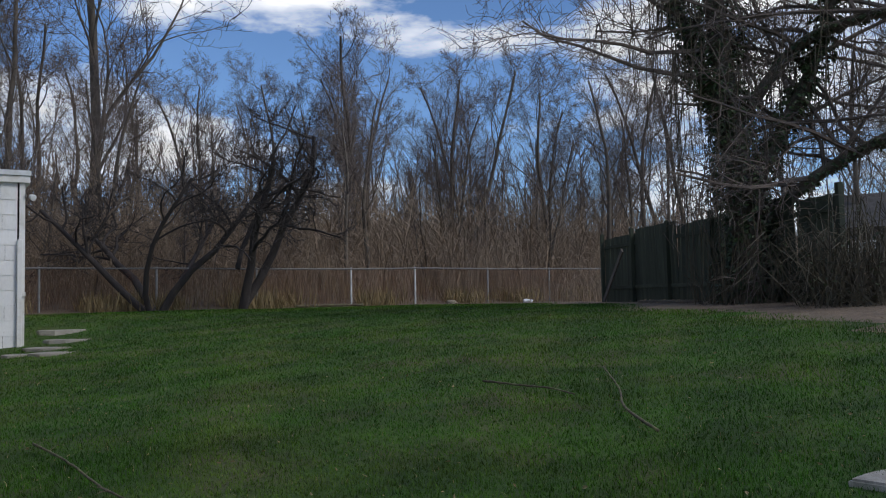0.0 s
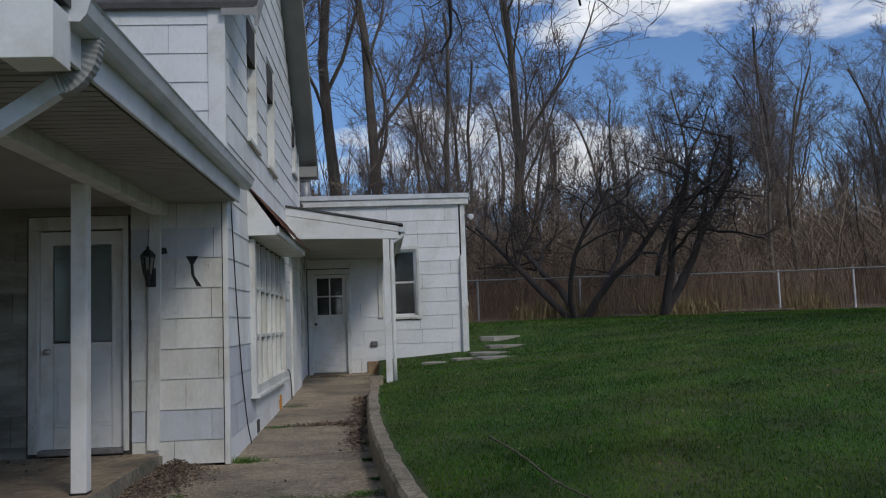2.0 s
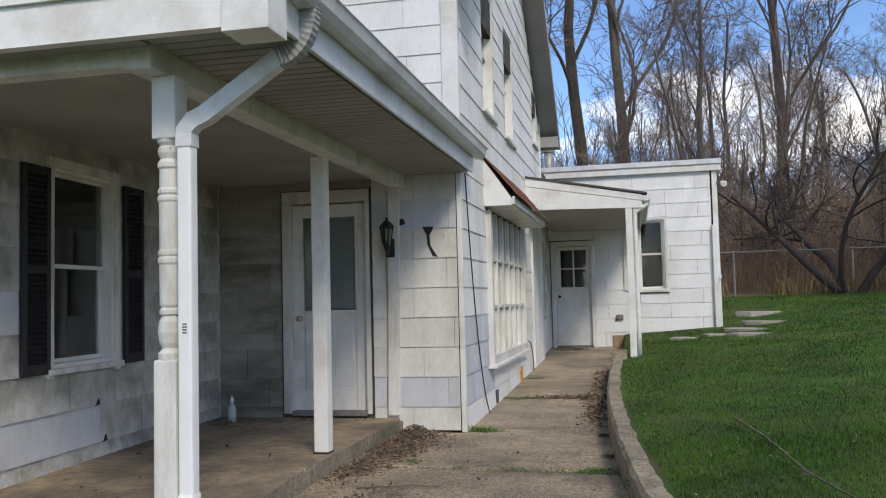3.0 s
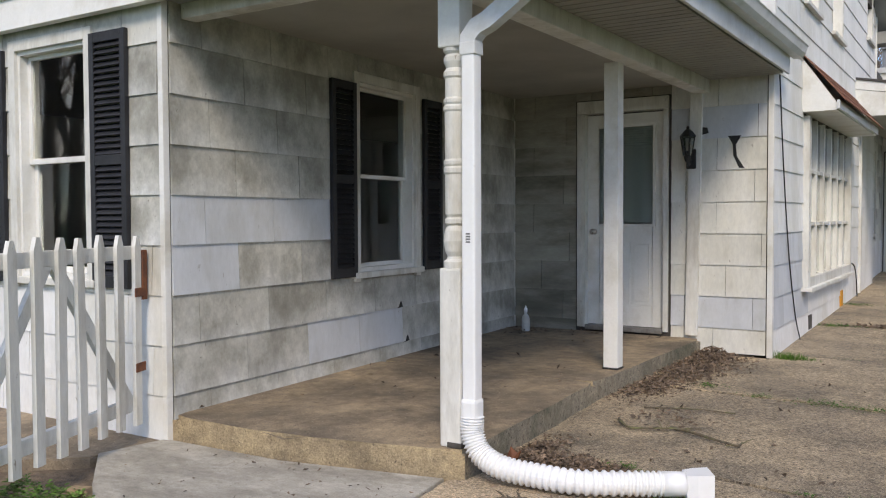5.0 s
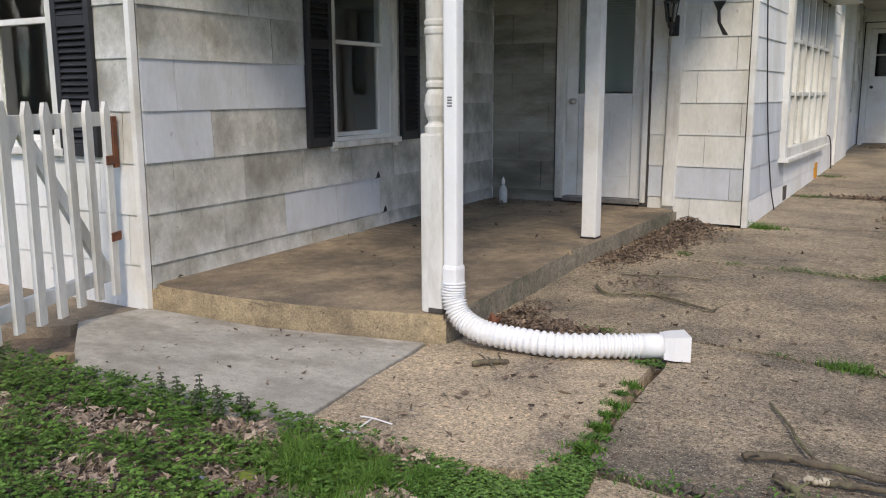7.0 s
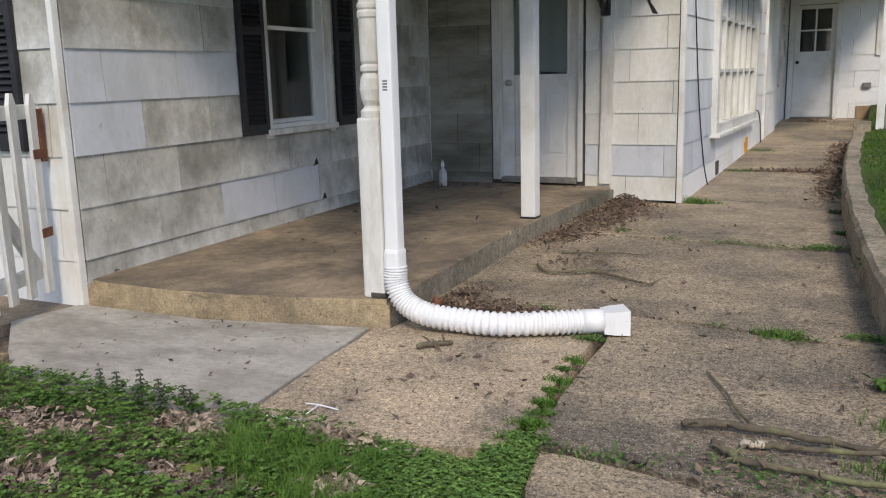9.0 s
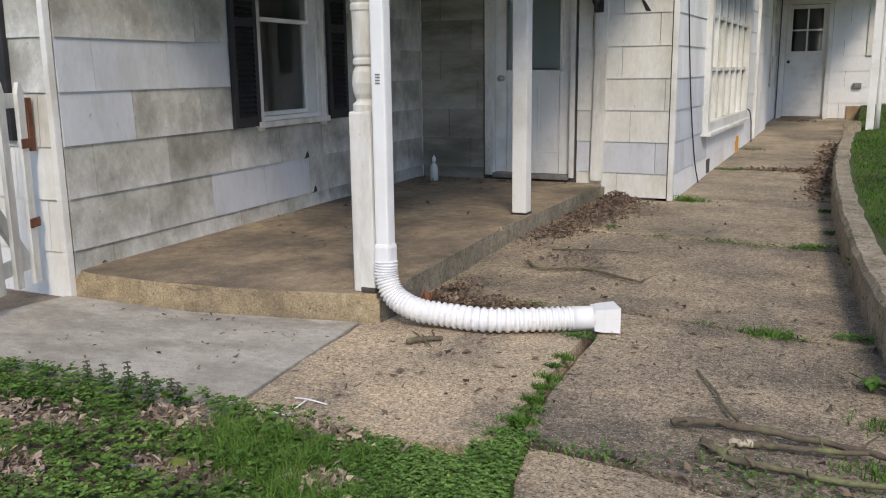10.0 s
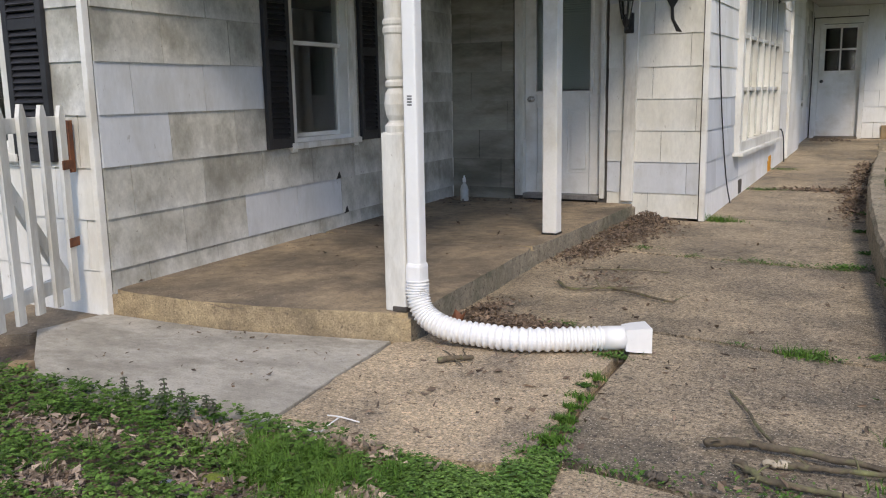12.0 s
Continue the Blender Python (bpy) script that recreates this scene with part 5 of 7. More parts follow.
branch("pale bare splinter end of a fallen stick", [(0.425, 3.638, 0.013), (0.45, 3.643, 0.014), (0.49, 3.65, 0.016)], 0.0125, 0.0128, name="splinter", mat="pale_wood", knots=0, seed=15)
branch("dark stub of bark in the slab joint", [(0.115, 3.40, 0.012), (0.146, 3.392, 0.016), (0.175, 3.385, 0.012)], 0.013, 0.011, name="bark_stub", mat="bark", knots=1, seed=16)
branch("crooked twig on the patio beside the porch", [(-1.12, 5.9, 0.01), (-0.98, 5.72, 0.012), (-0.80, 5.78, 0.016), (-0.62, 5.9, 0.01)], 0.008, 0.004, seed=6)
branch("curved dark twig on the patio", [(-0.78, 5.85, 0.01), (-0.6, 5.76, 0.014), (-0.36, 5.62, 0.014), (-0.34, 5.72, 0.01)], 0.009, 0.005, seed=7)
branch("long thin twig on the patio", [(-1.1, 6.3, 0.008), (-0.8, 6.4, 0.01), (-0.55, 6.42, 0.008)], 0.005, 0.003, seed=8)
branch("short stub of wood in front of the porch", [(-1.02, 4.14, 0.012), (-0.95, 4.2, 0.016), (-0.9, 4.24, 0.012)], 0.014, 0.010, seed=9)


def on_lawn(pts, lift=0.03):
    return [(x, y, lawn_z(x, y) + lift) for x, y in pts]


branch("long dry stick lying in the grass", on_lawn([(1.45, 7.4), (1.56, 6.5), (1.62, 5.6), (1.75, 4.8)], 0.06), 0.009, 0.006, seed=10)
branch("pale dry branch lying on the lawn", on_lawn([(6.0, 6.4), (5.35, 5.5), (4.85, 4.9), (4.5, 4.25)], 0.045), 0.005, 0.011, seed=11)
branch("dark crooked twig on the lawn", on_lawn([(4.9, 6.7), (4.95, 6.2), (5.0, 5.9), (4.95, 5.55)], 0.045), 0.010, 0.006, seed=12)
branch("weathered plank-like log at the lawn edge", on_lawn([(10.6, 25.4), (11.6, 25.3), (12.7, 25.0)], 0.06), 0.05, 0.04, seed=13)
for run in ([(-1.111, 3.193, 0.03), (-1.05, 3.21, 0.026), (-0.995, 3.222, 0.02), (-1.01, 3.30, 0.016), (-1.023, 3.381, 0.012)], [(-1.079, 3.386, 0.010), (-1.02, 3.384, 0.014), (-0.936, 3.384, 0.008)], [(-0.995, 3.222, 0.022), (-0.975, 3.18, 0.03), (-0.955, 3.14, 0.012)]):
    wire("marker_stick", "thin broken white plastic stick at the patio edge", run, 0.003, "pvc", "stick")


def flagstone(x, y, w, d, a, seed):
    rnd = random.Random(seed)
    n = 9
    poly = []
    for i in range(n):
        t = 2 * math.pi * i / n
        r = rnd.uniform(0.8, 1.1)
        poly.append((x + math.cos(t) * w * r * math.cos(a) - math.sin(t) * d * r * math.sin(a), y + math.cos(t) * w * r * math.sin(a) + math.sin(t) * d * r * math.cos(a)))
    z = lawn_z(x, y)
    ob = part("flagstone", prism(poly, z - 0.1, z + 0.025, 0.012), M["stone"])
    tagged(ob, "pale flat flagstone beside the addition", "stone", "flagstones by the addition")


for i, (x, y, w, d) in enumerate(((2.75, 17.6, 0.42, 0.5), (3.2, 18.6, 0.45, 0.45), (2.7, 16.4, 0.45, 0.4), (3.3, 20.0, 0.6, 0.5), (2.2, 16.9, 0.4, 0.3), (1.6, 16.9, 0.35, 0.3))):
    flagstone(x, y, w, d, 0.3 * i, 40 + i)
tagged(part("stepping_slab", prism([(4.36, 2.93), (4.55, 2.95), (4.95, 2.96), (5.02, 2.72), (4.75, 2.55), (4.40, 2.64)], 0.3, 0.462, 0.012), M["new_concrete"]), "grey stone slab set in the lawn", "stone")
for i, (x, y, r, lab) in enumerate(((11.35, 25.6, 0.2, "white stone at the edge of the lawn"), (19.3, 25.2, 0.22, "white scrap lying at the edge of the lawn"), (16.2, 25.4, 0.25, "brown mound stone at the edge of the lawn"), (-1.23, 2.728, 0.026, "small white stone in the ground cover"))):
    bm = bmesh.new()
    bmesh.ops.create_icosphere(bm, subdivisions=2, radius=r)
    for v in bm.verts:
        v.co *= 0.8 + 0.4 * noise.noise(v.co * 4 / r * 0.5 + Vector((i * 5, 0, 0)))
        v.co.z *= 0.5
    ob = part("stone", bm, M["curb" if i == 2 else "pvc"])
    ob.location = (x, y, ground_z(x, y) + r * 0.2)
    tagged(ob, lab, "stone")

# ---- trees ----
def turned_dir(rnd, d, angle):
    side = d.orthogonal().normalized()
    side.rotate(Matrix.Rotation(rnd.uniform(0, 2 * math.pi), 3, d))
    return (d * math.cos(angle) + side * math.sin(angle)).normalized()


FOREST = dict(seg=(9, 6, 5, 4, 2), wander=(0.07, 0.16, 0.22, 0.28, 0.3), lift=(0.03, 0.10, 0.10, 0.07, 0.05), kids=(10, 7, 6, 5), start=(0.30, 0.2, 0.15, 0.1),
              angle=(0.7, 0.8, 0.85, 0.9), ratio=(0.38, 0.55, 0.58, 0.6), thin=(0.42, 0.5, 0.55, 0.65), sides=(8, 5, 4, 3, 3), end=0.35)
APPLE = dict(seg=(6, 6, 5, 4, 3), wander=(0.18, 0.28, 0.34, 0.36, 0.36), lift=(0.02, 0.0, 0.02, 0.08, 0.14), kids=(7, 6, 5, 4), start=(0.38, 0.2, 0.15, 0.1),
             angle=(0.95, 1.0, 0.95, 0.85), ratio=(0.58, 0.6, 0.6, 0.65), thin=(0.55, 0.5, 0.5, 0.55), sides=(8, 6, 4, 3, 3), end=0.45)


def grow(rnd, woods, p, d, length, r, level, P, least=0.006):
    n = P["seg"][level]
    pts, dirs = [Vector(p)], [Vector(d)]
    d = Vector(d)
    for i in range(n):
        w = P["wander"][level]
        d = (d + Vector((rnd.gauss(0, w), rnd.gauss(0, w), rnd.gauss(0, w * 0.7) + P["lift"][level]))).normalized()
        pts.append(pts[-1] + d * length / n)
        dirs.append(d.copy())
    radii = [max(r * (1 - (1 - P["end"]) * i / n), least * 0.6) for i in range(n + 1)]
    woods[0 if level <= 1 else 1].tube(pts, radii, P["sides"][level])
    if level >= len(P["kids"]):
        return
    for k in range(P["kids"][level]):
        t = P["start"][level] + (1 - P["start"][level]) * (k + rnd.uniform(0.1, 1.0)) / P["kids"][level]
        t = min(t, 0.999)
        i = int(t * n)
        q = pts[i].lerp(pts[i + 1], t * n - i)
        cd = turned_dir(rnd, dirs[i + 1], P["angle"][level] * rnd.uniform(0.6, 1.25))
        cl = length * P["ratio"][level] * rnd.uniform(0.65, 1.2) * (1.15 - 0.5 * t)
        cr = max(radii[i] * P["thin"][level] * rnd.uniform(0.75, 1.05), least)
        grow(rnd, woods, q, cd, cl, cr, level + 1, P, least)


def tree(label, m, stems, P, seed, bark="bark", twig="twig", least=0.006, group="", name="tree"):
    rnd = random.Random(seed)
    top = thing(name, label, "tree", m, group)
    woods = (Soup(), Soup())
    for p, d, ln, r in stems:
        grow(rnd, woods, Vector(p), Vector(d).normalized(), ln, r, 0, P, least)
    woods[0].make("trunk", M[bark], top, "", True)
    woods[1].make("crown", M[twig], top, "bare crown of fine twigs")
    return top


WOODS = "bare trees of the woodland edge"
masters = []
for s in range(6):
    rnd = random.Random(300 + s)
    stems = [((0, 0, -0.4), (rnd.uniform(-0.08, 0.08), rnd.uniform(-0.08, 0.08), 1), 13.5, 0.17)]
    if s in (1, 4):
        stems.append(((0.05, 0, 0.6), (0.28, 0.1, 1), 11.0, 0.12))
    P = dict(FOREST)
    if s in (2, 5):
        P = dict(FOREST, kids=(12, 7, 6, 5), start=(0.18, 0.2, 0.15, 0.1), angle=(0.5, 0.65, 0.8, 0.85))
    if s == 3:
        P = dict(FOREST, kids=(8, 7, 6, 5), start=(0.5, 0.25, 0.2, 0.15))
    masters.append((stems, P))

rnd = random.Random(77)
# x, y, height scale, kind
SPOTS = [(-9.6, 29.0, 1.5, 3), (-8.3, 31.0, 1.45, 1), (-7.2, 35.5, 1.5, 0), (-5.6, 32.5, 1.35, 3), (-6.3, 39.0, 1.4, 2), (-3.3, 32.0, 1.35, 4), (-1.0, 41.0, 1.3, 0), (0.6, 36.0, 1.15, 2),
         (2.8, 41.0, 1.05, 5), (3.2, 34.5, 1.0, 2), (5.6, 46.0, 0.9, 0), (8.0, 50.0, 0.85, 1), (11.5, 52.0, 0.8, 0), (14.6, 49.0, 0.8, 2), (17.5, 47.0, 0.85, 4), (19.8, 38.5, 0.95, 1),
         (22.0, 43.0, 0.85, 0), (23.5, 36.0, 0.85, 3), (25.8, 40.0, 0.9, 2), (27.0, 33.5, 0.85, 4), (29.5, 38.0, 0.95, 5), (31.0, 31.0, 0.85, 0), (32.0, 26.0, 0.85, 2), (34.5, 33.0, 0.95, 1),
         (29.0, 23.5, 0.8, 5), (36.0, 27.0, 0.95, 0), (28.0, 17.5, 0.75, 2), (38.5, 35.0, 1.0, 3), (33.5, 20.0, 0.85, 4), (26.5, 29.0, 0.75, 0), (21.0, 30.5, 0.65, 5), (17.0, 40.0, 0.7, 2),
         (12.5, 44.0, 0.7, 5), (-12.5, 34.0, 1.5, 0), (-4.4, 44.0, 1.4, 5), (24.0, 48.0, 0.9, 2), (30.0, 45.0, 0.95, 1), (36.0, 42.0, 1.0, 5), (31.0, 14.0, 0.8, 3), (9.5, 38.0, 0.62, 5), (6.3, 38.0, 1.08, 2), (4.6, 40.0, 1.07, 5),
         (-24.0, -8.0, 1.1, 0), (-20.0, -6.5, 1.0, 2), (-29.0, -12.0, 1.2, 5), (-17.5, -8.5, 1.1, 1), (-33.0, -8.0, 1.1, 4),
         (4.0, 56.0, 0.7, 2), (13.0, 60.0, 0.7, 5), (20.0, 57.0, 0.75, 0), (27.0, 55.0, 0.8, 2), (35.0, 52.0, 0.85, 5), (42.0, 44.0, 0.9, 2), (44.0, 34.0, 0.9, 5), (40.0, 24.0, 0.85, 2)]
SPOTS = [(x, y, s * (0.64 if y > 10 and s < 1.06 else 1.0), kind) for x, y, s, kind in SPOTS]
for i in range(34):
    SPOTS.append((rnd.uniform(-4, 36), rnd.uniform(27.5, 38), rnd.uniform(0.22, 0.42), rnd.choice((0, 2, 5, 1))))
made = {}
for i, (x, y, s, kind) in enumerate(SPOTS):
    m = pose(x, y, lawn_z(x, y), rnd.uniform(-3, 3), rnd.uniform(-3, 3), rnd.uniform(0, 360)) @ Matrix.Scale(s, 4)
    lab = "tall bare tree on the brushy woodland bank" if s > 0.95 else "slender bare tree on the brushy woodland bank" if s > 0.45 else "small bare sapling in the brush on the bank"
    if kind not in made:
        made[kind] = tree(lab, m, masters[kind][0], masters[kind][1], 300 + kind, group=WOODS, least=0.0085)
    else:
        tagged(copy_thing(made[kind], m), lab)

tree("old dark fruit tree with several spreading stems", pose(6.3, 25.2, lawn_z(6.3, 25.2)), [((0, 0, -0.2), (-0.8, 0.1, 0.75), 4.3, 0.11), ((0.1, 0.05, -0.2), (-0.12, 0.3, 1), 4.7, 0.13), ((0.15, -0.05, -0.2), (0.25, -0.2, 1), 4.9, 0.12), ((0.2, 0, -0.2), (0.5, 0.2, 0.9), 4.4, 0.10), ((-0.05, 0, -0.2), (-0.35, -0.3, 1), 4.4, 0.09)],
     dict(APPLE, start=(0.5, 0.2, 0.15, 0.1)), 21, "apple_bark", "apple_bark", 0.0065)
tree("old dark fruit tree forked low into two leaning stems", pose(8.75, 25.0, lawn_z(8.75, 25)), [((0, 0, -0.25), (-0.25, 0.05, 1), 4.8, 0.15), ((0.06, 0, 0.1), (0.75, -0.05, 0.95), 5.6, 0.14), ((-0.1, 0, 1.2), (-0.1, 0.2, 1), 3.8, 0.08)],
     APPLE, 23, "apple_bark", "apple_bark", 0.0065)


# ---- ivy-covered tree ----
def ivy_tree():
    bx, by = 14.0, 11.1
    bz = lawn_z(bx, by)
    top = thing("ivy_tree", "large tree wrapped in dark ivy and hanging vines", "tree", pose(bx, by, bz))
    rnd = random.Random(5)
    trunk, crown = Soup(), Soup()
    runs = [
        [(0, 0, -0.3), (0.0, 0.05, 0.3), (-0.12, 0.1, 1.6), (-0.25, 0.2, 3.0), (-0.35, 0.3, 4.6), (-0.5, 0.5, 7.5), (-0.6, 0.6, 10.5)],
        [(-0.22, 0.2, 3.0), (-0.6, 0.65, 4.6), (-0.95, 1.1, 6.5), (-1.2, 1.5, 9.0)],
        [(-0.1, 0.1, 1.9), (0.5, -0.6, 3.6), (0.9, -1.1, 5.2), (1.2, -1.5, 8.0)],
        [(-0.05, 0.05, 1.3), (0.7, -0.9, 2.3), (1.5, -2.0, 3.0), (2.6, -3.4, 3.9)],
        [(-0.25, 0.2, 3.2), (0.4, -0.7, 4.6), (0.9, -1.7, 5.0), (1.6, -3.0, 5.1), (2.6, -4.6, 5.6)],
    ]
    radii = [(0.40, 0.13), (0.17, 0.06), (0.16, 0.06), (0.13, 0.08), (0.12, 0.07)]
    paths = []
    for run, (r0, r1) in zip(runs, radii):
        pts = curve_points(run, 22)
        paths.append((pts, r0, r1))
        trunk.tube(pts, [r0 + (r1 - r0) * (i / 22) ** 0.8 for i in range(23)], 12)
        for k in range(13):
            i = rnd.randrange(6, 22)
            d = Vector((rnd.uniform(-1, 1), rnd.uniform(-1, 1), rnd.uniform(-0.15, 0.7))).normalized()
            grow(rnd, (crown, crown), pts[i], d, rnd.uniform(2.0, 4.4), 0.05, 1, dict(FOREST, kids=(7, 7, 6, 4), lift=(0.02, 0.0, 0.0, -0.02, -0.03), sides=(5, 5, 3, 3, 3)), 0.006)
    trunk.make("trunk", M["bark"], top, "", True)
    crown.make("crown", M["twig"], top, "tangled bare twigs")
    leaves = Soup()
    for n_leaf, (pts, r0, r1), spread in zip((6500, 2600, 2300, 700, 700), paths, (0.34, 0.26, 0.24, 0.1, 0.1)):
        for _ in range(n_leaf):
            t = rnd.random() ** 0.9
            i = min(int(t * 22), 21)
            c = pts[i].lerp(pts[i + 1], t * 22 - i)
            a = rnd.uniform(0, 2 * math.pi)
            lump = 0.55 + 0.9 * max(0, noise.noise((math.cos(a) * 1.2 + c.x, math.sin(a) * 1.2 + c.y, c.z * 1.1)) + 0.25)
            r = (r0 + (r1 - r0) * t) + spread * lump * rnd.random() ** 0.7
            o = Vector((math.cos(a), math.sin(a), 0))
            side = Vector((-o.y, o.x, rnd.uniform(-0.5, 0.5)))
            out_dir = (o * 0.6 + Vector((rnd.uniform(-0.5, 0.5), rnd.uniform(-0.5, 0.5), rnd.uniform(-1.1, -0.1))))
            s = rnd.uniform(0.06, 0.13)
            leaves.leaf(c + o * r, out_dir, side, s, s * 0.85, 0.15)
    leaves.make("ivy", M["ivy"], top, "dense dark green ivy leaves")
    vines = Soup()
    for _ in range(260):
        pts, r0, r1 = paths[rnd.choice((0, 0, 1, 2))]
        i = rnd.randrange(6, 21)
        a = rnd.uniform(0, 2 * math.pi)
        p = pts[i] + Vector((math.cos(a), math.sin(a), 0)) * rnd.uniform(0.3, 1.1)
        ln = rnd.uniform(0.8, 3.0)
        ln = min(ln, p.z + 0.1)
        w = Vector((rnd.uniform(-0.25, 0.25), rnd.uniform(-0.25, 0.25), 0))
        vines.tube([p, p + w * 0.5 - Vector((0, 0, ln * 0.5)), p + w - Vector((0, 0, ln))], [0.012, 0.009, 0.005], 3)
    for _ in range(240):
        a = rnd.uniform(0, 2 * math.pi)
        r = rnd.uniform(0.4, 1.1)
        p = Vector((math.cos(a) * r, math.sin(a) * r, -0.15))
        q = Vector((rnd.uniform(-0.5, 0.5), rnd.uniform(-0.5, 0.5), rnd.uniform(0.5, 1.6)))
        vines.tube([p, p + q * 0.6 + Vector((0, 0, 0.15)), p + q], [0.010, 0.008, 0.005], 3)
    vines.make("vines", M["vine"], top, "brown hanging vine stems")


ivy_tree()


def yard_tree():
    """A tree outside the view whose limb hangs over the patio edge."""
    bx, by = 7.5, -3.0
    bz = lawn_z(bx, by)
    top = thing("yard_tree", "bare yard tree with a limb reaching over the lawn", "tree", pose(bx, by, bz))
    rnd = random.Random(8)
    trunk, crown = Soup(), Soup()
    trunk.tube(curve_points([(0, 0, -0.3), (0, 0, 1.5), (-0.2, 0.3, 3.5), (-0.3, 0.4, 7.0)], 14), [0.32 - 0.012 * i for i in range(15)], 10)
    limb = curve_points([(-0.2, 0.25, 2.6), (-2.0, 3.2, 4.0), (-4.2, 6.6, 4.0), (-5.3, 8.3, 3.5), (-6.2, 9.2, 3.15)], 24)
    trunk.tube(limb, [0.13 - 0.0046 * i for i in range(25)], 8)
    for i, d, ln in ((18, (-0.4, 0.25, -1.3), 0.85), (20, (-0.25, 0.2, -1.2), 0.75), (22, (-0.2, 0.1, -1.1), 0.72), (19, (0.35, 0.3, -0.9), 0.6), (24, (-0.4, 0.2, -0.7), 0.7), (15, (0.6, 0.5, -0.6), 1.0), (17, (0.7, 0.6, -0.5), 1.3)):
        grow(rnd, (crown, crown), limb[i], Vector(d).normalized(), ln, 0.022, 2, dict(FOREST, kids=(3, 3, 3, 2), wander=(0.1, 0.2, 0.3, 0.3, 0.3), lift=(0, 0, -0.05, -0.05, 0), sides=(6, 6, 6, 4, 3)), 0.004)
    trunk.make("trunk", M["apple_bark"], top, "", True)
    crown.make("crown", M["apple_bark"], top, "dark drooping twig ends")


yard_tree()


# ---- thicket behind the fence ----
def thicket():
    rnd = random.Random(12)
    s = Soup()
    for _ in range(26000):
        x = rnd.uniform(-16, 42)
        y = 26.7 + 24 * rnd.random() ** 1.5
        if rnd.random() < 0.22:
            x, y = rnd.uniform(16.5, 32), rnd.uniform(7, 27)
            if x < 17.9 + 0.4 * (y - 19.3) + 0.6:
                x += 3
        z = lawn_z(x, y) - 0.05
        h = rnd.uniform(0.3, 1.2) + 2.6 * rnd.random() * max(0, noise.noise((x * 0.3, y * 0.3, 1)) + 0.25) + (y - 26.7) * 0.05
        a = rnd.uniform(0, 2 * math.pi)
        lean = Vector((math.cos(a), math.sin(a), 0)) * h * rnd.uniform(0.05, 0.65)
        p = Vector((x, y, z))
        up = Vector((0, 0, h))
        r = rnd.uniform(0.006, 0.014)
        s.tube([p, p + up * 0.55 + lean * 0.25, p + up * 0.92 + lean * 0.7, p + up * rnd.uniform(0.7, 1.0) + lean * 1.25], [r, r * 0.85, r * 0.6, r * 0.3], 3)
    for _ in range(3800):
        x, y = rnd.uniform(-12, 42), rnd.uniform(28, 52)
        z = lawn_z(x, y) - 0.1
        h = rnd.uniform(1.6, 4.6)
        p = Vector((x, y, z))
        w = Vector((rnd.gauss(0, 0.45), rnd.gauss(0, 0.45), 0)) * h
        stem = [p, p + w * 0.35 + Vector((0, 0, h * 0.5)), p + w + Vector((0, 0, h))]
        s.tube(stem, [0.022, 0.016, 0.006], 3)
        for _ in range(9):
            t = rnd.uniform(0.15, 0.95)
            c = stem[0].lerp(stem[1], t * 2) if t < 0.5 else stem[1].lerp(stem[2], t * 2 - 1)
            d = Vector((rnd.gauss(0, 0.6), rnd.gauss(0, 0.6), rnd.uniform(0.2, 1.0))).normalized() * h * rnd.uniform(0.15, 0.4)
            s.tube([c, c + d * 0.5 + Vector((0, 0, 0.08)), c + d], [0.010, 0.008, 0.004], 3)
    tagged(s.make("thicket", M["brush"]), "dense brown brush and brambles on the bank", "brush", kind="stuff")
    g = Soup()
    for _ in range(9000):
        x = rnd.uniform(2.6, 24)
        y = rnd.gauss(26.1, 0.45) if rnd.random() < 0.7 else rnd.uniform(26.3, 31)
        if noise.noise((x * 0.6, y * 0.4, 4)) < -0.05:
            continue
        h = rnd.uniform(0.15, 0.75)
        a = rnd.uniform(0, 2 * math.pi)
        w = Vector((math.cos(a), math.sin(a), 0))
        g.leaf((x, y, ground_z(x, y) - 0.02), Vector((0, 0, 1)) + w * rnd.uniform(0.1, 0.7), Vector((-w.y, w.x, 0)), h, 0.03, 0.1)
    tagged(g.make("dry_grass", M["dry_blade"]), "pale dry grass along the chain-link fence", "grass", kind="stuff")


thicket()


def bramble():
    """A dark tangle of canes and ivy in front of the fence."""
    rnd = random.Random(17)
    bx, by = 12.7, 8.3
    top = thing("bramble", "dark tangled bramble bush with ivy at the lawn edge", "bush", pose(bx, by, lawn_z(bx, by)))
    canes, leaves = Soup(), Soup()
    for _ in range(230):
        a, r = rnd.uniform(0, 2 * math.pi), 0.75 * rnd.random() ** 0.6
        p = Vector((math.cos(a) * r * 1.3, math.sin(a) * r, -0.1))
        d = Vector((rnd.gauss(0, 0.45), rnd.gauss(0, 0.45), 1)).normalized()
        h = rnd.uniform(0.6, 1.9)
        q = p + d * h
        tip = q + Vector((d.x * h * 0.5, d.y * h * 0.5, -rnd.uniform(0.0, 0.5)))
        canes.tube([p, p + d * h * 0.55, q, tip], [0.011, 0.009, 0.007, 0.004], 3)
        for _ in range(4):
            c = p.lerp(q, rnd.uniform(0.1, 1.0))
            o = Vector((rnd.gauss(0, 1), rnd.gauss(0, 1), rnd.gauss(0, 0.6)))
            canes.tube([c, c + o * 0.15, c + o * 0.26 + Vector((0, 0, -0.05))], [0.005, 0.004, 0.002], 3)
            if rnd.random() < 0.5:
                ls = rnd.uniform(0.04, 0.09)
                leaves.leaf(c, o, (-o.y, o.x, rnd.uniform(-0.4, 0.4)), ls, ls * 0.8, 0.2)
    canes.make("canes", M["vine"], top)
    leaves.make("leaves", M["ivy"], top, "dark green leaves")


bramble()


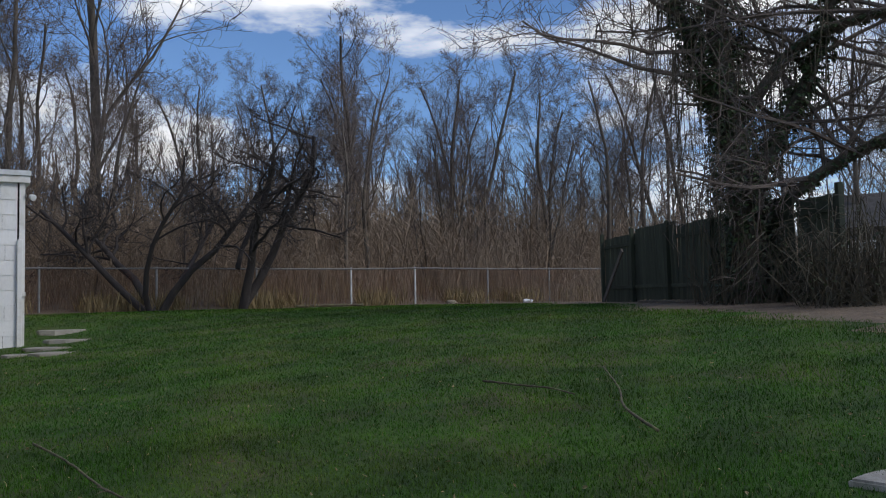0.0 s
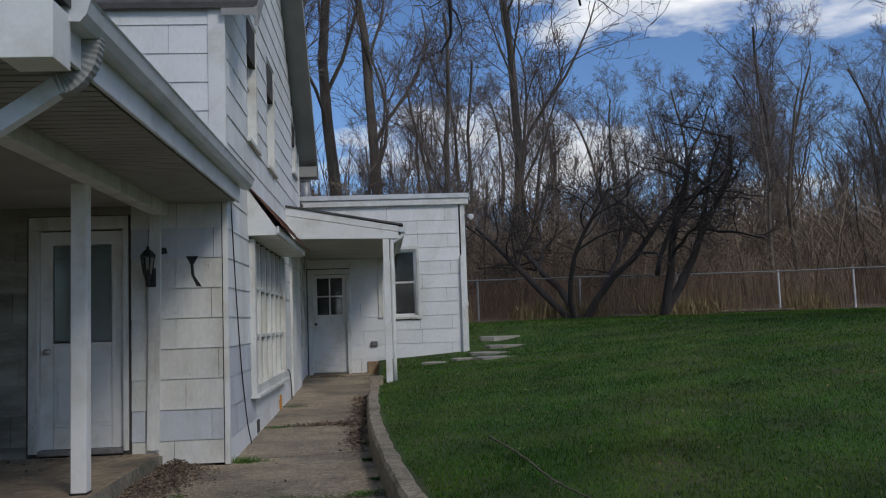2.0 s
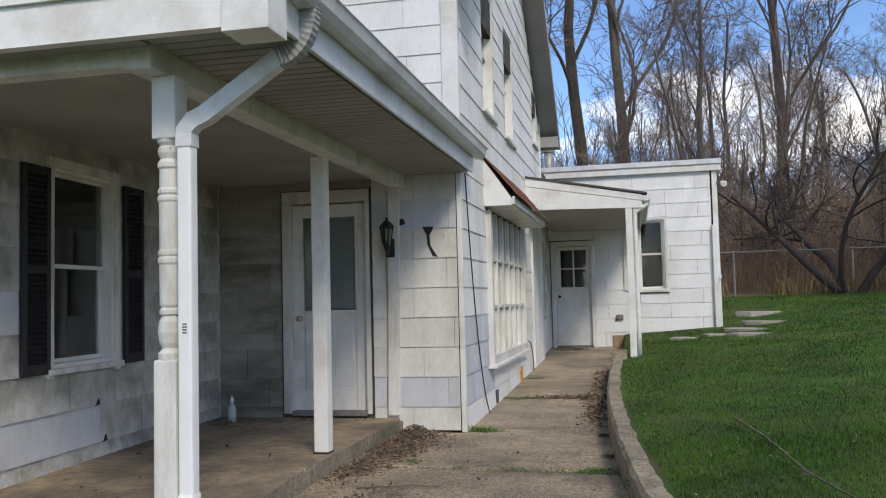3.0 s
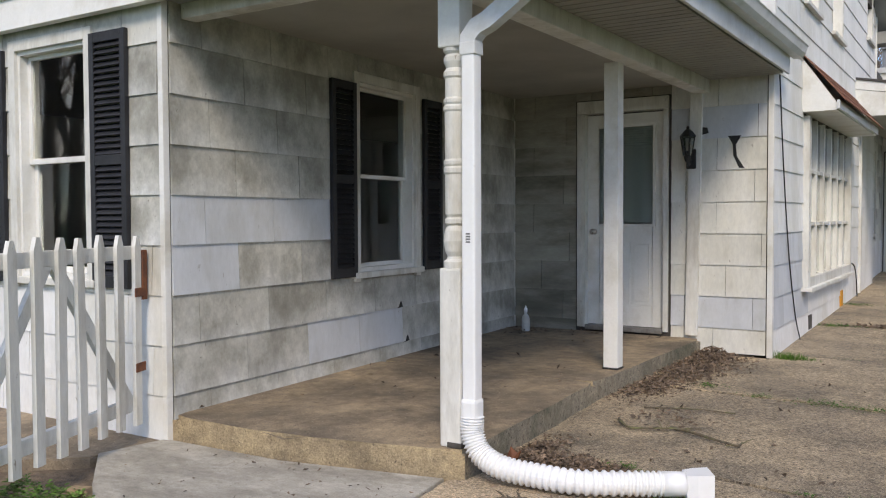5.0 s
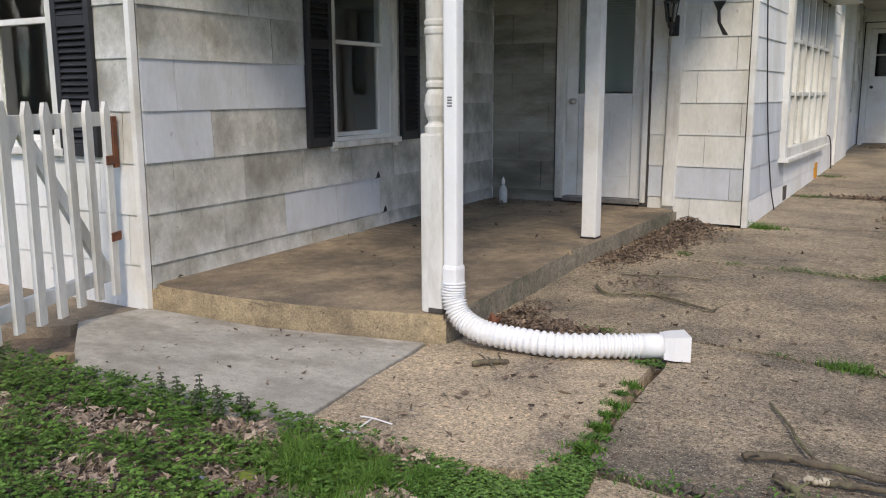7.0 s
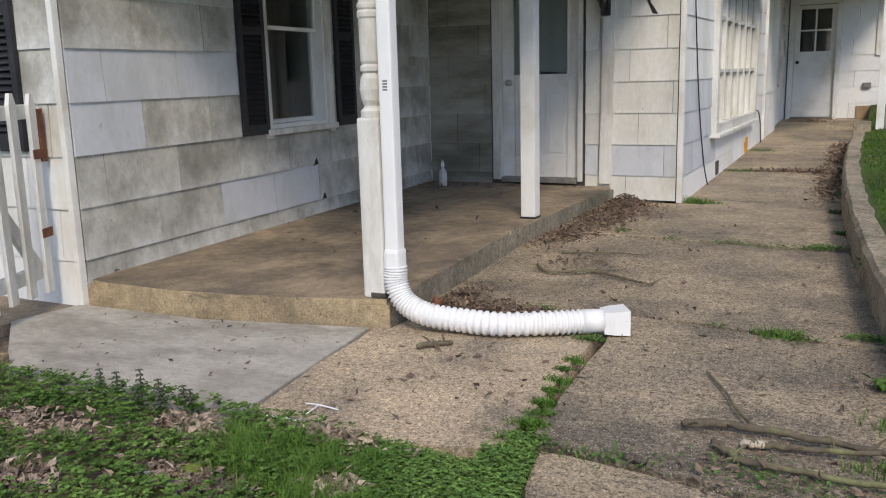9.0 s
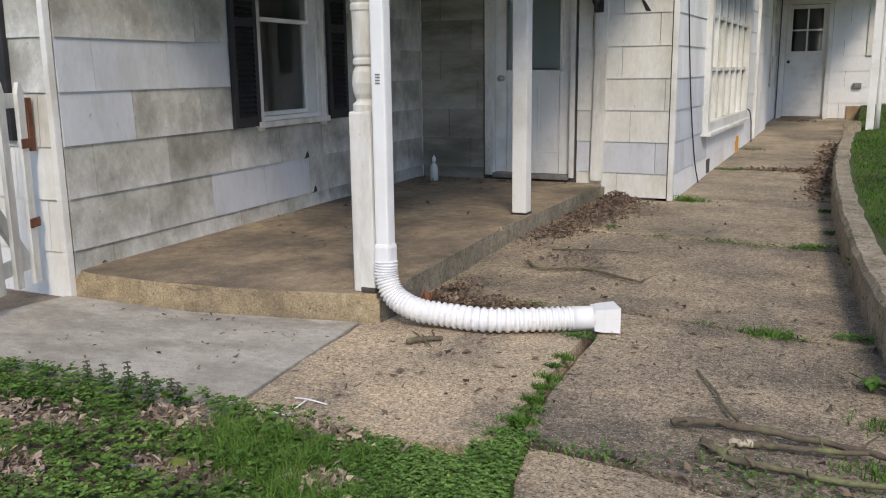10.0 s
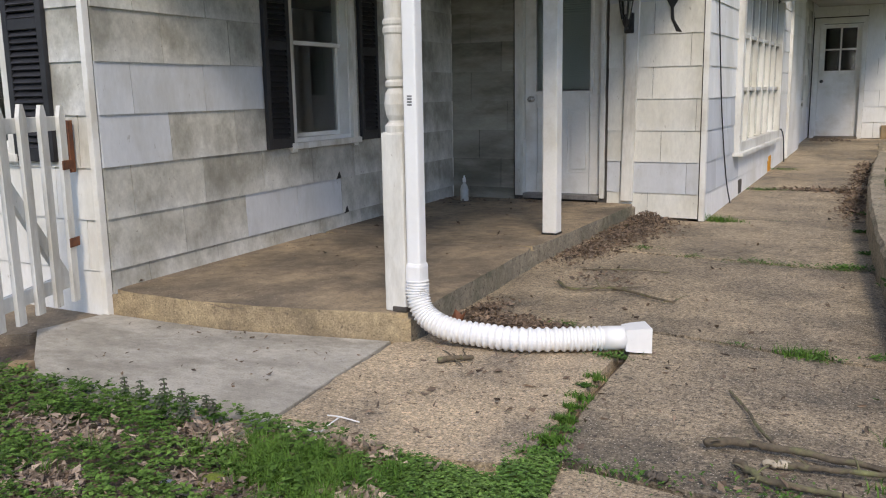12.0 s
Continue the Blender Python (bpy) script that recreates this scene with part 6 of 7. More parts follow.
def far_woods():
    """Distant bare woods round the place, too many stems to count."""
    rnd = random.Random(91)
    s = Soup()
    for _ in range(2300):
        a = rnd.uniform(0, 2 * math.pi)
        r = rnd.uniform(52, 100)
        x, y = 8 + r * math.cos(a), 8 + r * math.sin(a)
        z = lawn_z(x, y) - 0.3
        h = rnd.uniform(3, 10) * (1.0 if y > 0 else 1.4)
        w = Vector((rnd.gauss(0, 1.2), rnd.gauss(0, 1.2), 0))
        p = Vector((x, y, z))
        stem = [p, p + w * 0.4 + Vector((0, 0, h * 0.5)), p + w + Vector((0, 0, h))]
        q = rnd.uniform(0.05, 0.11)
        s.tube(stem, [q, q * 0.7, q * 0.25], 4)
        for _ in range(11):
            t = rnd.uniform(0.25, 0.95)
            c = stem[0].lerp(stem[1], t * 2) if t < 0.5 else stem[1].lerp(stem[2], t * 2 - 1)
            b = rnd.uniform(0, 2 * math.pi)
            ln = h * rnd.uniform(0.15, 0.33)
            d = Vector((math.cos(b) * 0.6, math.sin(b) * 0.6, 1.0)).normalized() * ln
            s.tube([c, c + d * 0.5 + Vector((0, 0, -0.1)), c + d], [q * 0.4, q * 0.3, q * 0.12], 3)
    tagged(s.make("far_woods", M["twig"]), "distant bare woods on the rising ground", "woods", kind="stuff")


far_woods()


# ---- fences ----
def chain_link():
    top = thing("chain_link_fence", "rusty chain-link fence along the back of the lawn", "fence")
    y = 26.1
    posts = [(-6, 0), (-2.4, 0), (0.6, 0), (3.5, 0), (6.6, 0), (9.6, 0), (12.8, 1), (15.2, 1), (18.2, 0), (21.0, 0), (23.6, 0)]
    for x, pale in posts:
        z = lawn_z(x, y)
        part("post", lathe([(0.032, z - 0.1), (0.032, z + 1.27), (0.02, z + 1.30)], 8, centre=(x, y)), M["alu" if pale else "galv"], top)
    s = Soup()
    pts = [Vector((x, y - 0.03, lawn_z(x, y) + 1.25)) for x in np.linspace(-6, 23.6, 40)]
    s.tube(pts, [0.024] * 40, 6, True)
    s.make("top_rail", M["grey_metal"], top)
    s = Soup()
    x = -6.0
    while x < 22.4:
        for sign in (1, -1):
            a, b = (x, x + 1.2) if sign > 0 else (x + 1.2, x)
            s.tube([(a, y - 0.03 * sign * 0.2, lawn_z(a, y) + 0.03), (b, y, lawn_z(b, y) + 1.23)], [0.0026, 0.0026], 3)
        x += 0.085
    s.make("wire_mesh", M["rust"], top, "rusted diamond wire mesh")


chain_link()


def board_fence():
    top = thing("board_fence", "dark weathered board fence leaning at the lawn edge", "fence")
    a, b = Vector((17.7, 19.3)), Vector((13.6, 9.0))
    length = (b - a).length
    d = (b - a) / length
    n = int(length / 0.15)
    rnd = random.Random(3)
    ang = math.atan2(d.y, d.x)
    bm = boxed(-0.07, 0.07, -0.011, 0.011, 0, 1.85, 0.003)
    me = None
    for i in range(n):
        p = a + d * (i + 0.5) * length / n
        if me is None:
            ob = part("board", bm, M["fence_wood"], top)
            me = ob.data
        else:
            ob = new("board", me)
            ob.parent = top
        bay = (i // 16) % 2
        ob.matrix_basis = Matrix.Translation((p.x, p.y, lawn_z(p.x, p.y) - 0.05 + rnd.uniform(-0.02, 0.02) + 0.10 * bay)) @ Matrix.Rotation(ang, 4, "Z") @ Matrix.Rotation(rnd.uniform(-0.012, 0.012), 4, "Y") @ Matrix.Rotation(0.03 * bay, 4, "X")
    for i in range(6):
        p = a + d * i * length / 5
        ob = part("post", boxed(-0.05, 0.05, -0.13, -0.03, -0.1, 1.95, 0.006), M["fence_wood"], top)
        ob.matrix_basis = Matrix.Translation((p.x, p.y, lawn_z(p.x, p.y))) @ Matrix.Rotation(ang, 4, "Z")
    for i in range(5):
        for z in (0.35, 1.5):
            p = a + d * i * length / 5
            ob = part("rail", boxed(0, length / 5, -0.05, -0.012, z, z + 0.09, 0.004), M["fence_wood"], top)
            ob.matrix_basis = Matrix.Translation((p.x, p.y, lawn_z(p.x, p.y))) @ Matrix.Rotation(ang, 4, "Z")
    p = a + d * 2.2
    lean = thing("leaning_plank", "grey plank propped against the dark fence", "plank", Matrix.Translation((p.x - 0.9, p.y + 0.1, lawn_z(p.x - 0.9, p.y))) @ Matrix.Rotation(ang + math.pi, 4, "Z"))
    ob = part("plank", boxed(-0.06, 0.06, -0.02, 0.02, 0, 1.9, 0.004), M["grey_wood"], lean)
    ob.matrix_basis = pose(0.3, 0, 0.0, 0, -48, 0)
    for i in range(4):
        q = a + d * (6.0 + 0.1 * i)
        x, y = q.x - 0.9 - 0.12 * i, q.y
        pl = thing("loose_board", "grey board lying below the dark fence", "plank", Matrix.Translation((x, y, lawn_z(x, y) + 0.03)) @ Matrix.Rotation(ang + 0.1 * i, 4, "Z"), group="loose boards below the fence")
        part("plank", boxed(-0.9, 0.9, -0.05, 0.05, -0.02, 0.03, 0.004), M["grey_wood"], pl)


board_fence()


# ---- buildings beyond ----
def gable_house(name, label, m, w, d, h, rise, wall_mat, windows):
    top = thing(name, label, "house", m)
    part("wall", boxed(-w / 2, w / 2, -d / 2, d / 2, -1.0, h, 0), M[wall_mat], top)
    part("roof", profile([(-d / 2 - 0.3, h - 0.1), (d / 2 + 0.3, h - 0.1), (0, h + rise)], "x", -w / 2 - 0.25, w / 2 + 0.25), M["roofing"], top)
    for x, z, ww, hh in windows:
        fr = part("window", boxed(x - ww / 2 - 0.08, x + ww / 2 + 0.08, -d / 2 - 0.05, -d / 2 + 0.02, z - 0.08, z + hh + 0.08, 0), M["paint"], top)
        part("pane", boxed(x - ww / 2, x + ww / 2, -d / 2 - 0.06, -d / 2 - 0.04, z, z + hh, 0), M["glass"], fr)


gable_house("shed", "grey weathered shed beyond the ivy tree", pose(29.0, 17.0, lawn_z(29, 17), 0, 0, -62), 5.0, 4.0, 2.3, 1.2, "far_grey", [(-1.2, 0.9, 0.7, 0.8), (1.0, 0.9, 0.7, 0.8)])
gable_house("far_house", "small white house far behind the woods", pose(36.0, 112.0, lawn_z(36, 112) + 0.1, 0, 0, -15), 5.0, 5.0, 2.6, 1.2, "far_wall", [(-1.6, 0.9, 0.9, 1.2), (1.4, 0.9, 0.9, 1.2)])


# ---- grass, leaves, weeds ----
def blades(s, rnd, x, y, z, h, w, lean=0.5):
    a = rnd.uniform(0, 2 * math.pi)
    o = Vector((math.cos(a), math.sin(a), 0))
    k = Vector((-o.y, o.x, 0)) * w / 2
    p = Vector((x, y, z))
    l1, l2 = rnd.uniform(0.05, lean) * 0.4, rnd.uniform(0.2, lean + 0.2)
    b = len(s.v)
    mid = p + o * h * l1 + Vector((0, 0, h * 0.6))
    s.v += [p - k, p + k, mid + k * 0.7, mid - k * 0.7, p + o * h * l2 + Vector((0, 0, h))]
    s.f += [(b, b + 1, b + 2, b + 3), (b + 3, b + 2, b + 4)]


def lawn_grass():
    rnd = random.Random(31)
    green, dry = Soup(), Soup()
    cx, cy = 0.75, 0.5
    made = 0
    while made < 260000:
        r = 2.2 + 24.5 * rnd.random() ** 1.55
        a = rnd.uniform(radians(18), radians(100))
        x, y = cx + r * math.cos(a), cy + r * math.sin(a)
        if y > 25.0 + 0.5 * noise.noise((x * 0.8, 3, 0)) or y < 2.2 or x > 10.7 + 0.4 * (y - 9) + 0.8 * noise.noise((0, y * 0.4, 5)) + rnd.uniform(-0.4, 0.4) or in_concrete(x, y) or x < curb_x(y) + 0.17 and y > 3.5 or (y > 18.3 and x < 2.45):
            continue
        if y < 3.6 and x < 1.2:
            continue
        patch = noise.noise((x * 0.7, y * 0.7, 9))
        made += 1
        tall = 1 + 0.7 * max(0, patch)
        h = rnd.uniform(0.014, 0.034) * tall + 0.0004 * r
        w = 0.0024 + 0.00045 * r
        z = ground_z(x, y) - 0.004
        if rnd.random() < 0.02 + 0.06 * max(0, -patch):
            blades(dry, rnd, x, y, z, h * 0.8, w * 0.8, 1.1)
        else:
            blades(green, rnd, x, y, z, h, w, 1.5)
    tagged(green.make("grass", M["blade"]), "short green spring grass of the lawn", "grass", kind="stuff")
    tagged(dry.make("dry_grass", M["dry_blade"]), "dry straw blades scattered through the lawn", "grass", kind="stuff")
    lv = Soup()
    for _ in range(750):
        r = 3 + 20 * rnd.random()
        a = rnd.uniform(radians(20), radians(98))
        x, y = cx + r * math.cos(a), cy + r * math.sin(a)
        if in_concrete(x, y) or y > 25.5 or y < 3 or (y > 18.3 and x < 2.5):
            continue
        s = rnd.uniform(0.018, 0.045)
        lv.leaf((x, y, ground_z(x, y) + rnd.uniform(0.03, 0.06)), (rnd.uniform(-1, 1), rnd.uniform(-1, 1), rnd.uniform(-0.2, 0.4)), (rnd.uniform(-1, 1), rnd.uniform(-1, 1), rnd.uniform(-0.4, 0.4)), s, s * 0.6, 0.3)
    tagged(lv.make("fallen_leaves", M["dry_blade"]), "pale dead leaves scattered over the lawn", "leaf", kind="stuff")


lawn_grass()


def front_bed():
    """Ground cover, grass and dead leaves in front of the patio."""
    rnd = random.Random(44)
    cover, clover, grass, dead = Soup(), Soup(), Soup(), Soup()

    def bed(x, y):
        edge = 3.235 - 0.06 * max(0.0, x + 1.2) + 0.07 * noise.noise((x * 2.3, 0, 6)) if x > -3.0 else 3.1
        if x > -0.32:
            edge = float(np.interp(x, (-0.32, -0.22, -0.15, -0.10, 0.02, 0.3, 0.9), (3.30, 3.40, 3.36, 3.05, 2.72, 2.64, 2.66)))
        return y < edge

    def near(x, y, spots):
        return max(1 - ((x - a) / p) ** 2 - ((y - b) / q) ** 2 for a, b, p, q in spots)
    drifts = ((-1.85, 2.86, 0.38, 0.12), (-1.30, 3.04, 0.27, 0.12), (-0.80, 3.15, 0.2, 0.06), (-2.6, 2.7, 0.5, 0.2), (-1.0, 2.74, 0.25, 0.07), (-0.62, 2.86, 0.12, 0.08), (-3.3, 2.8, 0.5, 0.25), (-1.55, 2.55, 0.2, 0.1))
    bare = ((-1.04, 2.745, 0.22, 0.055),)
    for _ in range(3800):
        a, b, p, q = rnd.choice(drifts)
        x, y = rnd.gauss(a, p * 0.55), rnd.gauss(b, q * 0.55)
        if not bed(x, y):
            continue
        ln = rnd.uniform(0.014, 0.048)
        dead.leaf((x, y, max(ground_z(x, y), -0.01) + rnd.uniform(0.004, 0.03)), (rnd.uniform(-1, 1), rnd.uniform(-1, 1), rnd.uniform(-0.3, 0.5)), (rnd.uniform(-1, 1), rnd.uniform(-1, 1), rnd.uniform(-0.5, 0.5)), ln, ln * 0.6, rnd.uniform(0.1, 0.6))
    made = 0
    while made < 30000:
        x, y = rnd.uniform(-4.6, 0.9), rnd.uniform(1.5, 3.4)
        if not bed(x, y):
            continue
        made += 1
        if near(x, y, bare) > 0 or near(x, y, drifts) > 0.1 + 0.5 * rnd.random():
            continue
        z = max(ground_z(x, y), -0.01)
        fine = 0.62 if x > -0.75 else 1.0
        h = rnd.uniform(0.01, 0.055) * (1 + max(0, noise.noise((x * 3, y * 3, 8)))) * fine
        c = Vector((x, y, z + h))
        a0 = rnd.uniform(0, 6.28)
        for k in range(rnd.choice((3, 3, 4))):
            a = a0 + k * 2.1 + rnd.uniform(-0.2, 0.2)
            o = Vector((math.cos(a), math.sin(a), rnd.uniform(-0.2, 0.45)))
            ln = rnd.uniform(0.009, 0.024) * fine
            cover.leaf(c, o, (-o.y, o.x, rnd.uniform(-0.2, 0.2)), ln, ln * 0.85, 0.12)
    for cxx, cyy, n, rad in ((-1.0, 2.92, 420, 0.10), (-0.86, 2.86, 420, 0.09), (-0.74, 2.98, 400, 0.10), (-0.92, 3.03, 300, 0.07), (-0.66, 2.78, 360, 0.08), (-1.1, 3.0, 240, 0.06), (-1.9, 2.5, 220, 0.25), (-0.1, 2.45, 400, 0.3), (-2.9, 2.5, 200, 0.35), (-0.45, 2.75, 260, 0.12)):
        roots = [(rnd.gauss(cxx, rad), rnd.gauss(cyy, rad * 0.6)) for _ in range(n // 22)]
        for _ in range(n * 2):
            rx, ry = rnd.choice(roots)
            x, y = rnd.gauss(rx, 0.014), rnd.gauss(ry, 0.012)
            if bed(x, y):
                blades(grass, rnd, x, y, max(ground_z(x, y), -0.01), rnd.uniform(0.03, 0.085), 0.003, 1.2)
    made = 0
    while made < 11000:
        x, y = rnd.uniform(-0.85, 0.0), rnd.uniform(2.45, 3.4)
        if not bed(x, y):
            continue
        made += 1
        if near(x, y, drifts) > 0.3 + 0.5 * rnd.random() or x < -0.6 and rnd.random() < 0.6:
            continue
        c = Vector((x, y, max(ground_z(x, y), -0.01) + rnd.uniform(0.006, 0.038)))
        a0 = rnd.uniform(0, 6.28)
        for k in range(3):
            a = a0 + k * 2.1
            o = Vector((math.cos(a), math.sin(a), rnd.uniform(-0.1, 0.4)))
            ln = rnd.uniform(0.007, 0.014)
            clover.leaf(c, o, (-o.y, o.x, rnd.uniform(-0.2, 0.2)), ln, ln * 0.9, 0.12)
    tagged(clover.make("ground_cover", M["fine_clover"]), "bright fine clover at the corner of the patio", "ground cover", kind="stuff")
    tagged(cover.make("ground_cover", M["clover"]), "small-leaved green ground cover before the patio", "ground cover", kind="stuff")
    tagged(grass.make("grass", M["tuft_blade"]), "tufted green grass before the patio", "grass", kind="stuff")
    tagged(dead.make("fallen_leaves", M["pale_leaf"]), "curled brown dead leaves among the ground cover", "leaf", kind="stuff")
    bm = bmesh.new()
    bmesh.ops.create_icosphere(bm, subdivisions=3, radius=0.05)
    for v in bm.verts:
        v.co *= 1 + 0.25 * noise.noise(v.co * 40)
        v.co.z *= 0.6
    cushion = part("moss_cushion", bm, M["moss"], None, "", True)
    cushion.location = (-1.079, 2.787, ground_z(-1.079, 2.787) + 0.008)
    tagged(cushion, "small yellow-green moss cushion among the leaves", "moss")


front_bed()


def leaf_pile(label, centres, n, seed, size=(0.02, 0.05), level=None):
    rnd = random.Random(seed)
    s = Soup()
    for _ in range(n):
        cx, cy, sx, sy, h = rnd.choice(centres)
        gx, gy = rnd.gauss(0, 1), rnd.gauss(0, 1)
        x, y = cx + gx * sx, cy + gy * sy
        lim = -1.31 - 0.08 * max(0, y - 4.4) if y < 6.35 else -1.46
        if level is None and y < 8.8 and x < lim + 0.02 and cx > -1.6:
            continue
        if y > 8.8 and x < -0.83 or x > curb_x(y) - 0.01 and y > 3.7 and cx < 1:
            continue
        if y > 8.78 and x < -1.4:
            continue
        base = level if level is not None else 0.132 if cx < -1.6 else walk_z(x, y)
        z = base + rnd.random() * h * math.exp(-0.5 * (gx * gx + gy * gy)) + 0.004
        l = rnd.uniform(*size)
        s.leaf((x, y, z), (rnd.uniform(-1, 1), rnd.uniform(-1, 1), rnd.uniform(-0.25, 0.4)), (rnd.uniform(-1, 1), rnd.uniform(-1, 1), rnd.uniform(-0.5, 0.5)), l, l * 0.55, rnd.uniform(0.1, 0.5))
    tagged(s.make("leaf_pile", M["dead_leaf"]), label, "leaf", kind="stuff")


leaf_pile("drift of dead leaves along the porch slab", [(-1.30, 7.0, 0.1, 0.25, 0.03), (-1.25, 7.6, 0.14, 0.3, 0.07), (-1.22, 8.1, 0.15, 0.3, 0.09), (-1.28, 8.55, 0.1, 0.15, 0.10)], 5200, 51, (0.015, 0.042))
leaf_pile("drift of dead leaves behind the drain pipe", [(-1.16, 4.78, 0.1, 0.1, 0.05), (-1.0, 4.85, 0.12, 0.1, 0.05), (-0.82, 4.82, 0.13, 0.07, 0.03), (-1.22, 5.0, 0.05, 0.15, 0.04)], 2600, 52, (0.014, 0.038))
leaf_pile("brown leaves gathered along the curb", [(0.34, 9.7, 0.07, 0.35, 0.04), (0.32, 10.5, 0.08, 0.4, 0.06), (0.22, 11.12, 0.15, 0.10, 0.06), (-0.1, 11.15, 0.25, 0.05, 0.02), (0.30, 12.2, 0.08, 0.45, 0.04), (0.30, 13.4, 0.08, 0.4, 0.04), (-0.5, 17.9, 0.22, 0.2, 0.04)], 1900, 53, (0.025, 0.065))
leaf_pile("few dead leaves scattered over the patio", [(-0.9, 6.1, 0.14, 0.1, 0.02), (0.0, 6.0, 0.7, 1.2, 0.0), (0.2, 4.3, 0.5, 0.5, 0.0), (-0.8, 3.9, 0.3, 0.4, 0.0), (0.62, 3.45, 0.2, 0.08, 0.03)], 420, 54)
leaf_pile("dark leaf scraps on the smooth concrete", [(-2.3, 3.7, 0.4, 0.2, 0.0), (-1.7, 3.8, 0.2, 0.25, 0.0), (-2.0, 4.08, 0.4, 0.04, 0.0)], 70, 56, (0.012, 0.035), 0.0)
leaf_pile("dead leaves in the corner of the porch", [(-3.15, 8.5, 0.12, 0.12, 0.02), (-2.3, 8.6, 0.3, 0.06, 0.01), (-2.4, 6.2, 0.5, 1.0, 0.0)], 180, 55)


JOINT_GRASS, JOINT_LEAF = Soup(), Soup()


def tuft(x, y, n, rad, h, seed, kind="grass", z=None):
    """Adds one tuft to the weeds that grow in the paving joints."""
    rnd = random.Random(seed)
    z = walk_z(x, y) if z is None else z
    for _ in range(n):
        px, py = x + rnd.gauss(0, rad), y + rnd.gauss(0, rad * 0.55)
        if kind == "grass":
            blades(JOINT_GRASS, rnd, px, py, z - 0.01, rnd.uniform(0.4, 1.0) * h, 0.006, 1.1)
        else:
            a = rnd.uniform(0, 2 * math.pi)
            o = Vector((math.cos(a), math.sin(a), rnd.uniform(0.0, 0.8)))
            l = rnd.uniform(0.5, 1.0) * h
            JOINT_LEAF.leaf((px, py, z + rnd.uniform(0.0, 0.3) * h), o, (-o.y, o.x, 0.1), l * 0.7, l * 0.4, 0.2)


k = 0
for x, y, n, rad, h, kind in ((-0.235, 3.42, 220, 0.05, 0.05, "leaf"), (-0.255, 3.55, 160, 0.03, 0.055, "grass"), (-0.25, 3.65, 130, 0.03, 0.04, "leaf"), (-0.30, 3.88, 110, 0.02, 0.05, "grass"), (-0.33, 4.12, 90, 0.018, 0.04, "leaf"), (-0.28, 3.75, 120, 0.022, 0.055, "grass"), (-0.31, 4.0, 60, 0.03, 0.06, "grass"), (-0.34, 4.25, 50, 0.025, 0.06, "grass"), (-0.36, 4.55, 90, 0.04, 0.05, "leaf"),
                              (-0.34, 4.68, 80, 0.05, 0.05, "leaf"), (-0.55, 4.93, 30, 0.06, 0.04, "leaf"), (-0.75, 4.96, 60, 0.06, 0.05, "leaf"), (0.40, 4.93, 110, 0.06, 0.08, "grass"), (0.12, 4.97, 25, 0.03, 0.04, "leaf"),
                              (0.48, 4.9, 50, 0.05, 0.06, "leaf"), (-0.55, 7.05, 40, 0.06, 0.05, "leaf"), (-0.15, 7.02, 90, 0.12, 0.05, "leaf"), (0.1, 7.0, 60, 0.1, 0.05, "leaf"), (0.38, 7.0, 110, 0.1, 0.06, "leaf"), (0.5, 7.05, 80, 0.07, 0.07, "leaf"),
                              (-0.95, 7.25, 40, 0.06, 0.06, "leaf"), (-0.72, 8.86, 90, 0.06, 0.13, "grass"), (-0.6, 8.9, 60, 0.07, 0.08, "grass"), (-0.25, 9.05, 20, 0.05, 0.03, "leaf"), (-0.62, 11.05, 110, 0.13, 0.07, "leaf"), (-0.7, 13.1, 90, 0.13, 0.07, "leaf"),
                              (0.48, 8.6, 70, 0.04, 0.09, "leaf"), (0.42, 9.6, 70, 0.04, 0.09, "leaf"), (0.55, 7.6, 60, 0.04, 0.08, "leaf"), (0.75, 5.0, 60, 0.05, 0.07, "leaf"), (0.48, 3.44, 120, 0.12, 0.05, "leaf"), (0.1, 3.40, 60, 0.07, 0.05, "leaf"),
                              (-0.02, 3.39, 30, 0.06, 0.04, "grass"), (0.7, 3.40, 60, 0.1, 0.05, "leaf"), (-1.33, 8.3, 25, 0.04, 0.06, "leaf"), (0.9, 3.6, 110, 0.08, 0.08, "grass"), (0.88, 4.0, 60, 0.06, 0.09, "grass")):
    k += 1
    tuft(x, y, int(n * 1.9), rad, h * 0.62, 600 + k, kind)
tuft(0.85, 4.35, 24, 0.05, 0.11, 700, "leaf")
tuft(0.70, 6.1, 14, 0.03, 0.08, 701, "leaf", 0.1)
tagged(JOINT_GRASS.make("weed_grass", M["tuft_blade"]), "green grass tufts growing in the paving joints", "weed", kind="stuff")
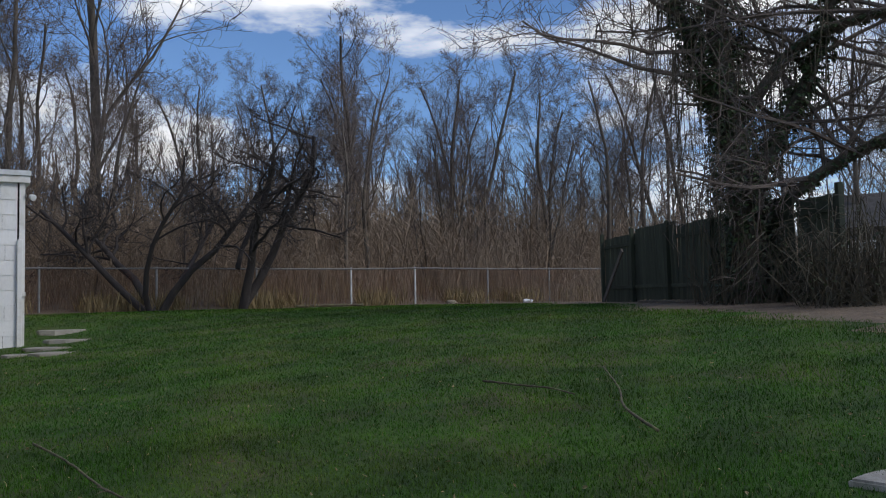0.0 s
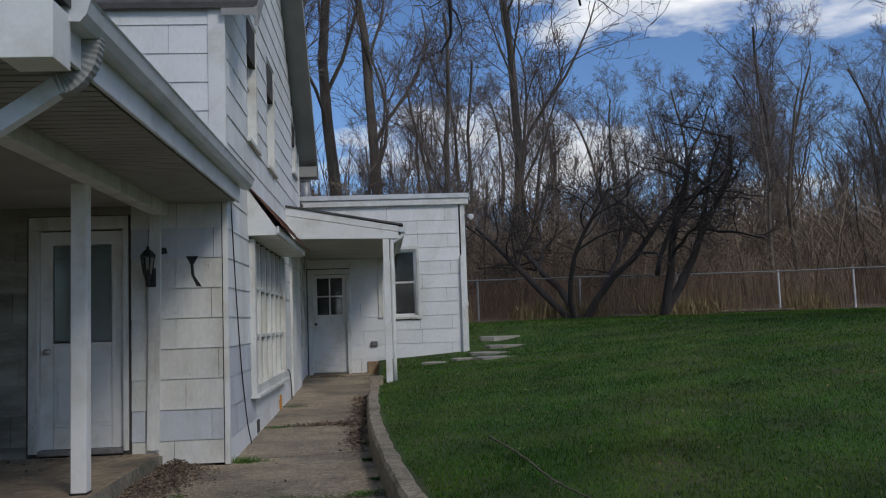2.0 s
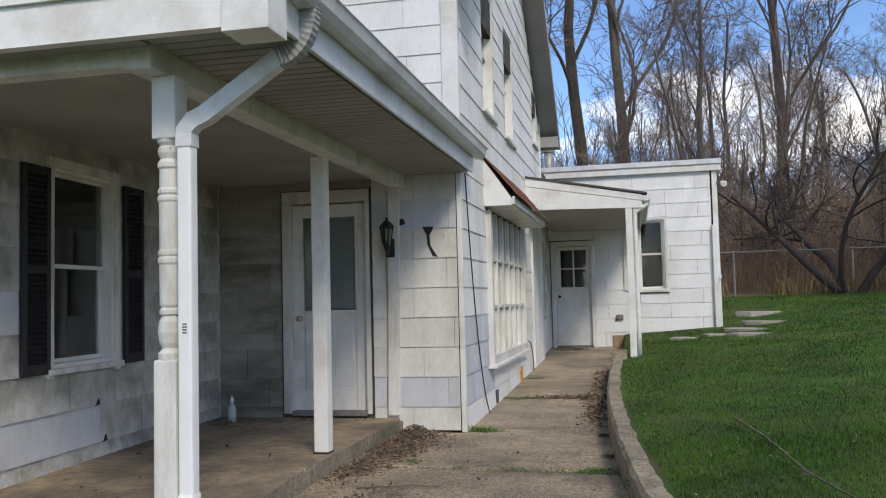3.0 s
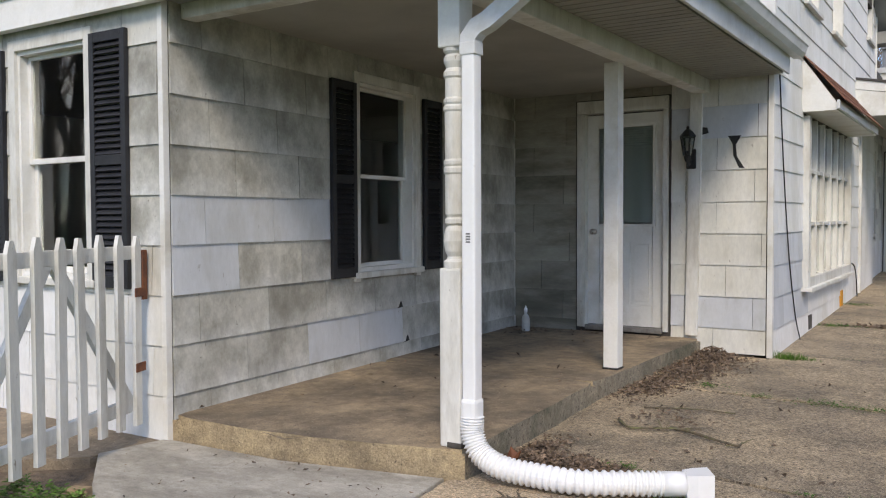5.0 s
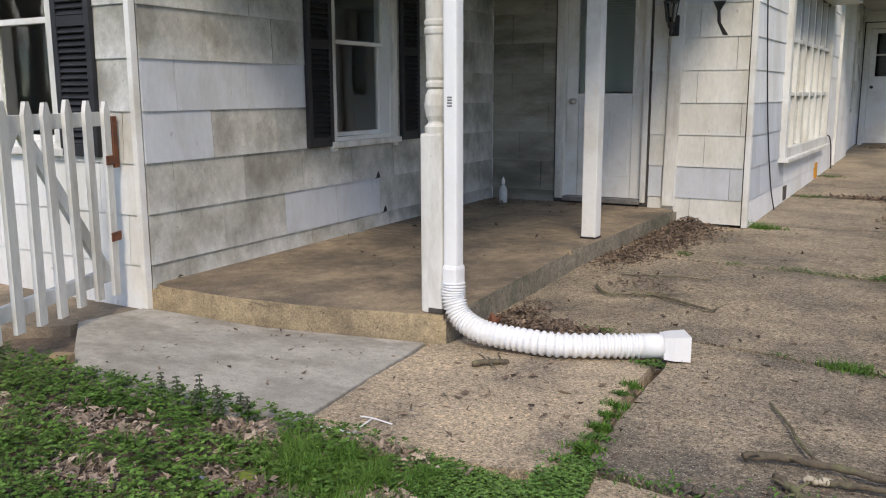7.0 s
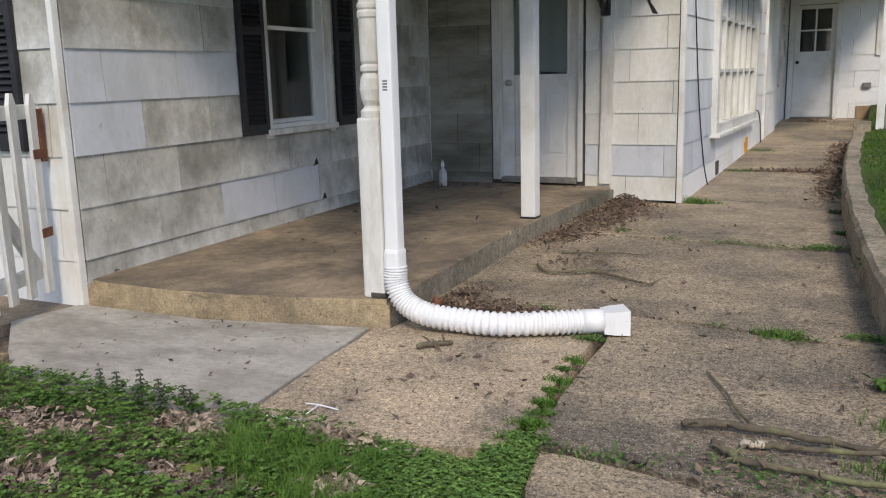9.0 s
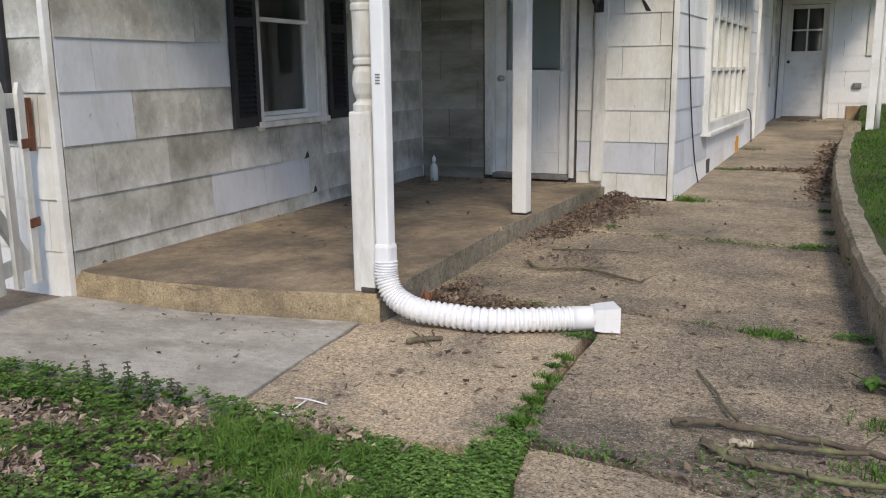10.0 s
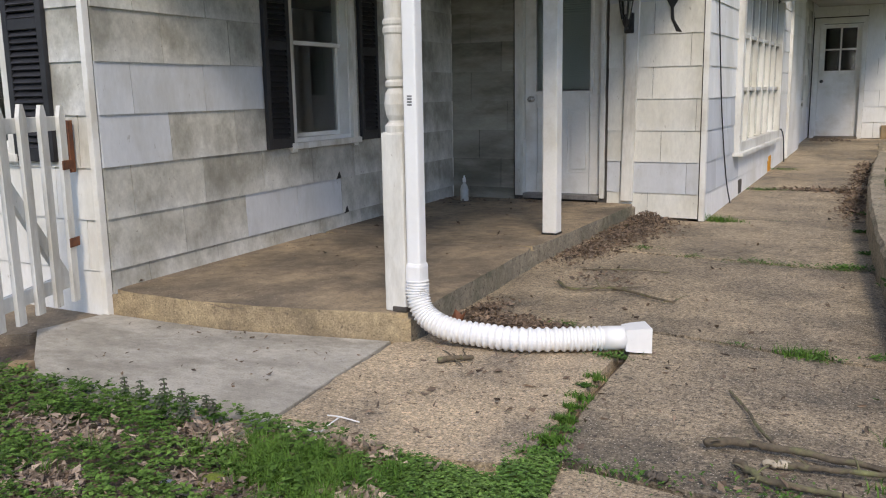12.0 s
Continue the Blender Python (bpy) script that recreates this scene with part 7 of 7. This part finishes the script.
tagged(JOINT_LEAF.make("joint_weeds", M["weed"]), "small leafy weeds growing in the paving joints", "weed", kind="stuff")


def nettle(x, y, h, seed):
    """A dead-nettle: a square stem with whorls of drooping leaves, purple towards the tip."""
    rnd = random.Random(seed)
    z = max(ground_z(x, y), -0.004)
    top = thing("dead_nettle", "upright purple-topped dead nettle at the patio edge", "weed", pose(x, y, z), group="dead nettles at the patio edge")
    s = Soup()
    s.tube([(0, 0, -0.01), (0.004, 0, h * 0.5), (0, 0.004, h)], [0.003, 0.003, 0.002], 4)
    s.make("stem", M["weed"], top)
    low, high = Soup(), Soup()
    for i in range(6):
        t = 0.35 + 0.65 * i / 5
        for q in range(5):
            a = q * 1.257 + i * 0.6
            o = Vector((math.cos(a), math.sin(a), -0.35 if t > 0.5 else 0.1))
            l = 0.028 * (1.25 - 0.6 * t)
            (high if t > 0.6 else low).leaf((0, 0, h * t), o, (-o.y, o.x, 0), l, l * 0.9, 0.15)
    low.make("leaves", M["weed"], top)
    high.make("flower_top", M["purple"], top, "purple-green leafy tip")


for i, (x, y, h) in enumerate(((-1.98, 3.08, 0.15), (-1.87, 3.06, 0.16), (-1.79, 3.10, 0.17), (-1.68, 3.08, 0.15), (-1.58, 3.10, 0.13), (-1.53, 3.08, 0.13), (-1.75, 3.04, 0.12), (-1.62, 3.02, 0.12))):
    nettle(x + 0.13, y + 0.05, h * 0.85, 800 + i)
s = Soup()
s.leaf((-1.21, 4.66, 0.03), (0.5, 0.2, 0.6), (0.3, -0.6, 0.3), 0.09, 0.07, 0.3)
s.leaf((-1.20, 4.67, 0.03), (-0.3, 0.4, 0.7), (0.6, 0.2, 0.2), 0.08, 0.06, 0.3)
tagged(s.make("russet_leaf", M["red_leaf"]), "large russet leaf against the porch slab", "leaf")


# ---- shingle courses ----
for w_ob, u0, u1, z0, z1, holes, pick, seed, slope, skip in SHINGLE_JOBS:
    lay_shingles(w_ob, u0, u1, z0, z1, holes, pick, 1.22 if pick is plain else 0.61, seed, slope, skip)
